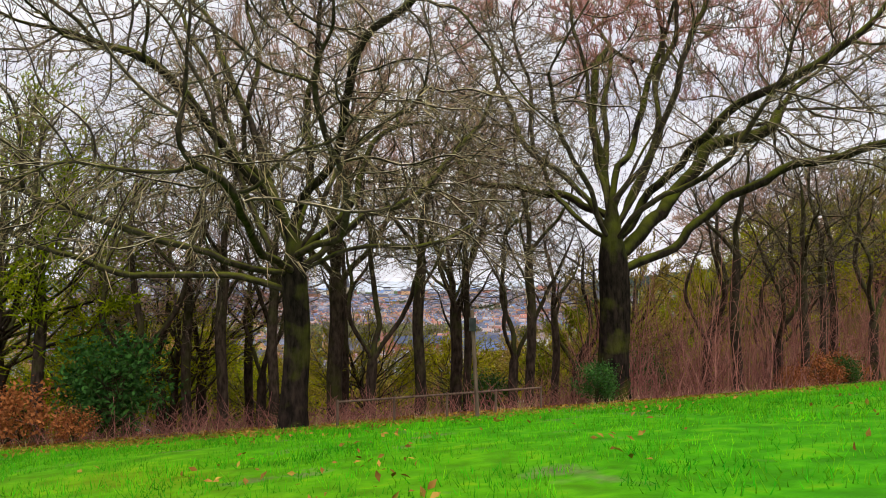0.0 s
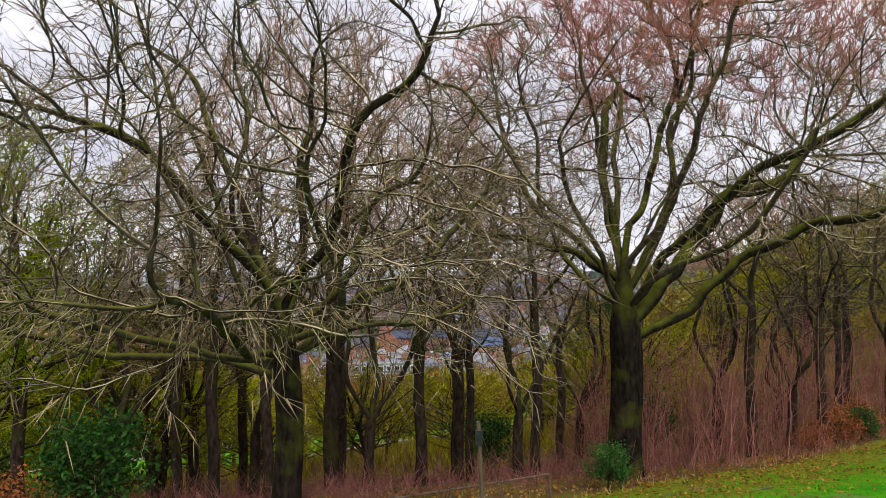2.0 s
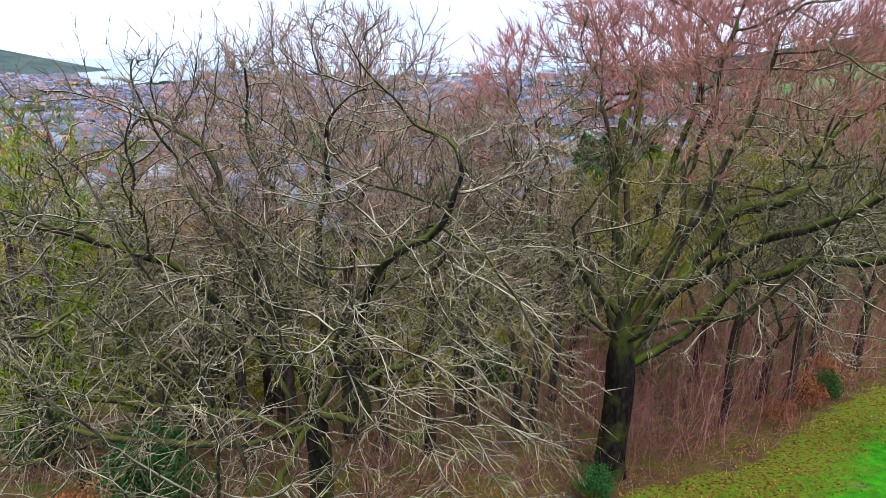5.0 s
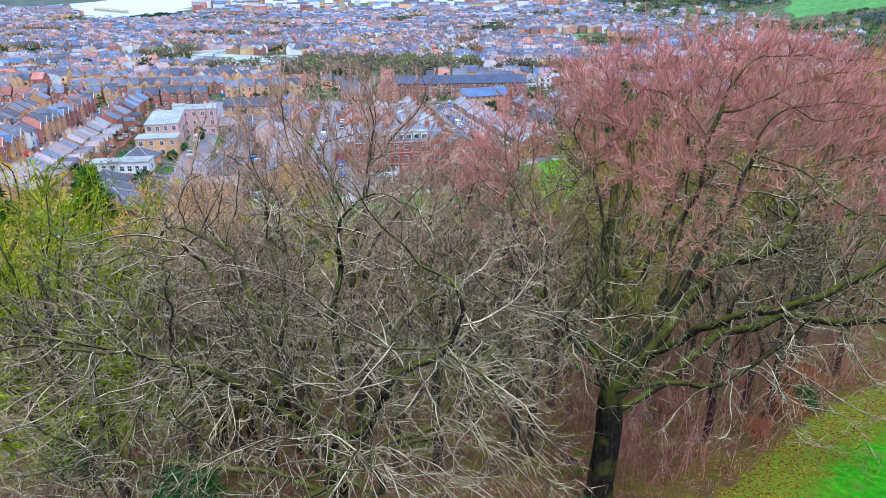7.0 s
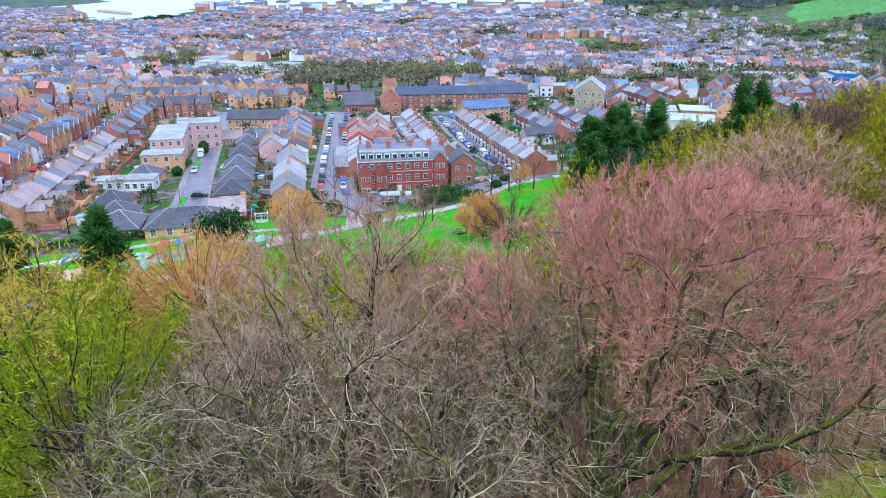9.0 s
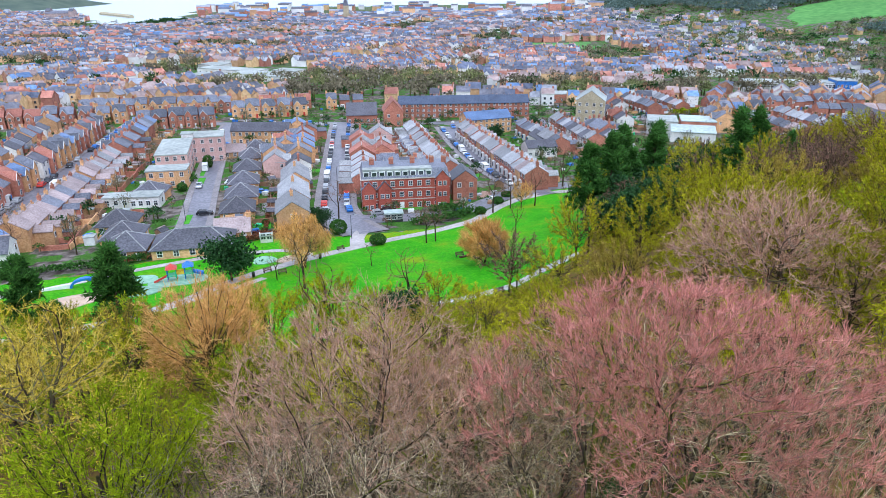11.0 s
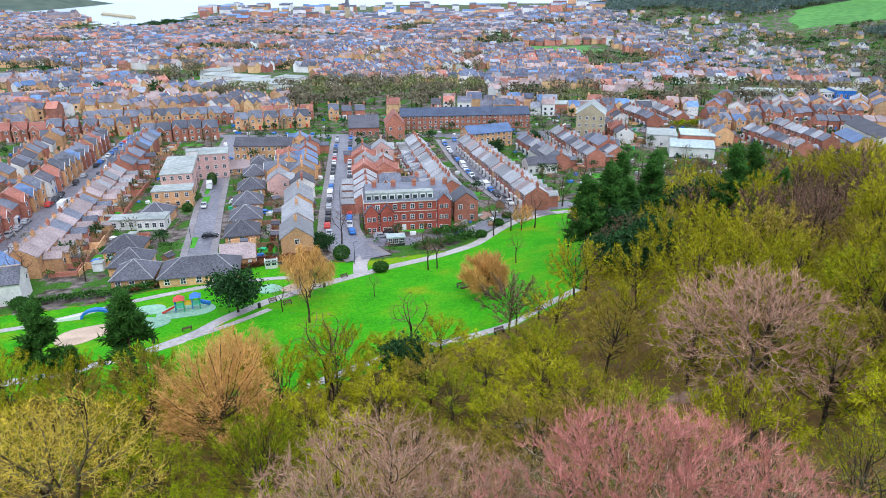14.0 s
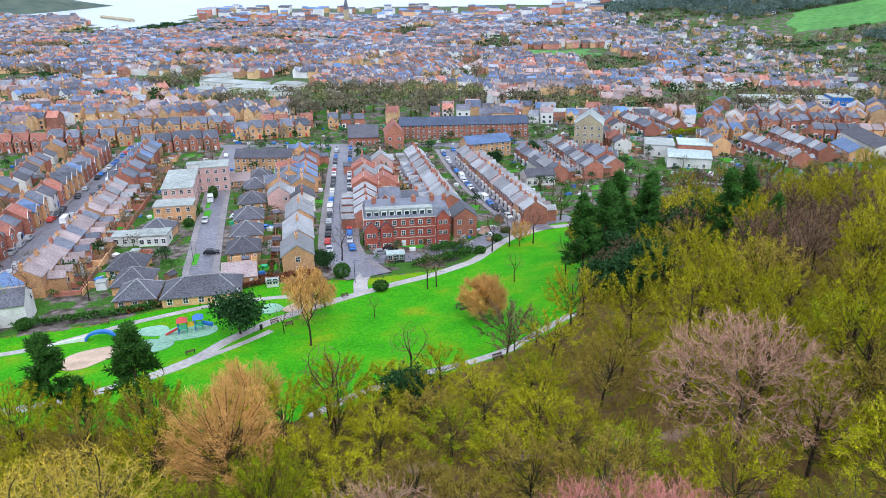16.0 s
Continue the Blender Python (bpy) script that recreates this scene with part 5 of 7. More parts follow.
def make_house(name, label, w, d, h, rh, wall_m, roof_m, front=2, hip=False, gablet=False, bay=False, ell=False, chim=1, door=None, side_windows=0, group="", storeys=2):
    ob = tagged(new(name), label, "house", group)
    x0, x1, y0, y1 = -w / 2, w / 2, -d / 2, d / 2
    s = Soup()
    if hip:
        s.box(x0, x1, y0, y1, -1.5, h)
    else:
        gable_walls(s, x0, x1, y0, y1, h, rh)
    put("wall", s.mesh("wall", wall_m), ob)
    s = Soup()
    (hip_roof if hip else gable_roof)(s, x0, x1, y0, y1, h, rh, ridge=True)
    put("roof", s.mesh("roof", [roof_m, RIDGE if not hip else SLATE_L]), ob)
    if gablet:
        gx = -w * 0.22
        s = Soup()
        gable_walls(s, gx - w * 0.24, gx + w * 0.24, y0 - 0.9, 0.0, h, rh * 0.72, along_x=False)
        # white bargeboards along the verge
        for sgn in (-1, 1):
            s.tube((gx + sgn * (w * 0.24 + 0.3), y0 - 1.08, h - 0.22), (gx, y0 - 1.08, h + rh * 0.72 + 0.02), 0.09, 0.09, 4, 1)
        g = put("front_gable", s.mesh("front_gable", [wall_m, FRAME]), ob)
        s = Soup()
        gable_roof(s, gx - w * 0.24, gx + w * 0.24, y0 - 0.9, 0.0, h, rh * 0.72, along_x=False)
        put("gable_roof", s.mesh("gable_roof", roof_m), g)
    if ell:
        ew = w * 0.5
        s = Soup()
        gable_walls(s, x0 + 0.1, x0 + ew, y1 - 0.2, y1 + 4.2, h * 0.72, 1.1, along_x=False)
        e = put("rear_wing", s.mesh("rear_wing", wall_m), ob)
        s = Soup()
        gable_roof(s, x0 + 0.1, x0 + ew, y1 - 0.2, y1 + 4.2, h * 0.72, 1.1, 0.2, along_x=False)
        put("wing_roof", s.mesh("wing_roof", roof_m), e)
        window_on(ob, x0 + ew / 2, y1 + 4.2, h * 0.38, 180, 0.8)
    for st in range(storeys):
        zz = 0.9 + st * 2.75
        if zz + 1.5 > h:
            break
        for k in range(front):
            xx = x0 + w * (k + 0.5) / front
            if st == 0 and k == front - 1 and door is not None:
                continue
            yy = y0 - (0.9 if gablet and abs(xx + w * 0.22) < w * 0.24 else 0)
            window_on(ob, xx, yy, zz, 0, 1.0)
    for k in range(side_windows):
        window_on(ob, x1, -d / 4 + k * d / 2, 0.9 + (2.75 if storeys > 1 else 0), 90, 0.8)
        window_on(ob, x0, -d / 4 + k * d / 2, 0.9 + (2.75 if storeys > 1 else 0), 270, 0.8)
    if bay:
        bx = x0 + w / front / 2
        s = Soup()
        s.add([(bx - 1.1, y0, -1), (bx - 0.7, y0 - 0.8, -1), (bx + 0.7, y0 - 0.8, -1), (bx + 1.1, y0, -1), (bx - 1.1, y0, 2.7), (bx - 0.7, y0 - 0.8, 2.7), (bx + 0.7, y0 - 0.8, 2.7), (bx + 1.1, y0, 2.7)],
              [(0, 1, 5, 4), (1, 2, 6, 5), (2, 3, 7, 6), (4, 5, 6, 7)])
        b = put("bay", s.mesh("bay", FRAME), ob)
        s = Soup()
        s.box(bx - 0.6, bx - 0.05, y0 - 0.86, y0 - 0.79, 0.9, 2.3)
        s.box(bx + 0.05, bx + 0.6, y0 - 0.86, y0 - 0.79, 0.9, 2.3)
        put("pane", s.mesh("pane", GLASS), b)
    if door is not None:
        put("door", DOOR[door.name], ob, pose(x1 - w / front / 2, y0, 0))
    for k in range(chim):
        chimney_on(ob, (x1 - 0.35) if k == 0 else (x0 + 0.4), 0, h + rh, wall_m if wall_m is not RENDER_W else BRICK)
    return ob


T = {
    "slate": make_house("terraced_house", "brick terraced house with dark slate roof", 5.2, 7.6, 5.1, 2.2, BRICK, SLATE, bay=True, ell=True, door=BLUE),
    "pale": make_house("terraced_house", "brick terraced house with pale grey slate roof", 5.0, 7.6, 5.2, 2.3, BRICK, SLATE_L, bay=True, ell=True, door=RED),
    "brown": make_house("terraced_house", "buff brick terraced house with brown tiled roof", 5.2, 7.6, 5.1, 2.2, BRICK_TAN, TILE_B, bay=True, ell=True, door=WHITE),
    "gable": make_house("town_house", "red brick house with bay and front gable", 6.4, 8.5, 6.0, 2.8, BRICK, SLATE, gablet=True, bay=True, door=WHITE, chim=2, side_windows=1),
    "tan": make_house("town_house", "buff brick house with front gable and slates", 6.4, 8.5, 6.0, 2.8, BRICK_TAN, SLATE, gablet=True, bay=True, door=RED, chim=2, side_windows=1),
    "blue": make_house("town_house", "buff brick house under bright blue slates", 6.6, 8.5, 5.8, 2.6, BRICK_TAN, SLATE_B, gablet=True, bay=True, door=BLUE, chim=1, side_windows=1),
    "red": make_house("town_house", "brick house under a red clay tile roof", 6.8, 8.5, 5.6, 2.8, BRICK, TILE, gablet=True, bay=True, door=WHITE, chim=1, side_windows=1),
    "white": make_house("town_house", "white rendered house with dark tiled roof", 7.0, 8.0, 5.2, 2.4, RENDER_W, TILE_D, door=BLUE, chim=1, side_windows=1),
    "pink": make_house("town_house", "pink rendered house with pale slate roof", 6.8, 8.0, 5.6, 2.8, RENDER_P, SLATE_L, gablet=True, chim=1, side_windows=1),
    "bung": make_house("bungalow", "low brick bungalow with dark hipped roof", 8.8, 8.6, 2.7, 3.1, BRICK_TAN, TILE_D, hip=True, chim=0, door=WHITE, storeys=1, front=3, side_windows=1),
    "bungw": make_house("bungalow", "wide bungalow with dark hipped roof behind a hedge", 17, 9.4, 2.6, 3.0, BRICK_TAN, TILE_D, hip=True, chim=0, door=WHITE, storeys=1, front=5, side_windows=1),
    "bungp": make_house("bungalow", "small bungalow with grey-brown gabled roof", 8.4, 9.0, 2.6, 2.1, BRICK_TAN, TILE_B, chim=1, door=WHITE, storeys=1, front=3, side_windows=1),
}
placed, SPOTS, HOMES = set(), [], []


def put_house(kind, x, y, turn, sx=1.0, sz=1.0, lift=0.0):
    q = T[kind]
    SPOTS.append((x, y))
    HOMES.append((x, y, turn, kind))
    m = pose(x, y, hz(x, y) + lift, 0, 0, turn) @ Matrix.Diagonal((sx, 1, sz, 1))
    if kind in placed:
        return copy_thing(q, m @ Matrix.Diagonal((1 / q.scale[0], 1 / q.scale[1], 1 / q.scale[2], 1)))
    placed.add(kind)
    q.matrix_basis = m
    return q


rt = random.Random(12)


def row(kinds, p0, p1, step, face=1, jitter=0.0, skip=0.0, sz=(0.95, 1.08)):
    """Houses side by side from p0 to p1; face 1 looks to the right of that way, -1 to the left."""
    dx, dy = p1[0] - p0[0], p1[1] - p0[1]
    length = math.hypot(dx, dy)
    turn = math.degrees(math.atan2(dy, dx)) + (0 if face > 0 else 180)
    n = max(1, int(length / step))
    for k in range(n):
        if rt.random() < skip:
            continue
        t = (k + 0.5) / n
        put_house(rt.choice(kinds), p0[0] + dx * t + rt.uniform(-jitter, jitter), p0[1] + dy * t + rt.uniform(-jitter, jitter), turn + rt.uniform(-1, 1) * (jitter > 0), rt.uniform(0.97, 1.04) if jitter == 0 else rt.uniform(0.9, 1.12), rt.uniform(*sz))


# street A: long terrace on one side, gabled houses on the other, more rows behind
row(["brown", "brown", "brown", "slate"], (-99, 140), (-111, 192), 5.2, -1)
row(["brown", "brown", "pale"], (-111.5, 194), (-119.5, 230), 5.2, -1)
row(["slate", "blue", "gable"], (-121.5, 238), (-136, 300), 6.5, -1)
row(["gable", "tan", "gable", "slate", "red", "blue", "tan"], (-124, 152), (-136, 207), 6.6, 1)
row(["tan", "gable", "blue", "red", "white", "gable", "tan"], (-138, 213), (-160, 300), 6.8, 1)
row(["blue", "tan", "tan", "slate", "pale"], (-146, 175), (-158, 228), 6.8, -1, 0.5, 0.12)
row(["gable", "tan", "slate", "white"], (-161, 236), (-180, 300), 6.8, -1, 0.5, 0.15)
put_house("blue", -101, 133.5, 260)
put_house("white", -95, 128.5, 200)
# between the terrace and street B
for x, y, t in ((-71.5, 138, 10), (-76.3, 146.5, 100), (-83, 158, 8)):
    put_house("bung", x, y, t)
put_house("bung", -87.5, 187.5, 5)
put_house("bungw", -57.6, 140.5, 13)
# bungalows along street B
for k, (x, y) in enumerate(((-52.4, 152), (-57.0, 171), (-60.0, 185), (-63.8, 200.5), (-68, 219.5), (-72.4, 240), (-75, 256), (-82, 252))):
    put_house(("bungp", "bung", "bung", "bung", "bung", "bung", "bung", "bungp")[k], x, y, 14)
# west side of street C
for x, y, kind, t in ((-50, 217, "white", 283), (-58, 219, "pink", 100), (-53, 232, "tan", 283), (-61.5, 233, "tan", 283), (-54, 243, "blue", 283), (-60.5, 245, "tan", 283), (-56, 254, "blue", 283), (-63, 257, "red", 283), (-58.5, 266, "gable", 283), (-60.5, 285, "slate", 283), (-66, 291, "blue", 283)):
    put_house(kind, x, y, t, 1.15)
# east side of street C, behind the big brick terrace
for x, y, kind, t in ((-25.6, 197, "pale", 98), (-26.8, 205, "pale", 98), (-28, 214, "pale", 98), (-29.3, 223, "pale", 98), (-20, 213, "gable", 8), (-13.5, 214, "slate", 8), (-31, 234, "red", 98), (-24, 236, "red", 98), (-32, 247, "pink", 98), (-26, 252, "pale", 98), (-34.5, 259, "red", 98), (-28.5, 274, "pink", 98), (-36, 272, "slate", 98)):
    put_house(kind, x, y, t, 1.1)
# terraces either side of street D and the rows beyond
row(["pale"], (0.5, 207), (-16, 292), 5.0, 1)
row(["slate"], (-6.2, 218), (-16, 268), 5.2, -1, 0, 0.1, (0.62, 0.72))
row(["pale", "pale", "brown"], (27, 198), (7.5, 292), 5.0, -1)
row(["pale", "slate"], (43.5, 254), (34, 298), 5.2, -1)
row(["pale", "pale", "slate", "white"], (58.5, 260), (51.5, 314), 5.2, -1)
row(["pale", "slate", "gable"], (68, 264), (63, 298), 5.2, 1)
row(["slate", "gable", "red", "white"], (82, 308), (80, 345), 6.5, -1, 0.5)
# rows to the east below the wood
row(["slate", "brown", "pale"], (151, 279), (146, 322), 5.4, -1)
row(["slate", "slate", "pale"], (168, 290), (167, 338), 5.4, -1)
row(["slate", "tan", "gable"], (126, 303), (128.5, 330), 6.0, -1)
row(["slate", "brown"], (190, 349), (238, 346), 5.4, 1)
row(["slate", "brown", "pale"], (124.5, 356), (120.5, 402), 5.4, -1)
row(["pale", "slate"], (108, 350), (103, 391), 5.4, -1)
row(["slate", "gable", "white"], (92, 358), (84, 400), 6.5, -1, 0.8, 0.1)
row(["slate", "brown", "gable"], (140, 366), (235, 385), 6.2, 1, 0.6, 0.05)
row(["tan", "blue"], (136, 344), (162, 350), 8, 1, 0.6)
# streets behind
row(["gable", "tan", "slate", "gable"], (-146, 312), (-112, 322), 7, 1, 0.4)
row(["gable", "tan", "gable", "red"], (-215, 312), (-152, 334), 7, 1, 0.5, 0.05)
row(["tan", "tan", "gable"], (-200, 348), (-118, 368), 7, 1, 0.5, 0.05)
row(["slate", "tan", "blue"], (-112, 345), (-75, 356), 7, 1, 0.5)
row(["tan", "red", "slate"], (-105, 372), (-40, 384), 7, 1, 0.5, 0.1)


def big_block(name, label, x, y, turn, w, d, h, wall_m, storeys, bays, roof="flat", roof_m=None, rh=2.5, category="building", win=1.0):
    """A larger building with rows of windows on its front and sides."""
    ob = tagged(new(name), label, category)
    ob.matrix_basis = pose(x, y, hz(x, y), 0, 0, turn)
    for _k in np.arange(-w / 2 + 3, w / 2, 6):
        SPOTS.append((x + _k * math.cos(radians(turn)), y + _k * math.sin(radians(turn))))
    x0, x1, y0, y1 = -w / 2, w / 2, -d / 2, d / 2
    s = Soup()
    if roof == "gable":
        gable_walls(s, x0, x1, y0, y1, h, rh, -2)
    elif roof == "front":
        gable_walls(s, x0, x1, y0, y1, h, rh, -2, False)
    else:
        s.box(x0, x1, y0, y1, -2, h)
    put("wall", s.mesh("wall", wall_m), ob)
    s = Soup()
    if roof == "flat":
        s.box(x0 - 0.2, x1 + 0.2, y0 - 0.2, y1 + 0.2, h, h + 0.35)
    elif roof == "hip":
        hip_roof(s, x0, x1, y0, y1, h, rh)
    else:
        gable_roof(s, x0, x1, y0, y1, h, rh, 0.4, 0.2, along_x=roof == "gable")
    put("roof", s.mesh("roof", roof_m or FLATROOF), ob)
    for st in range(storeys):
        for k in range(bays):
            window_on(ob, x0 + w * (k + 0.5) / bays, y0, 0.9 + st * (h / storeys), 0, win)
        side = max(1, int(d / 4.5))
        for k in range(side):
            window_on(ob, x0, y0 + d * (k + 0.5) / side, 0.9 + st * (h / storeys), 270, win)
            window_on(ob, x1, y0 + d * (k + 0.5) / side, 0.9 + st * (h / storeys), 90, win)
    return ob


# the tall red brick terrace with a mansard that faces the park
hotel = tagged(new("apartment_building"), "long red brick Victorian block with a dormered mansard roof", "building")
hotel.matrix_basis = pose(-12.8, 184.0, hz(-12.8, 182) - 0.4, 0, 0, 9)
hw, hd, hh = 24.5, 12.0, 9.4
s = Soup()
s.box(-hw / 2, hw / 2, -hd / 2, hd / 2, -2, hh)
s.box(-hw / 2 - 0.12, hw / 2 + 0.12, -hd / 2 - 0.12, hd / 2 + 0.12, 3.2, 3.4, 1)
s.box(-hw / 2 - 0.12, hw / 2 + 0.12, -hd / 2 - 0.12, hd / 2 + 0.12, 6.3, 6.5, 1)
s.box(-hw / 2 - 0.25, hw / 2 + 0.25, -hd / 2 - 0.25, hd / 2 + 0.25, hh - 0.25, hh, 1)
put("wall", s.mesh("wall", [BRICK_RED, BANDS]), hotel)
s = Soup()
a = [(-hw / 2, -hd / 2, hh), (hw / 2, -hd / 2, hh), (hw / 2, hd / 2, hh), (-hw / 2, hd / 2, hh), (-hw / 2 + 0.6, -hd / 2 + 1.3, hh + 2.3), (hw / 2 - 0.6, -hd / 2 + 1.3, hh + 2.3), (hw / 2 - 0.6, hd / 2 - 1.3, hh + 2.3), (-hw / 2 + 0.6, hd / 2 - 1.3, hh + 2.3)]
s.add(a, [(0, 1, 5, 4), (1, 2, 6, 5), (2, 3, 7, 6), (3, 0, 4, 7), (4, 5, 6, 7)])
put("roof", s.mesh("roof", SLATE), hotel)
s = Soup()
s.box(-hw / 2 + 0.4, hw / 2 - 5, -hd / 2 + 0.5, -hd / 2 + 3.2, hh + 1.85, hh + 2.5)
put("flat_roof", s.mesh("flat_roof", FLATROOF), hotel)
for k in range(9):
    xx = -hw / 2 + 1.4 + k * 2.15
    s = Soup()
    s.box(xx - 0.8, xx + 0.8, -hd / 2 + 0.35, -hd / 2 + 2, hh + 0.5, hh + 1.95)
    dm = put("dormer", s.mesh("dormer", FRAME), hotel)
    s = Soup()
    s.box(xx - 0.6, xx + 0.6, -hd / 2 + 0.28, -hd / 2 + 0.36, hh + 0.7, hh + 1.7)
    put("pane", s.mesh("pane", GLASS), dm)
for st in range(3):
    for k in range(10):
        if st == 0 and k == 4:
            continue
        window_on(hotel, -hw / 2 + hw * (k + 0.5) / 10, -hd / 2, 0.9 + st * 3.1, 0, 1.0)
    for k in range(3):
        window_on(hotel, -hw / 2, -hd / 2 + hd * (k + 0.5) / 3, 0.9 + st * 3.1, 270, 1.0)
        window_on(hotel, hw / 2, -hd / 2 + hd * (k + 0.5) / 3, 0.9 + st * 3.1, 90, 1.0)
for gx0 in (-hw / 2 + 1.9, -hw / 2 + 6.3, hw / 2 - 2.2):
    s = Soup()
    gable_walls(s, gx0 - 1.8, gx0 + 1.8, -hd / 2 - 0.9, -hd / 2 + 2.5, hh if gx0 > 0 else hh - 2.6, 2.0, -2, False)
    g = put("gable_bay", s.mesh("gable_bay", BRICK_RED), hotel)
    s = Soup()
    gable_roof(s, gx0 - 1.8, gx0 + 1.8, -hd / 2 - 0.9, -hd / 2 + 2.5, hh if gx0 > 0 else hh - 2.6, 2.0, 0.3, 0.15, along_x=False)
    put("gable_roof", s.mesh("gable_roof", SLATE), g)
    for st in range(3 if gx0 > 0 else 2):
        window_on(hotel, gx0 - 0.7, -hd / 2 - 0.9, 0.9 + st * 3.1, 0, 0.85)
        window_on(hotel, gx0 + 0.7, -hd / 2 - 0.9, 0.9 + st * 3.1, 0, 0.85)
put("door", DOOR[WHITE.name], hotel, pose(-hw / 2 + hw * 0.45, -hd / 2, 0) @ Matrix.Diagonal((1.4, 1, 1.2, 1)))
for cx in (-9, -3.5, 2.5, 8, 11.5):
    chimney_on(hotel, cx, 1.0, hh + 2.6, BRICK, 1.3, 4)
for x, y, w in ((-40, 162, 11), (-43.2, 178, 15), (-46.8, 197, 14)):
    q = big_block("semi_detached_house", "buff brick houses with pale grey pitched roof", x, y, 103, w, 8, 5.2, BRICK_TAN, 2, 4, "gable", SLATE_L, 2.8, "house")
    chimney_on(q, 0, 0, 8.2, BRICK_TAN)
annex = big_block("town_house", "red brick house end with bay and gable", 4.2, 190.5, 8, 7, 8, 6.5, BRICK, 2, 2, "front", SLATE, 2.6, "house")

big_block("flats", "pale flat-roofed block of brick flats", -94.5, 226, 15, 10, 24, 8.4, RENDER_P, 3, 4)
big_block("flats", "pale flat-roofed wing of brick flats", -90, 246, 15, 12, 10, 9.4, RENDER_P, 3, 4)
big_block("flats", "low flat-roofed brick annex", -88.5, 204, 12, 12, 7, 5.6, BRICK_TAN, 2, 4)
big_block("roof_room", "white plant room beside the flats", -95.5, 241.5, 15, 4, 4, 10.6, RENDER_W, 1, 1)
big_block("workshop", "white single-storey building with flat roof", -86, 181.5, 8, 8, 6, 3.2, RENDER_W, 1, 4)
big_block("workshop", "white rendered garage with low roof", -94, 181, 8, 7, 5, 2.9, RENDER_W, 1, 3)
big_block("flats", "long buff brick block with dark gabled roof", -78.5, 279, 2, 24, 9, 6.0, BRICK_TAN, 2, 9, "gable", TILE_D, 2.6)
big_block("church_hall", "red brick hall with steep slate gable", -27, 326, 8, 9, 14, 7.5, BRICK, 2, 2, "front", TILE, 5.0)
big_block("church_hall", "dark-roofed red brick hall", -43, 333, 8, 15, 11, 4.5, BRICK, 1, 5, "gable", TILE_D, 5.0)
big_block("terrace_block", "long red brick terrace under dark blue slates", 8, 352, 6, 68, 10, 7.5, BRICK, 3, 24, "gable", SLATE_N, 3.2)
big_block("terrace_block", "curving brick terrace end with blue slate roof", 17, 304.5, 22, 22, 9, 7.0, BRICK_TAN, 3, 8, "gable", SLATE_B, 2.8)
big_block("workshop", "white courtyard workshop with dark roof", 35, 253, 14, 12, 7, 4.2, RENDER_W, 1, 5, "gable", TILE_D, 2.0)
big_block("workshop", "white rendered wing with dark roof", 39, 266, 105, 20, 6, 4.2, RENDER_W, 1, 5, "gable", TILE_D, 2.0)
big_block("warehouse", "tall buff stone warehouse with pale gable roof", 68, 320, -14, 13, 16, 13.5, STONE, 4, 4, "front", FLATROOF, 4.5)
big_block("supermarket", "white flat-roofed store with red corner", 99, 309, -14, 13, 15, 5.5, RENDER_W, 1, 3)
big_block("supermarket", "low shed with pale green-grey sheet roof", 105, 286, -14, 18, 15, 4.8, RENDER_W, 1, 3, "gable", SHEET, 1.6)
big_block("supermarket", "wide store building with grey roof", 115, 308, -14, 15, 14, 5.5, BRICK, 1, 4, "flat", SHEET)
big_block("school", "long low building with dark gabled roof", 203, 316, 84, 36, 14, 5.0, RENDER_W, 1, 14, "gable", TILE_D, 3.0)
big_block("school", "low wing with blue slate roof", 184, 300, 84, 20, 10, 4.5, BRICK_TAN, 1, 8, "gable", SLATE_B, 2.6)
big_block("office_building", "glazed office building with white frame", 220, 442, -6, 54, 14, 8.0, FRAME, 2, 26, win=1.5)
big_block("office_building", "small office wing with blue cladding", 252, 436, -6, 12, 14, 9.5, BLUE, 2, 5)
big_block("station_shed", "long low shed beside the railway", 92, 410, 3, 70, 12, 5.0, BRICK, 1, 16, "flat", FLATROOF)
for k, (x, y, w, d) in enumerate(((-182, 520, 26, 16), (-150, 530, 30, 18), (-165, 555, 34, 18), (-130, 512, 20, 14), (-192, 570, 26, 18), (-205, 604, 22, 18), (-128, 552, 22, 16))):
    big_block("warehouse", "pale flat-roofed warehouse in a works yard", x, y, -22, w, d, 4.2, RENDER_W, 1, 4, "flat", FLATROOF)
big_block("chapel", "large hall with bright blue slate roof", -255, 360, 18, 16, 10, 6, BRICK_TAN, 1, 5, "gable", SLATE_B, 5)
big_block("hotel_building", "large red-roofed brick villa", -232, 300, 20, 20, 14, 9, BRICK, 3, 6, "hip", TILE, 4.5)
# church with a spire on the skyline
spire = tagged(new("church"), "dark stone church with a tall spire", "church")
spire.matrix_basis = pose(-205, 1460, hz(-205, 1460))
s = Soup()
gable_walls(s, -9, 9, -22, 22, 12, 8, -2, False)
s.box(-5, 5, -32, -22, -2, 30)
put("wall", s.mesh("wall", STONE), spire)
s = Soup()
s.add([(-5, -32, 30), (5, -32, 30), (5, -22, 30), (-5, -22, 30), (0, -27, 58)], [(0, 1, 4), (1, 2, 4), (2, 3, 4), (3, 0, 4)])
gable_roof(s, -9, 9, -22, 22, 12, 8, 0.5, 0.3, along_x=False)
put("roof", s.mesh("roof", SLATE), spire)


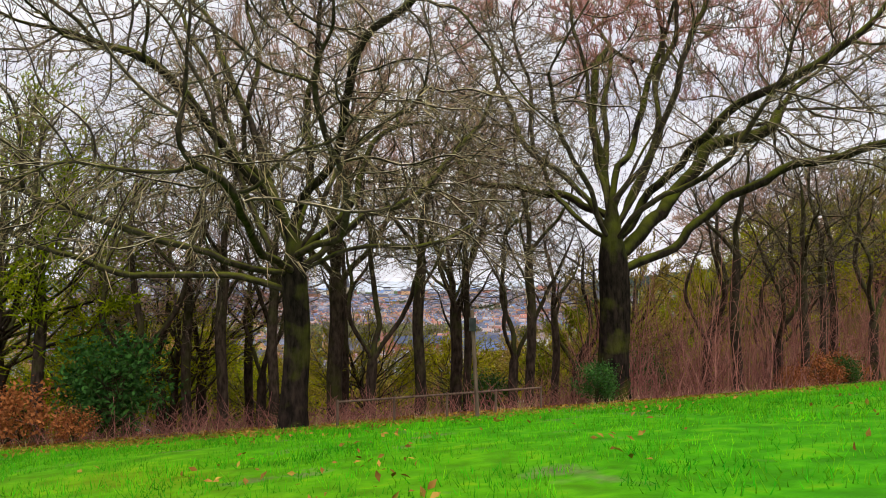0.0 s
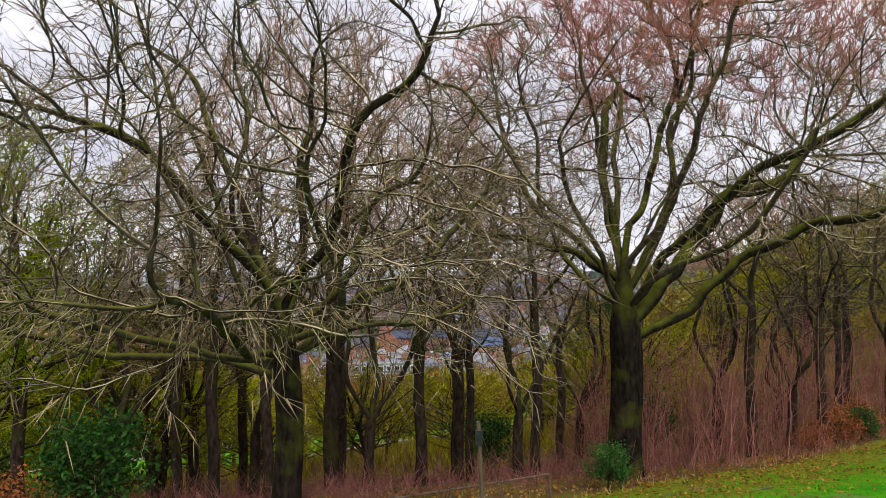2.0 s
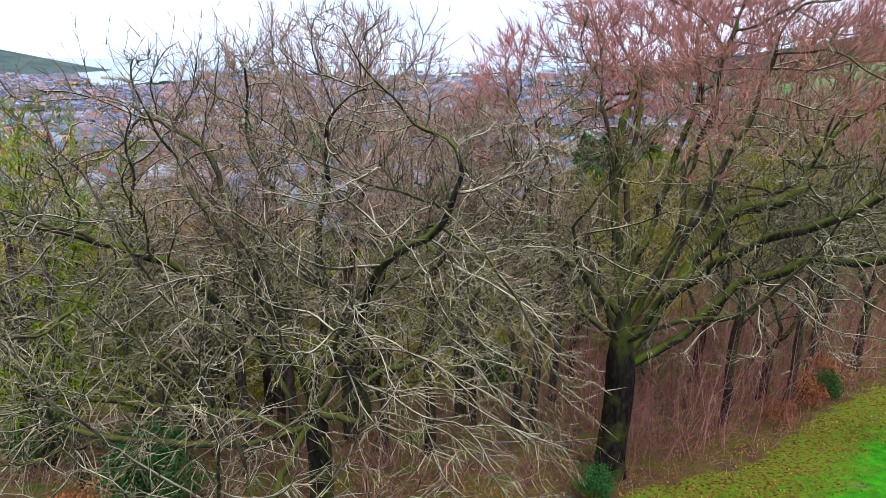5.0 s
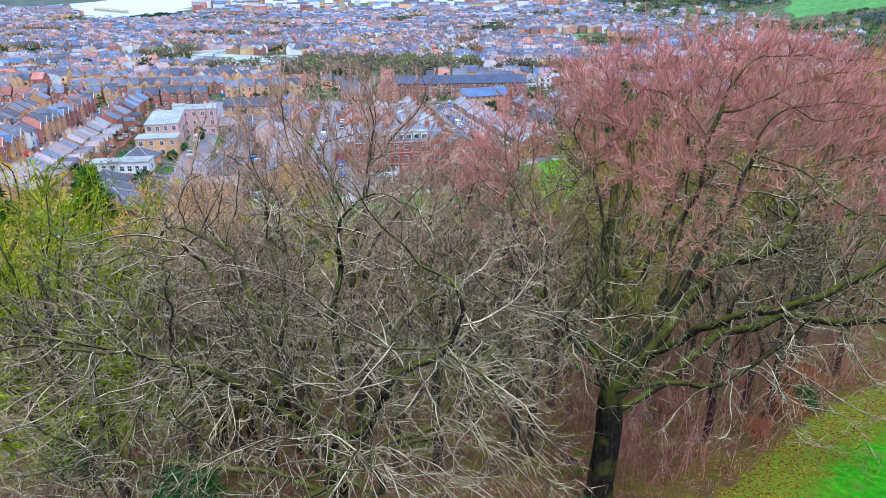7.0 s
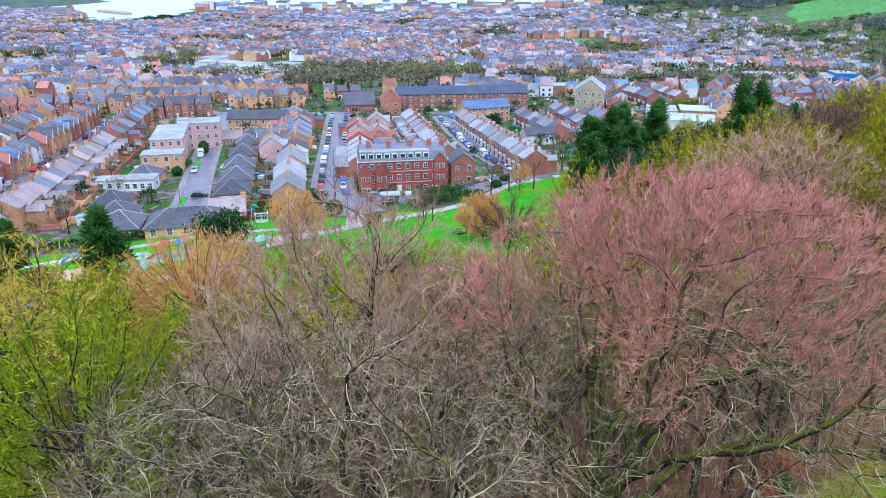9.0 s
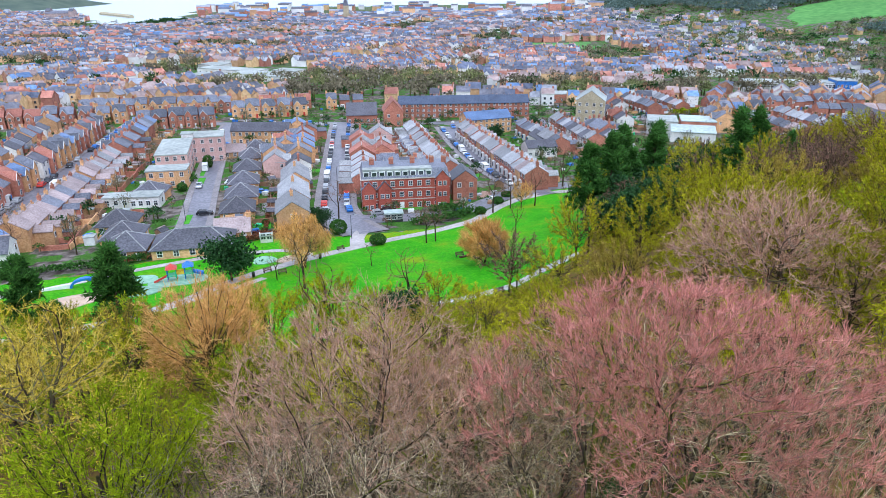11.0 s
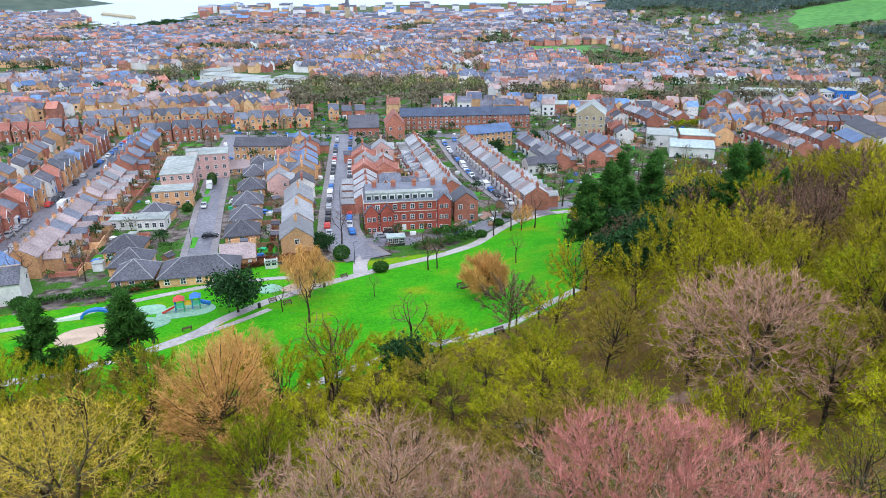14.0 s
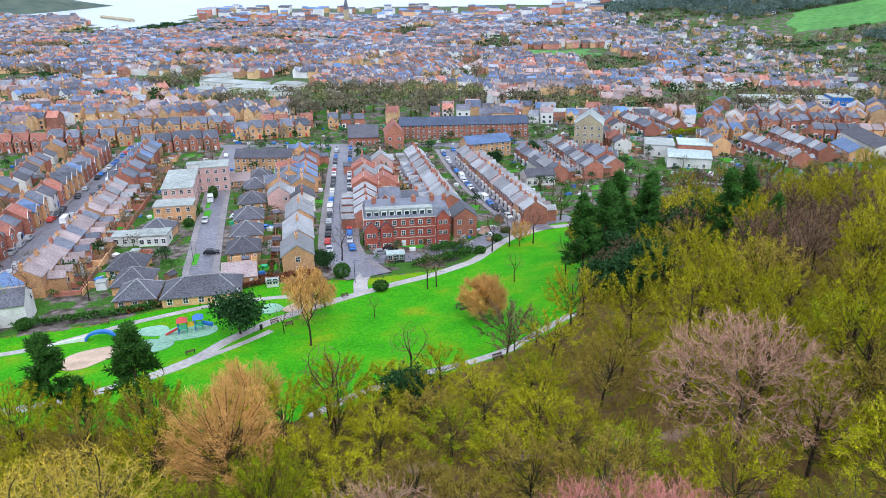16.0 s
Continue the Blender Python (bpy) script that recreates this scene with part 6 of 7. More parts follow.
# ---- the far town, woods and fields ----
STREETS = {"a": [(-100, 112), (-107, 130), (-115.5, 155), (-119.6, 168), (-122.6, 185), (-126, 204), (-131, 225), (-138, 253), (-148, 300), (-156, 336)], "b": [(-59, 151), (-64.2, 156), (-75.5, 197), (-91.8, 258), (-103.6, 312), (-106, 325)],
           "c": [(-20, 152), (-28, 166), (-31.8, 178), (-34.6, 196.7), (-40.5, 239.5), (-48.4, 298.4), (-52, 328)], "d": [(27, 192), (19.5, 214), (11.5, 243), (4.5, 280), (-1, 318)]}
rf = random.Random(77)
WALLS = [mat("far_red_brick", (0.40, 0.165, 0.115), (0.57, 0.29, 0.205), 0.5, 0.9, 0, island=0.3, hue=0.012), mat("far_buff_brick", (0.58, 0.34, 0.17), (0.76, 0.50, 0.29), 0.5, 0.9, 0, island=0.25, hue=0.012), mat("far_white_render", (0.78, 0.76, 0.74), (0.86, 0.85, 0.83), 0.5, 0.8, 0, island=0.12)]
ROOFS = [mat("far_blue_slate", (0.085, 0.10, 0.15), (0.18, 0.20, 0.28), 0.4, 0.75, 0, island=0.35), mat("far_pale_slate", (0.24, 0.25, 0.29), (0.42, 0.43, 0.48), 0.4, 0.75, 0, island=0.25), mat("far_bright_slate", (0.12, 0.20, 0.38), (0.20, 0.31, 0.52), 0.4, 0.7, 0, island=0.3),
         mat("far_red_tile", (0.33, 0.13, 0.095), (0.47, 0.22, 0.165), 0.4, 0.8, 0, island=0.3), mat("far_brown_tile", (0.26, 0.19, 0.18), (0.40, 0.31, 0.29), 0.4, 0.8, 0, island=0.3), mat("far_dark_tile", (0.09, 0.09, 0.115), (0.17, 0.17, 0.2), 0.4, 0.7, 0, island=0.3)]
FAR_MATS = WALLS + ROOFS + [GLASS, FRAME]
far = Soup()
near_keep = [(430, 890, 820, 1090), (-218, 120, 250, 392), (-215, 490, -110, 620), (190, 440, 275, 470), (50, 400, 130, 420)]


def belt(x, y):
    """Railway and tree belts where no house stands."""
    return ((x + 55) / 48) ** 2 + ((y - 428) / 36) ** 2 < 1 or (440 < y < 530 and -190 + (y - 440) * 0.9 < x < 30) or (418 + 14 * math.sin(x * 0.03) < y < 468 + 18 * math.sin(x * 0.021 + 2) and x > 20 and noise.noise((x * 0.02, y * 0.02, 3.0)) > -0.22) or (530 <= y < 640 and -235 < x - (y - 530) * -0.9 < -130)


def field_here(x, y):
    return 90 < x < 205 and 765 < y < 905


def far_house(x, y, turn, w, d, h, rh, wall, roof, windows, chim=True):
    c, sn, z = math.cos(turn), math.sin(turn), hz(x, y)

    def tr(p):
        return (x + p[0] * c - p[1] * sn, y + p[0] * sn + p[1] * c, z + p[2])

    def blk(x0, x1, y0, y1, z0, z1, slot):
        far.add([tr(p) for p in ((x0, y0, z0), (x1, y0, z0), (x1, y1, z0), (x0, y1, z0), (x0, y0, z1), (x1, y0, z1), (x1, y1, z1), (x0, y1, z1))],
                [(4, 5, 6, 7), (0, 1, 5, 4), (1, 2, 6, 5), (2, 3, 7, 6), (3, 0, 4, 7)], slot)

    a, b = w / 2, d / 2
    far.add([tr(p) for p in ((-a, -b, -2), (a, -b, -2), (a, b, -2), (-a, b, -2), (-a, -b, h), (a, -b, h), (a, b, h), (-a, b, h), (-a, 0, h + rh), (a, 0, h + rh))],
            [(0, 1, 5, 4), (2, 3, 7, 6), (1, 2, 6, 9, 5), (3, 0, 4, 8, 7)], wall)
    o = 0.35
    far.add([tr(p) for p in ((-a - 0.2, -b - o, h - 0.3), (a + 0.2, -b - o, h - 0.3), (a + 0.2, 0, h + rh + 0.1), (-a - 0.2, 0, h + rh + 0.1), (-a - 0.2, b + o, h - 0.3), (a + 0.2, b + o, h - 0.3))],
            [(0, 1, 2, 3), (3, 2, 5, 4)], roof)
    if chim:
        blk(a - 0.9, a, -0.4, 0.4, h + rh - 0.6, h + rh + 1.2, 0 if wall == 2 else wall)
    if rf.random() < 0.5 and y < 900:
        g = w * 0.28
        gx0 = -w * 0.2
        far.add([tr(p) for p in ((gx0 - g, -b - 0.8, -2), (gx0 + g, -b - 0.8, -2), (gx0 + g, -b - 0.8, h), (gx0, -b - 0.8, h + rh * 0.75), (gx0 - g, -b - 0.8, h), (gx0, 0, h + rh * 0.75), (gx0 + g, -b, h), (gx0 - g, -b, h))],
                [(0, 1, 2, 3, 4)], wall)
        far.add([tr(p) for p in ((gx0 - g, -b - 0.8, h), (gx0, -b - 0.8, h + rh * 0.78), (gx0, 0.4, h + rh * 0.78), (gx0 - g, 0.4, h), (gx0 + g, -b - 0.8, h), (gx0 + g, 0.4, h))], [(0, 1, 2, 3), (1, 4, 5, 2)], roof)
    if windows:
        for st in range(2 if h > 4 else 1):
            for k in (-1, 1):
                blk(k * a * 0.5 - 0.6, k * a * 0.5 + 0.6, -b - 0.1, -b, 0.9 + st * 2.7, 2.3 + st * 2.7, 9 if rf.random() < 0.6 else 10)


cell = 118
for cy in range(230, 1560, cell):
    for cx in range(-1500, 1300, cell):
        if abs(cx) > 0.86 * cy + 130:
            continue
        turn = rf.choice([0.25, -0.32, 1.25, 0.1, 1.0, -0.15]) + rf.uniform(-0.15, 0.15)
        gap = rf.uniform(21, 27)
        contour = cx > 60 and cy > 440
        if contour:
            turn, gap = 0.03 + 0.1 * math.sin(cx * 0.01) + rf.uniform(-0.03, 0.03), 40
        for r in range(-4, 5):
            u = -cell * 0.72
            roof_row = rf.choice([3, 3, 3, 8, 8, 4, 5, 6, 7, 7, 8])
            wall_row = rf.choice([0, 1, 1, 1, 0, 1, 2, 2])
            while u < cell * 0.72:
                w = rf.uniform(5.5, 9.5)
                x = cx + cell / 2 + u * math.cos(turn) - r * gap / 2 * math.sin(turn) + rf.uniform(-1, 1)
                y = cy + cell / 2 + u * math.sin(turn) + r * gap / 2 * math.cos(turn) + rf.uniform(-1, 1)
                u += w + rf.choice([0.1, 0.1, 0.1, 1.5, 4.0])
                if not (cx <= x < cx + cell and cy <= y < cy + cell) or rf.random() < (0.14 + 0.06 * (y > 700)) or noise.noise((x * 0.009, y * 0.009, 7.0)) > 0.2:
                    continue
                if any(a < x < c and b < y < d for a, b, c, d in near_keep) or belt(x, y) or field_here(x, y) or bool(sea_mask(x, y)) or y < np.interp(x, EDGE_X, EDGE_Y) + 25:
                    continue
                if y > 1200 and -660 - 0.3 * (y - 1180) < x < -500:
                    continue
                z = hz(x, y)
                if z > -24 + 10 * math.sin(x * 0.013) or (x > 300 and y > 600 and rf.random() < 0.45) or (x > 0.6 * y and y > 520):
                    continue
                if x > 250 and y > 560:
                    wall, roof, h = rf.choice([2, 1, 1, 2]), rf.choice([8, 8, 3, 7]), rf.uniform(4.0, 5.2)
                else:
                    wall = wall_row if rf.random() < 0.6 else rf.choice([0, 1, 1, 2])
                    roof, h = (roof_row if rf.random() < 0.6 else rf.choice([3, 3, 4, 6, 7, 8, 8])), rf.uniform(5, 7.2) * (1.15 if y > 700 else 1)
                far_house(x, y, turn + (math.pi if r % 2 and rf.random() < 0.5 else 0), w, rf.uniform(7.5, 9.5), h, rf.uniform(2.2, 3.2), wall, roof, y < 500, y < 850)
# taller white and brick buildings on the seaward skyline
for k in range(150):
    x, y = rf.uniform(-780, 420), rf.uniform(1330, 1950)
    if bool(sea_mask(x, y)) or bool(sea_mask(x - 25, y)) or hz(x, y) > -35 or (y < 1500 and x < -440):
        continue
    far_house(x, y, rf.uniform(-0.3, 0.3), rf.uniform(14, 36), rf.uniform(10, 14), rf.uniform(9, 19), rf.uniform(2.5, 4), rf.choice([0, 1, 2, 2]), rf.choice([3, 4, 5, 8]), False)
for k in range(90):
    x, y = rf.uniform(-1750, -760), rf.uniform(1250, 2300)
    if bool(sea_mask(x, y)) or bool(sea_mask(x + 25, y)) or bool(sea_mask(x, y + 120)):
        continue
    far_house(x, y, rf.uniform(-0.3, 0.3), rf.uniform(12, 30), rf.uniform(10, 14), rf.uniform(8, 15), rf.uniform(2.5, 4), rf.choice([0, 1, 2]), rf.choice([3, 4, 5, 8]), False)
far_house(-790, 1440, 0.1, 56, 18, 15, 5, 7, 8, False)
far_house(-765, 1438, 0.1, 9, 20, 19, 5, 7, 8, False)
far_house(-815, 1443, 0.1, 9, 20, 19, 5, 7, 8, False)
tagged(new("far_houses", far.mesh("far_houses", FAR_MATS)), "dense brick and slate houses of the distant town", "houses", kind="stuff")

# trees among the far houses and on the hill
BELT_BROWN = mat("dark_bare_belt_twigs", (0.13, 0.115, 0.075), (0.26, 0.225, 0.15), 0.3, 0.9, 0, island=0.4, spec=0.04)
# hill trees lightened to bluish grey-green: haze put into the leaf colour
HILL_WOOD = mat("hazed_hill_trees", (0.09, 0.135, 0.12), (0.165, 0.22, 0.19), 0.1, 0.9, 0, island=0.35, spec=0.04)
BELT_OLIVE = mat("dark_olive_belt_twigs", (0.14, 0.16, 0.065), (0.27, 0.28, 0.115), 0.3, 0.9, 0, island=0.4, spec=0.04)
rn = np.random.default_rng(99)


def far_wood(name, label, pts, tall, wide, spikes_n, material, r=0.09):
    """Rounded far trees as bunches of twigs."""
    n, r = len(pts), r * 0.85
    spikes_n = int(spikes_n * 2.0)
    p = np.repeat(pts, spikes_n, 0)
    sc = np.repeat(rn.uniform(0.7, 1.25, n), spikes_n)[:, None]
    d = rn.normal(0, 1, p.shape)
    d[:, 2] = np.abs(d[:, 2]) * 1.1 + 0.15
    d = unit(d)
    q = p + [0, 0, 1] * sc * tall * 0.42 + d * sc * np.array([wide, wide, tall * 0.33]) * rn.uniform(0.35, 0.95, (len(p), 1))
    d = unit(d * 0.5 + rn.normal(0, 0.8, d.shape))
    v, f = sprays(rn, q, d, sc[:, 0] * wide * rn.uniform(0.18, 0.38, len(p)), r * wide)
    tv, tf = spikes(pts - [0, 0, 0.5], np.tile([[0, 0, 1.0]], (n, 1)), np.full(n, tall * 0.8), np.full(n, 0.05 * tall))
    tagged(new(name, merge(name, [(v, f, 0), (tv, tf, 1)], [material, BARK_WOOD])), label, "trees", kind="stuff")


def far_points(n, x0, x1, y0, y1, keep):
    x, y = rn.uniform(x0, x1, n), rn.uniform(y0, y1, n)
    k = np.array([keep(a, b) and not bool(sea_mask(a, b)) for a, b in zip(x, y)])
    x, y = x[k], y[k]
    return np.column_stack([x, y, height(x, y)])


clear = lambda x, y: abs(x) < 0.8 * y + 60 and not (-205 < x < 250 and y < 400) and not (-215 < x < -110 and 490 < y < 620) and not field_here(x, y) and not (440 < x < 830 and 915 < y < 1085) and not (190 < x < 275 and 440 < y < 462)
far_wood("belt_trees", "bare grey-brown trees along the railway", far_points(900, -240, 420, 405, 640, lambda x, y: clear(x, y) and belt(x, y)), 13, 6.5, 50, BELT_BROWN)
far_wood("belt_trees", "bare olive trees among the railway belt", far_points(700, -240, 420, 425, 640, lambda x, y: clear(x, y) and belt(x, y)), 12, 6.0, 40, BELT_OLIVE)
far_wood("garden_trees", "dark evergreen trees between the far houses", far_points(2600, -900, 700, 395, 1300, lambda x, y: clear(x, y) and (noise.noise((x * 0.01, y * 0.01, 2.0)) > 0.22 or noise.noise((x * 0.009, y * 0.009, 7.0)) > 0.26)), 10, 6.0, 22, LEAF_DARK, 0.15)
far_wood("garden_trees", "bare brown trees between the far houses", far_points(4200, -900, 700, 395, 1300, lambda x, y: clear(x, y) and noise.noise((x * 0.009, y * 0.009, 7.0)) > 0.14), 11, 6.2, 20, BELT_BROWN, 0.14)
far_wood("garden_trees", "olive-brown trees between the hillside houses", far_points(1900, 130, 760, 480, 1200, lambda x, y: clear(x, y) and noise.noise((x * 0.012, y * 0.012, 12.0)) > -0.1), 9, 5.0, 20, BELT_OLIVE, 0.12)
far_wood("garden_trees", "dark green trees between the hillside houses", far_points(1300, 130, 760, 480, 1200, lambda x, y: clear(x, y) and noise.noise((x * 0.012, y * 0.012, 15.0)) > -0.05), 9, 5.0, 20, HEDGE, 0.14)
far_wood("garden_trees", "grey-brown trees between the seaward houses", far_points(900, -800, 130, 530, 1300, lambda x, y: clear(x, y) and noise.noise((x * 0.012, y * 0.012, 18.0)) > -0.05), 10, 5.0, 18, BELT_BROWN, 0.12)
far_wood("harbour_trees", "dark wooded slope beside the bay", far_points(420, -570, -330, 1230, 1420, lambda x, y: True), 11, 8.0, 16, LEAF_DARK, 0.16)
hill = lambda x, y: hz(x, y) > -37 + 10 * math.sin(x * 0.017 + 1) and noise.noise((x * 0.006, y * 0.006, 5.0)) > -0.3 and not (430 < x < 800 and 880 < y < 1075)
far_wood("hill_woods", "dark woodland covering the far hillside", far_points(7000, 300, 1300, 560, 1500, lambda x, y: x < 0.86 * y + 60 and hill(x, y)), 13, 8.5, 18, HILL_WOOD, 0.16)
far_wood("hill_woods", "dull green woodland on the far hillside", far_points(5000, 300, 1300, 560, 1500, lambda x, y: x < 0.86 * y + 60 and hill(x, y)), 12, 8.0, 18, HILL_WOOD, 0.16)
def roomy(x, y, gap=6.5):
    if y < np.interp(x, EDGE_X, EDGE_Y) + 6 or abs(x) > 0.72 * y + 10:
        return False
    if any((x - a) ** 2 + (y - b) ** 2 < gap * gap for a, b in SPOTS):
        return False
    for q in STREETS.values():
        for (ax, ay), (bx, by) in zip(q[:-1], q[1:]):
            t = max(0, min(1, ((x - ax) * (bx - ax) + (y - ay) * (by - ay)) / ((bx - ax) ** 2 + (by - ay) ** 2)))
            if math.hypot(x - ax - t * (bx - ax), y - ay - t * (by - ay)) < 6.6:
                return False
    return True


far_wood("garden_shrubs", "small garden bushes between nearer houses", far_points(2600, -215, 240, 140, 395, lambda x, y: roomy(x, y, 5.2)), 2.6, 1.6, 22, HEDGE, 0.14)
far_wood("garden_trees", "dark evergreens in the nearer gardens", far_points(420, -215, 240, 145, 395, lambda x, y: roomy(x, y, 6.0)), 6.0, 2.4, 50, LEAF_DARK, 0.12)
far_wood("garden_trees", "small bare trees in the nearer gardens", far_points(600, -215, 240, 145, 395, lambda x, y: roomy(x, y, 6.0)), 7.0, 2.8, 50, BELT_BROWN, 0.04)

# brick yards behind the terraces, with lean-to sheds
yards, sheds = Soup(), Soup()
ry = random.Random(31)


def local_box(soup, x, y, turn, x0, x1, y0, y1, z0, z1, slot, drop=0.0):
    c, sn, z = math.cos(turn), math.sin(turn), hz(x, y)
    pts = [(x0, y0, z0), (x1, y0, z0), (x1, y1, z0), (x0, y1, z0), (x0, y0, z1), (x1, y0, z1), (x1, y1, z1 - drop), (x0, y1, z1 - drop)]
    soup.add([(x + a * c - b * sn, y + a * sn + b * c, z + h) for a, b, h in pts], [(4, 5, 6, 7), (0, 1, 5, 4), (1, 2, 6, 5), (2, 3, 7, 6), (3, 0, 4, 7)], slot)


for hx_, hy_, turn_, kind_ in HOMES:
    tr_ = radians(turn_)
    bx, by = hx_ - 9.0 * math.sin(tr_), hy_ + 9.0 * math.cos(tr_)
    if not roomy(bx, by, 4.6):
        continue
    h_ = ry.uniform(1.3, 1.9)
    m_ = ry.choice([0, 0, 1, 2])
    local_box(yards, hx_, hy_, tr_, 2.45, 2.67, 5.2, 11.5, -1.5, h_, m_)
    local_box(yards, hx_, hy_, tr_, -2.6, 2.45, 11.28, 11.5, -1.5, h_, m_)
    if ry.random() < 0.75:
        w_ = ry.uniform(1.6, 2.6)
        u_ = ry.choice([-2.2, 0.1])
        v_ = ry.uniform(5.6, 8.6)
        t_ = ry.uniform(1.9, 2.6)
        local_box(sheds, hx_, hy_, tr_, u_, u_ + w_, v_, v_ + 2.4, -1, t_ - 0.3, ry.choice([0, 1, 1, 2]))
        local_box(sheds, hx_, hy_, tr_, u_ - 0.12, u_ + w_ + 0.12, v_ - 0.1, v_ + 2.6, t_ - 0.28, t_, ry.choice([3, 4, 5, 5]), 0.2)
tagged(new("yard_walls", yards.mesh("yard_walls", [BRICK, BRICK_TAN, FENCE])), "brick and board walls of small back yards", "walls", kind="stuff")
tagged(new("yard_sheds", sheds.mesh("yard_sheds", [BRICK, BRICK_TAN, WHITE, SLATE, TILE_B, FLATROOF])), "small lean-to sheds in the back yards", "sheds", kind="stuff")
bins = Soup()
for px_, py_, pz_ in far_points(900, -215, 240, 140, 390, lambda x, y: roomy(x, y, 5.0)):
    w_, l_, t_ = ry.uniform(0.3, 0.9), ry.uniform(0.3, 1.1), ry.uniform(0.6, 1.3)
    local_box(bins, px_, py_, ry.uniform(0, 3), -w_, w_, -l_, l_, -0.4, t_, ry.choice([0, 0, 1, 2, 2, 3, 3, 4]), 0.1)
tagged(new("garden_clutter", bins.mesh("garden_clutter", [BLUE, GREENP, WHITE, SILVER, FENCE])), "bins, covers and boxes in the gardens", "clutter", kind="stuff")
far_wood("garden_shrubs", "bare brown garden shrubs between nearer houses", far_points(900, -215, 240, 140, 395, lambda x, y: roomy(x, y, 5.5)), 3.2, 1.7, 26, TWIG_PURPLE, 0.07)

FIELD = mat("pasture_grass", (0.08, 0.24, 0.045), (0.14, 0.33, 0.07), 0.12, 0.9, 0)


def ground_z(x, y):
    """Height of the ground sheet itself, between its grid points."""
    i = np.clip(np.searchsorted(gx, x) - 1, 0, len(gx) - 2)
    j = np.clip(np.searchsorted(gy, y) - 1, 0, len(gy) - 2)
    u, v = (x - gx[i]) / (gx[i + 1] - gx[i]), (y - gy[j]) / (gy[j + 1] - gy[j])
    return (Z[j, i] * (1 - u) + Z[j, i + 1] * u) * (1 - v) + (Z[j + 1, i] * (1 - u) + Z[j + 1, i + 1] * u) * v


def sheet(name, x0, x1, y0, y1, lift, material, label, category, skew=0.0, n=40):
    """A field with a wavering edge, laid close over the ground."""
    u = np.linspace(0, 1, n)
    A, B = np.meshgrid(u, u)
    x, y = x0 + (x1 - x0) * A + skew * B + 7 * np.sin(B * 9), y0 + (y1 - y0) * B + 6 * np.sin(A * 8) + 4 * np.sin(A * 19)
    rim = (A == 0) | (A == 1) | (B == 0) | (B == 1)
    v = np.column_stack([x.ravel(), y.ravel(), (ground_z(x, y) + np.where(rim, -1.0, lift)).ravel()])
    k = np.arange(n * n).reshape(n, n)
    f = np.stack([k[:-1, :-1].ravel(), k[:-1, 1:].ravel(), k[1:, 1:].ravel(), k[1:, :-1].ravel()], 1)
    return tagged(new(name, raw(name, v, f, material, smooth=True)), label, category, kind="structure")


sheet("field", 108, 186, 815, 890, 0.6, FIELD, "green playing field among houses", "field", -10)
sheet("field", 455, 800, 930, 1075, 0.7, FIELD, "bright pasture on the far hillside", "field", 60)
sheet("field", 500, 640, 640, 720, 1.5, FIELD, "green field below the hill wood", "field", 60)
u = np.linspace(0, 1, 40)
A, B = np.meshgrid(u, u)
hx, hy = -2300 + 1220 * A, 1790 + 620 * B
hzv = SEA - 5 + 150 * np.sin(np.pi * A) ** 0.7 * np.sin(np.pi * B) ** 0.8 * (1 - 0.5 * A)
k = np.arange(1600).reshape(40, 40)
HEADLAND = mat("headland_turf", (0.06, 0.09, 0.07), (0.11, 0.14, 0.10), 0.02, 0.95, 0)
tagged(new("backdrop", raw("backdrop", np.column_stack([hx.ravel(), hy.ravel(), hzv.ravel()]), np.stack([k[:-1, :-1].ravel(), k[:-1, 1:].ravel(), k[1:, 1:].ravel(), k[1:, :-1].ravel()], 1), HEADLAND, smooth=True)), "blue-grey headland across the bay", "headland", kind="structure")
s = Soup()
s.tube((-830, 1690, SEA + 1), (-700, 1560, SEA + 1), 6, 6, 6)
tagged(new("harbour_wall", s.mesh("harbour_wall", STONE)), "low stone harbour arm in the bay", "harbour", kind="structure")


# ---- streets, cars and the park ----
strip("road", STREETS["a"], 7.2, 0.12, ROAD, "wet asphalt street between terraces", "road")
strip("road", STREETS["b"], 5.6, 0.12, ROAD, "wet asphalt street beside bungalows", "road")
strip("road", STREETS["c"], 8.6, 0.12, ROAD, "wet asphalt street lined with parked cars", "road")
strip("road", STREETS["d"], 8.0, 0.12, ROAD, "wet asphalt street curving past terraces", "road")
strip("road", [(-165, 332), (-106, 325), (-53, 328), (-4, 328), (50, 338), (120, 352)], 6.5, 0.16, ROAD, "cross street behind the terraces", "road")
strip("road", [(-33, 172), (-22, 166), (-8, 168), (8, 178), (20, 197), (40, 206)], 6.5, 0.2, ROAD, "asphalt lane in front of the brick block", "road")
strip("road", [(57, 262), (44, 342)], 6, 0.14, ROAD, "narrow street between terraces", "road")
strip("road", [(255, 520), (235, 600), (262, 690), (330, 760)], 9, 0.4, ROAD, "curving road climbing through far houses", "road")
strip("road", [(-330, 700), (-262, 480), (-215, 400)], 9, 0.4, ROAD, "straight far street between roofs", "road")
for key, side, w in (("a", 1, 7.2), ("a", -1, 7.2), ("b", 1, 5.6), ("b", -1, 5.6), ("c", 1, 8.6), ("c", -1, 8.6), ("d", 1, 8.0), ("d", -1, 8.0)):
    q = STREETS[key]
    off = []
    for k, (x, y) in enumerate(q):
        a, b = q[max(0, k - 1)], q[min(len(q) - 1, k + 1)]
        t = Vector((b[0] - a[0], b[1] - a[1])).normalized()
        off.append((x - t.y * side * (w / 2 + 0.9), y + t.x * side * (w / 2 + 0.9)))
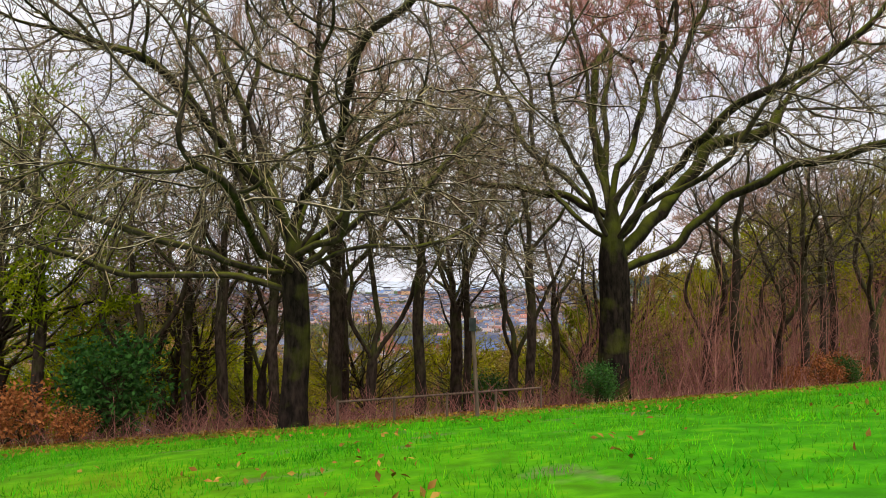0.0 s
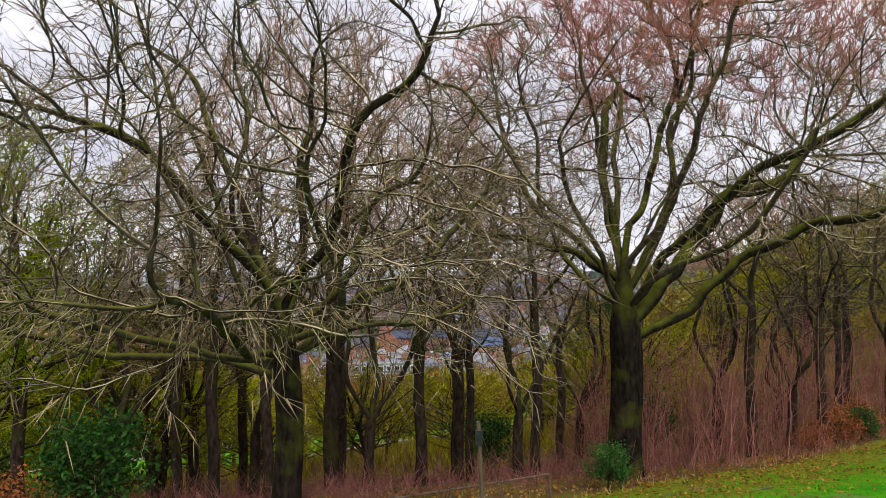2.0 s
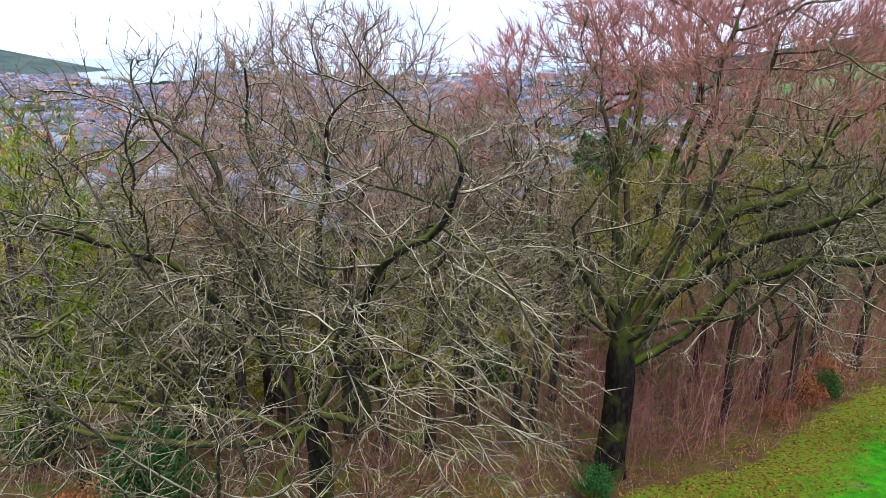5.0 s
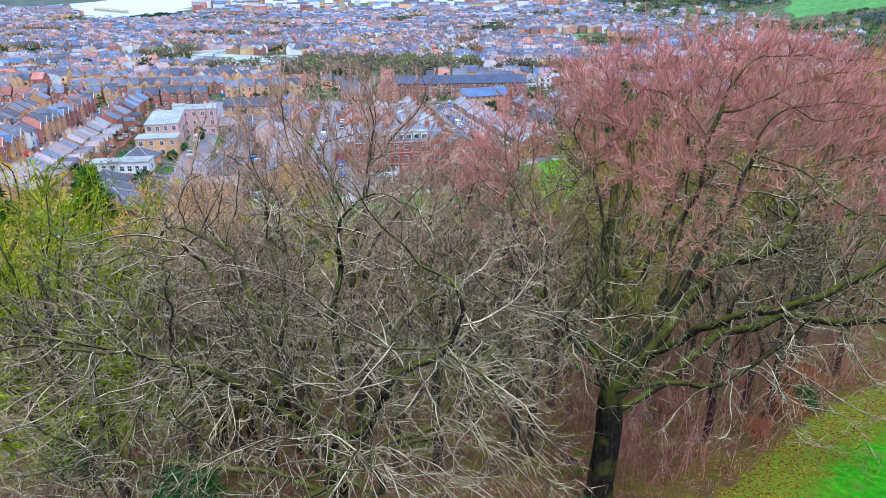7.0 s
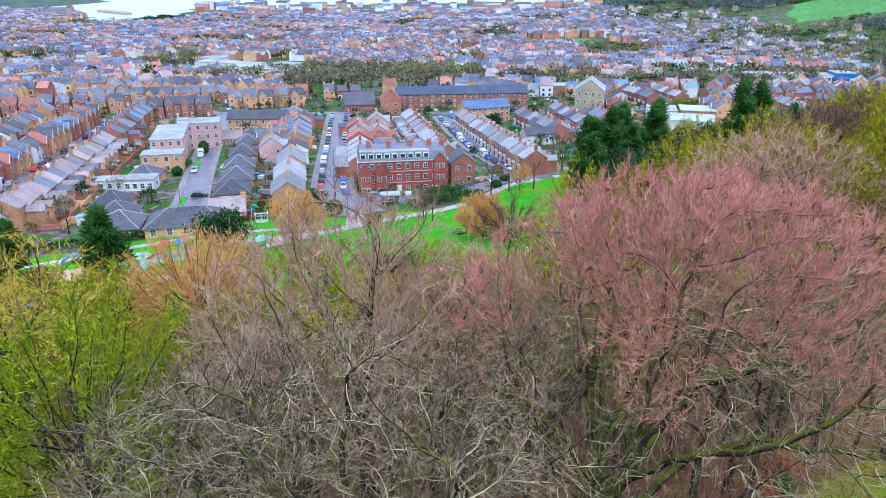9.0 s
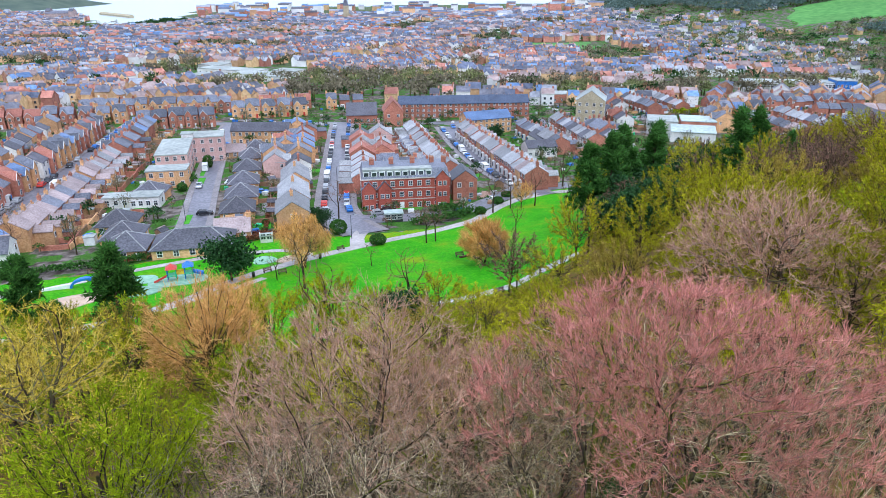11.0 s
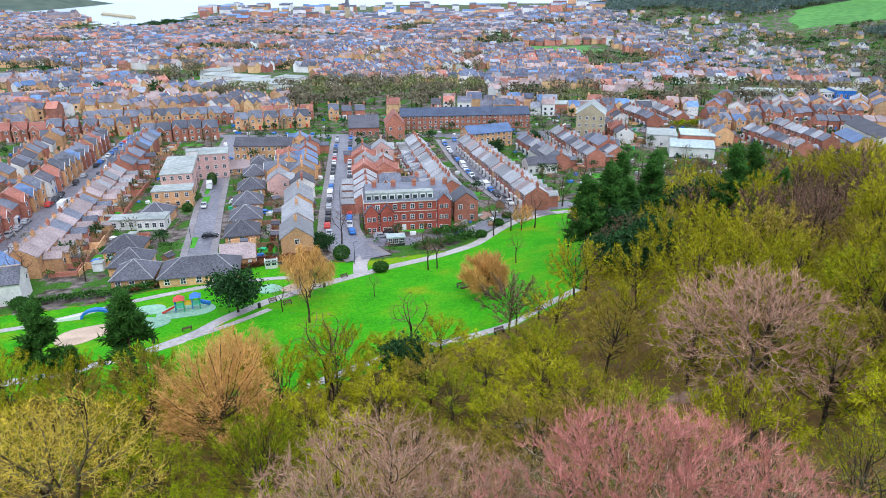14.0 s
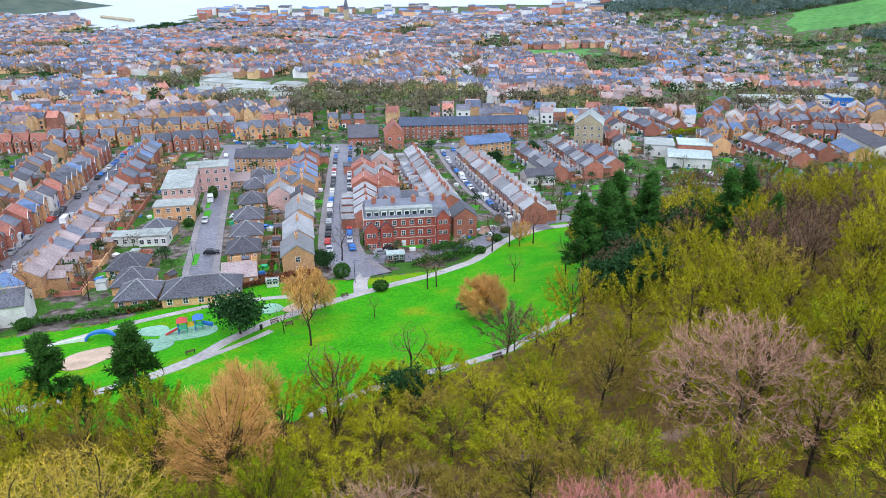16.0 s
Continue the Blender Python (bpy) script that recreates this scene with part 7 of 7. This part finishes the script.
    strip("pavement", off, 1.8, 0.26, PAVE, "concrete pavement with raised kerb", "pavement")
LAWN_M = mat("garden_turf", (0.05, 0.26, 0.01), (0.11, 0.38, 0.015), 2, 0.9, 0.1)
for x, y, w, l in ((-47.5, 157.5, 5, 7), (-69.5, 163, 3.5, 9), (-80.5, 205, 4, 9), (-84, 217, 3, 8), (-93.5, 205, 8, 8), (-86, 178, 5, 5)):
    strip("verge", [(x, y), (x - l * 0.23, y + l)], w, 0.14, LAWN_M, "patch of bright garden lawn", "lawn")

rl = random.Random(41)
n_lawn = 0
while n_lawn < 85:
    x, y = rl.uniform(-165, 130), rl.uniform(150, 345)
    if roomy(x, y, 6.8):
        a_ = rl.choice([0.23, 0.23, -0.2, 1.3])
        l_ = rl.uniform(4, 9)
        strip("verge", [(x, y), (x - l_ * math.sin(a_), y + l_ * math.cos(a_))], rl.uniform(2.5, 5), 0.12, LAWN_M if rl.random() < 0.6 else PAVE if rl.random() < 0.5 else DIRT, "small garden plot between houses", "garden")
        SPOTS.append((x, y + 3))
        n_lawn += 1

# park paths
P1 = [(-98, 104), (-82, 112), (-68, 126), (-52, 136), (-38, 139), (-31, 137), (-30, 132), (-34, 127)]
for pts, w, lab in ((P1, 1.8, "tarmac footpath curving through the park"), ([(-52, 96), (-46, 105), (-43.8, 113.5), (-38, 123), (-29, 132), (-20.5, 139.1), (-12, 146), (-5, 151), (6, 163), (14, 178), (19.4, 186), (30, 195), (42, 199)], 2.6, "pale tarmac park path with worn edges"),
                    ([(-72, 84), (-62, 88), (-52, 96), (-47, 102)], 2.2, "pale park path beside the sand pit"), ([(-20, 77.5), (-14, 84), (-6, 89), (3, 92.5), (10, 97), (16, 102), (22, 106)], 1.7, "pale tarmac path crossing the lawn"),
                    ([(-20.5, 139), (-22, 148), (-21, 158)], 3.4, "tarmac park entrance to the street"), ([(-47, 102), (-41, 110), (-36, 118)], 1.5, "narrow path along the playground")):
    strip("path", pts, w, 0.10, PATHM, lab, "path")


def pad(name, x, y, rx, ry, material, label, category, lift=0.12, wob=0.12, seed=0):
    rr = random.Random(seed)
    ring = []
    for k in range(28):
        a = 2 * math.pi * k / 28
        q = 1 + wob * math.sin(2 * a + seed) + wob * 0.6 * math.sin(3 * a + 2 * seed)
        ring.append((x + rx * q * math.cos(a), y + ry * q * math.sin(a)))
    top = [(px, py, hz(px, py) + lift) for px, py in ring]
    v = [(x, y, hz(x, y) + lift)] + top + [(p[0], p[1], p[2] - 0.5) for p in top]
    f = [(0, 1 + k, 1 + (k + 1) % 28) for k in range(28)] + [(1 + k, 29 + k, 29 + (k + 1) % 28, 1 + (k + 1) % 28) for k in range(28)]
    return tagged(new(name, raw(name, v, f, material)), label, category, kind="structure")


pad("play_surface", -53.5, 119.8, 5.0, 5.2, RUBBER, "rounded green safety surface under a climbing frame", "play surface", seed=1)
pad("play_surface", -61.5, 121, 3.2, 3.2, RUBBER, "round pale green safety surface", "play surface", seed=2)
pad("play_surface", -58, 113, 4.0, 3.6, RUBBER, "pale green safety surface beside the path", "play surface", seed=3)
pad("play_surface", -39.5, 131.5, 2.8, 2.8, RUBBER, "small round safety surface in the park", "play surface", seed=4)
pad("play_surface", -34.5, 131.5, 2.6, 2.6, SAND, "round play area with painted surface", "play surface", seed=5)
pad("sand_pit", -67.5, 107.5, 4.6, 5.6, SAND, "worn sandy play area beside an arch", "sand", seed=6)

# climbing frame: posts, platforms, roofs, slide and tunnel
frame_ob = tagged(new("climbing_frame"), "colourful playground climbing frame with slide and roofs", "playground")
frame_ob.matrix_basis = pose(-53.5, 120.2, hz(-53.5, 120.2) + 0.1, 0, 0, 20)
for k, (px, py) in enumerate(((-2, -1), (-0.4, -1), (-2, 0.6), (-0.4, 0.6), (1.2, -0.6), (2.6, -0.6), (1.2, 0.9), (2.6, 0.9))):
    s = Soup()
    s.tube((px, py, -0.2), (px, py, 2.8), 0.09, 0.09, 7)
    put("post", s.mesh("post", (BLUE, GREENP, BLUE, RED)[k % 4]), frame_ob)
for bx, by, m in ((-1.2, -0.2, RED), (1.9, 0.15, BLUE)):
    s = Soup()
    s.box(bx - 0.95, bx + 0.95, by - 0.95, by + 0.95, 1.2, 1.32)
    put("platform", s.mesh("platform", GREENP), frame_ob)
    s = Soup()
    s.add([(bx - 1.1, by - 1.1, 2.7), (bx + 1.1, by - 1.1, 2.7), (bx + 1.1, by + 1.1, 2.7), (bx - 1.1, by + 1.1, 2.7), (bx, by, 3.7)], [(0, 1, 4), (1, 2, 4), (2, 3, 4), (3, 0, 4), (3, 2, 1, 0)])
    put("roof", s.mesh("roof", m), frame_ob)
s = Soup()
s.box(-0.3, 1.2, -0.5, 0.4, 1.22, 1.3)
s.box(-0.3, 1.2, -0.55, -0.5, 1.3, 1.9)
s.box(-0.3, 1.2, 0.4, 0.45, 1.3, 1.9)
put("bridge", s.mesh("bridge", YELLOW), frame_ob)
s = Soup()
s.add([(-2.1, -0.6, 1.25), (-2.1, 0.2, 1.25), (-4.6, 0.2, 0.2), (-4.6, -0.6, 0.2), (-2.1, -0.6, 1.15), (-2.1, 0.2, 1.15), (-4.6, 0.2, 0.1), (-4.6, -0.6, 0.1)], [(0, 1, 2, 3), (7, 6, 5, 4), (0, 3, 7, 4), (1, 5, 6, 2), (2, 6, 7, 3), (0, 4, 5, 1)])
s.add([(-2.1, -0.66, 1.6), (-2.1, -0.6, 1.6), (-4.6, -0.6, 0.5), (-4.6, -0.66, 0.5), (-2.1, -0.66, 1.1), (-2.1, -0.6, 1.1), (-4.6, -0.6, 0.05), (-4.6, -0.66, 0.05)], [(0, 1, 2, 3), (0, 3, 7, 4), (1, 5, 6, 2), (2, 6, 7, 3), (0, 4, 5, 1)])
put("slide", s.mesh("slide", RED), frame_ob)
s = Soup()
s.tube((2.7, 0.2, 1.4), (4.6, 0.3, 0.6), 0.45, 0.45, 12)
put("tunnel", s.mesh("tunnel", BLUE), frame_ob)

# curved white wall and painted arch by the sand
arch = tagged(new("mosaic_arch"), "low curved wall with a painted mosaic arch", "arch")
arch.matrix_basis = pose(-70.5, 117.5, hz(-70.5, 117.5), 0, 0, 14)
s = Soup()
for k in range(12):
    a0, a1 = math.pi * k / 12, math.pi * (k + 1) / 12
    p = [(-2.6 * math.cos(a), 1.5 * math.sin(a)) for a in (a0, a1)]
    o = [(-3.0 * math.cos(a), 2.0 * math.sin(a)) for a in (a0, a1)]
    v = [(p[0][0], y, p[0][1]) for y in (-0.5, 0.5)] + [(p[1][0], y, p[1][1]) for y in (-0.5, 0.5)] + [(o[0][0], y, o[0][1]) for y in (-0.5, 0.5)] + [(o[1][0], y, o[1][1]) for y in (-0.5, 0.5)]
    s.add(v, [(0, 2, 3, 1), (4, 5, 7, 6), (0, 4, 6, 2), (1, 3, 7, 5)])
put("arch_ring", s.mesh("arch_ring", BLUE), arch)
s = Soup()
ring = [(-2.9 - k * 0.6, -0.1 - 0.0075 * k * k, 0.95 - k * 0.045) for k in range(13)]
s.add([p for x, y, z in ring for p in ((x, y - 0.25, -0.6), (x, y + 0.25, -0.6), (x, y + 0.22, z), (x, y - 0.22, z))],
      [(4 * k + j, 4 * k + (j + 1) % 4, 4 * k + 4 + (j + 1) % 4, 4 * k + 4 + j) for k in range(12) for j in range(4)] + [(0, 3, 2, 1), (48, 49, 50, 51)])
put("wall", s.mesh("wall", WHITE), arch)


def make_bench(x, y, turn):
    ob = tagged(new("bench"), "dark park bench beside the path", "bench", "park benches")
    ob.matrix_basis = pose(x, y, hz(x, y) + 0.1, 0, 0, turn)
    for k in range(3):
        put("seat_slat", box_mesh("seat_slat", -0.9, 0.9, -0.25 + k * 0.16, -0.12 + k * 0.16, 0.42, 0.46, WOODM), ob)
        put("back_slat", box_mesh("back_slat", -0.9, 0.9, 0.24, 0.28, 0.52 + k * 0.14, 0.62 + k * 0.14, WOODM), ob)
    for sx in (-0.75, 0.75):
        put("leg", box_mesh("leg", sx - 0.04, sx + 0.04, -0.22, 0.28, -0.1, 0.42, METAL), ob)
        put("back_post", box_mesh("back_post", sx - 0.04, sx + 0.04, 0.28, 0.33, 0.0, 0.95, METAL), ob)
    return ob


for b in ((7.5, 93.2, 30), (-48.5, 107.5, 215), (-36.5, 122.5, 40), (-24, 137, 40), (2, 124, 20), (-74, 126, 20), (-33, 120.5, 30)):
    make_bench(*b)
for x, y in ((-52, 101.5), (-38.5, 119.5), (-27.5, 131)):
    b = tagged(new("litter_bin"), "dark cylindrical litter bin beside the path", "bin", "litter bins")
    b.matrix_basis = pose(x, y, hz(x, y))
    s = Soup()
    s.tube((0, 0, -0.1), (0, 0, 0.95), 0.28, 0.32, 12)
    body = put("body", s.mesh("body", METAL), b)
    s = Soup()
    s.tube((0, 0, 0.95), (0, 0, 1.15), 0.34, 0.14, 12)
    put("lid", s.mesh("lid", METAL), b)
log = Soup()
log.tube((2, 122.5, hz(2, 122.5) + 0.2), (5.5, 124.5, hz(5.5, 124.5) + 0.3), 0.28, 0.2, 9)
tagged(new("log", log.mesh("log", WOODM)), "felled log lying on the lawn", "log")
shelter = big_block("shelter", "small glazed park shelter with pale green roof", -14.5, 165, 10, 4.6, 2.6, 2.4, METAL, 1, 3, "flat", SHEET)
big_block("hut", "small white hut beside the playground", -43, 146.5, 14, 2.8, 1.6, 1.6, RENDER_W, 1, 2, "flat", FLATROOF)
for x, y in ((-69.5, 166), (-88, 224), (-23, 147), (-96, 262), (-35.5, 205), (15, 232)):
    lamp = tagged(new("street_lamp"), "tall grey street lamp on a steel column", "lamp", "street lamps")
    lamp.matrix_basis = pose(x, y, hz(x, y))
    s = Soup()
    s.tube((0, 0, -0.2), (0, 0, 6.0), 0.09, 0.05, 8)
    put("column", s.mesh("column", METAL), lamp)
    s = Soup()
    s.tube((0, 0, 5.95), (0.9, 0, 6.15), 0.035, 0.03, 6)
    put("arm", s.mesh("arm", METAL), lamp)
    put("lantern", box_mesh("lantern", 0.8, 1.35, -0.12, 0.12, 6.08, 6.22, SILVER), lamp)

# hedges and rounded bushes
rh_ = np.random.default_rng(3)


def hedge(pts, w, h, material, label, dens=70):
    p = []
    for (ax, ay), (bx, by) in zip(pts[:-1], pts[1:]):
        n = int(math.hypot(bx - ax, by - ay) * dens)
        t = rh_.random(n)
        p.append(np.column_stack([ax + (bx - ax) * t, ay + (by - ay) * t]))
    p = np.concatenate(p) + rh_.normal(0, w * 0.33, (sum(len(q) for q in p), 2))
    z = height(p[:, 0], p[:, 1]) + rh_.uniform(0.1, 1, len(p)) ** 0.6 * h * (1 + 0.2 * np.sin(p[:, 0] * 0.9) * np.cos(p[:, 1] * 0.7))
    v, f = leaf_bits(rh_, np.column_stack([p, z]), 0.3, 0.6)
    s = Soup()
    for (ax, ay), (bx, by) in zip(pts[:-1], pts[1:]):
        n = max(1, int(math.hypot(bx - ax, by - ay) / 2.5))
        for k in range(n):
            x, y = ax + (bx - ax) * k / n, ay + (by - ay) * k / n
            s.tube((x, y, hz(x, y) - 0.3), (x, y, hz(x, y) + h * 0.8), 0.06, 0.03, 5)
    ob = tagged(new("hedge"), label, "hedge")
    put("foliage", merge("foliage", [(v, f, 0)], [material]), ob)
    put("stems", s.mesh("stems", BARK_WOOD), ob)


hedge([(-92, 124), (-84, 127), (-74, 130), (-66, 134.5)], 1.5, 1.6, HEDGE, "clipped green hedge along the park edge")
hedge([(-66, 134.5), (-58, 138.5), (-48, 147), (-37, 154)], 1.3, 1.4, HEDGE_RED, "red-brown beech hedge behind the lawn")
hedge([(-72, 131), (-69, 132.5)], 1.2, 1.2, HEDGE_RED, "short copper hedge by a bungalow")
hedge([(-9, 160), (-2, 163), (6, 172)], 2.6, 2.2, HEDGE, "mixed green shrubs beside the entrance", 110)
hedge([(-5, 172), (4, 176)], 2.0, 2.4, HEDGE, "shrubs below the brick block", 110)
hedge([(-98, 126), (-106, 148), (-108, 158)], 1.4, 1.6, HEDGE, "overgrown garden hedge between terraces")
hedge([(-83, 206), (-86, 214)], 3.0, 2.0, HEDGE, "garden hedge near the flats", 100)
hedge([(-45, 152), (-56, 205), (-68, 258)], 0.8, 1.2, HEDGE_RED, "garden boundary hedge between gardens", 40)
hedge([(-34, 156), (-46, 152), (-52, 149)], 0.9, 1.2, HEDGE_RED, "brown hedge along back gardens", 50)
hedge([(118, 352), (150, 362)], 2.5, 3.5, TWIG_LIME, "tall yellow-green hedge beside houses", 110)


def bush(x, y, r, h, label):
    n = int(900 * r)
    d = unit(rh_.normal(0, 1, (n, 3)))
    q = np.array([x, y, hz(x, y) + h * 0.5]) + d * np.array([r, r, h * 0.55]) * rh_.uniform(0.75, 1.0, (n, 1))
    v, f = leaf_bits(rh_, q, 0.22, 0.4)
    s = Soup()
    s.tube((x, y, hz(x, y) - 0.2), (x, y, hz(x, y) + h * 0.7), 0.09, 0.04, 6)
    ob = tagged(new("bush"), label, "bush")
    put("foliage", merge("foliage", [(v, f, 0)], [HEDGE]), ob)
    put("stem", s.mesh("stem", BARK_WOOD), ob)


bush(-16.2, 141, 1.9, 2.4, "round clipped evergreen bush by the path")
bush(8.5, 171, 1.6, 2.0, "round green bush near the entrance")
bush(-27, 152.5, 2.2, 3.5, "dark evergreen bush at the park corner")
for x, y, r, h in ((-47.5, 163, 1, 1.3), (-88.5, 168, 1.3, 1.6), (-72, 141, 1, 1.2), (-82, 197, 1.6, 2.6), (-85.5, 231, 1.8, 4.5), (14, 182, 1.6, 2), (17, 190, 1.5, 1.8), (-96, 121, 2.4, 3.0), (-90, 124, 1.8, 2.2)):
    bush(x, y, r, h, "leafy green garden bush")

# low garden walls and fences
for pts, h, m in (([(-44, 158), (-50, 178), (-55, 199), (-60, 222)], 1.6, FENCE), ([(-100, 146), (-109, 186), (-117, 224)], 1.7, FENCE), ([(-51, 163), (-46, 165)], 1.4, FENCE), ([(-55, 183), (-50, 185)], 1.4, FENCE), ([(-60, 203), (-54, 205)], 1.4, FENCE), ([(-64, 217), (-58, 219)], 1.4, FENCE), ([(-20, 200), (-26, 232)], 1.6, BRICK), ([(-12, 212), (-18, 242)], 1.6, BRICK), ([(30, 262), (52, 255)], 1.8, BRICK)):
    for (ax, ay), (bx, by) in zip(pts[:-1], pts[1:]):
        ob = tagged(new("garden_fence"), "weathered garden boundary fence with posts" if m is FENCE else "low red brick garden wall", "fence")
        n = max(1, int(math.hypot(bx - ax, by - ay) / 2.4))
        for k in range(n):
            p0, p1 = (ax + (bx - ax) * k / n, ay + (by - ay) * k / n), (ax + (bx - ax) * (k + 1) / n, ay + (by - ay) * (k + 1) / n)
            ln, an = math.hypot(p1[0] - p0[0], p1[1] - p0[1]), math.degrees(math.atan2(p1[1] - p0[1], p1[0] - p0[0]))
            put("panel", box_mesh("panel", 0, ln, -0.06, 0.06, -0.6, h, m), ob, pose(p0[0], p0[1], hz(*p0), 0, 0, an))
# sheds in back gardens
rs = random.Random(31)
SHED = make_house("garden_shed", "small timber garden shed with felt roof", 2.4, 2.0, 1.8, 0.6, FENCE, TILE_D, front=1, chim=0, storeys=1)
SHED.matrix_basis = pose(-48, 171, hz(-48, 171))
for x, y in ((-50, 180), (-52.5, 192), (-57, 207), (-96, 152), (-99, 163), (-107, 180), (-110, 196), (-70, 152), (-88, 190), (-18, 214), (-15, 225), (-20, 238), (-62, 226), (-66, 238), (-44, 201)):
    copy_thing(SHED, pose(x, y, hz(x, y), 0, 0, rs.uniform(0, 90)))


for k in range(46):
    x, y = rs.uniform(-165, 130), rs.uniform(165, 345)
    if roomy(x, y, 5.0):
        SPOTS.append((x, y))
        if rs.random() < 0.55:
            copy_thing(SHED, pose(x, y, hz(x, y), 0, 0, rs.uniform(0, 90)) @ Matrix.Scale(rs.uniform(1.0, 1.6), 4))
        else:
            copy_at(park_tree, x, y, rs.uniform(0, 360), rs.uniform(0.6, 1.2))


# parked cars
def make_car(label, paint, l=4.1, w=1.72, h=1.45, van=False):
    ob = tagged(new("van" if van else "car"), label, "van" if van else "car")
    a = l / 2
    prof = [(-a, 0.35), (-a, 0.75), (-a + 0.25, 0.95), (-a + 0.5, h), (a - 0.75, h), (a - 0.2, h - 0.35), (a, 0.8), (a, 0.35)] if van else [(-a, 0.32), (-a, 0.72), (-a + 0.2, 0.92), (-a + 0.75, h - 0.06), (-a + 1.1, h), (0.35, h), (a - 1.2, 0.98), (a - 0.15, 0.82), (a, 0.6), (a, 0.32)]
    n = len(prof)
    inset = [0.08 if z > 1.0 else 0.0 for _, z in prof]
    v = [(x, -w / 2 + i, z) for (x, z), i in zip(prof, inset)] + [(x, w / 2 - i, z) for (x, z), i in zip(prof, inset)]
    s = Soup()
    s.add(v, [tuple(range(n)), tuple(range(2 * n - 1, n - 1, -1))] + [(k, n + k, n + (k + 1) % n, (k + 1) % n) for k in range(n)])
    put("body", s.mesh("body", paint), ob)
    for sy in (-1, 1):
        y0, y1 = sorted((sy * (w / 2 - 0.05), sy * (w / 2 - 0.005)))
        put("side_window", box_mesh("side_window", (a - 1.6) if van else (-a + 0.85), (a - 0.6) if van else 0.5, y0, y1, 1.0, h - 0.14, GLASS), ob)
    s = Soup()
    if van:
        s.add([(a - 0.72, -w * 0.42, h - 0.04), (a - 0.72, w * 0.42, h - 0.04), (a - 0.2, w * 0.42, h - 0.32), (a - 0.2, -w * 0.42, h - 0.32)], [(0, 3, 2, 1)])
    else:
        s.add([(0.42, -w * 0.40, h + 0.0), (0.42, w * 0.40, h + 0.0), (a - 1.18, w * 0.42, 1.03), (a - 1.18, -w * 0.42, 1.03)], [(0, 3, 2, 1)])
        put("windscreen", s.mesh("windscreen", GLASS), ob)
        s = Soup()
        s.add([(-a + 0.98, -w * 0.40, h + 0.0), (-a + 0.98, w * 0.40, h + 0.0), (-a + 0.25, w * 0.42, 1.0), (-a + 0.25, -w * 0.42, 1.0)], [(0, 1, 2, 3)])
    put("windscreen" if van else "rear_window", s.mesh("windscreen" if van else "rear_window", GLASS), ob)
    for wx in (-a + 0.75, a - 0.8):
        for sy in (-1, 1):
            s = Soup()
            s.tube((wx, sy * (w / 2 - 0.2), 0.31), (wx, sy * (w / 2 + 0.01), 0.31), 0.31, 0.31, 12)
            s.tube((wx, sy * (w / 2), 0.31), (wx, sy * (w / 2 + 0.03), 0.31), 0.18, 0.17, 10, 1)
            put("wheel", s.mesh("wheel", [TYRE, SILVER]), ob)
    for sy in (-0.6, 0.6):
        put("headlight", box_mesh("headlight", a - 0.06, a + 0.02, sy - 0.15, sy + 0.15, 0.58, 0.74, FRAME), ob)
    return ob


CARS = [make_car("silver hatchback parked at the kerb", SILVER), make_car("white hatchback parked at the kerb", WHITE), make_car("black saloon parked at the kerb", BLACK, 4.4), make_car("bright red hatchback parked at the kerb", RED, 3.9), make_car("blue hatchback parked at the kerb", BLUE, 4.0), make_car("white panel van parked at the kerb", WHITE, 5.2, 1.95, 2.3, True)]
first = set()
rc = random.Random(8)


def park_car(x, y, turn, k=None):
    k = rc.choice([0, 0, 0, 1, 1, 2, 2, 2, 3, 4, 4, 0, 2, 5]) if k is None else k
    m = pose(x, y, hz(x, y) + 0.2, 0, 0, turn)
    if k in first:
        copy_thing(CARS[k], m)
    else:
        first.add(k)
        CARS[k].matrix_basis = m


def park_along(key, off, step, fill, t0, t1):
    q = np.array(STREETS[key], float)
    d = np.concatenate([[0], np.cumsum(np.hypot(*np.diff(q, axis=0).T))])
    for s_ in np.arange(d[-1] * t0, d[-1] * t1, step):
        if rc.random() > fill:
            continue
        x, y = np.interp(s_, d, q[:, 0]), np.interp(s_, d, q[:, 1])
        x2, y2 = np.interp(s_ + 1, d, q[:, 0]), np.interp(s_ + 1, d, q[:, 1])
        t = Vector((x2 - x, y2 - y)).normalized()
        park_car(x - t.y * off, y + t.x * off, math.degrees(math.atan2(t.y, t.x)) + rc.choice([0, 180]) + rc.uniform(-2, 2))


park_along("c", 3.2, 6.6, 0.85, 0.14, 0.98)
park_along("c", -3.2, 6.6, 0.85, 0.14, 0.98)
park_along("d", 2.9, 5.6, 0.85, 0.12, 0.98)
park_along("d", -2.9, 5.6, 0.8, 0.02, 0.98)
park_along("a", 2.5, 6.0, 0.6, 0.2, 0.95)
park_along("a", -2.5, 6.5, 0.5, 0.2, 0.95)
park_along("b", 1.6, 26, 0.8, 0.3, 0.95)
for x, y, t in ((-16.5, 173.5, 8), (-19, 171, 15), (-56.5, 193.5, 20), (-60, 183, 100), (-69.5, 205.5, 10), (-66.5, 172, 10), (-83.5, 152, 95), (-96, 268, 30), (-93, 273, 30), (104, 268, 60), (108, 266, 60), (124, 272, 40), (128, 275, 40), (132, 271, 40), (125, 280, 40)):
    park_car(x, y, t)
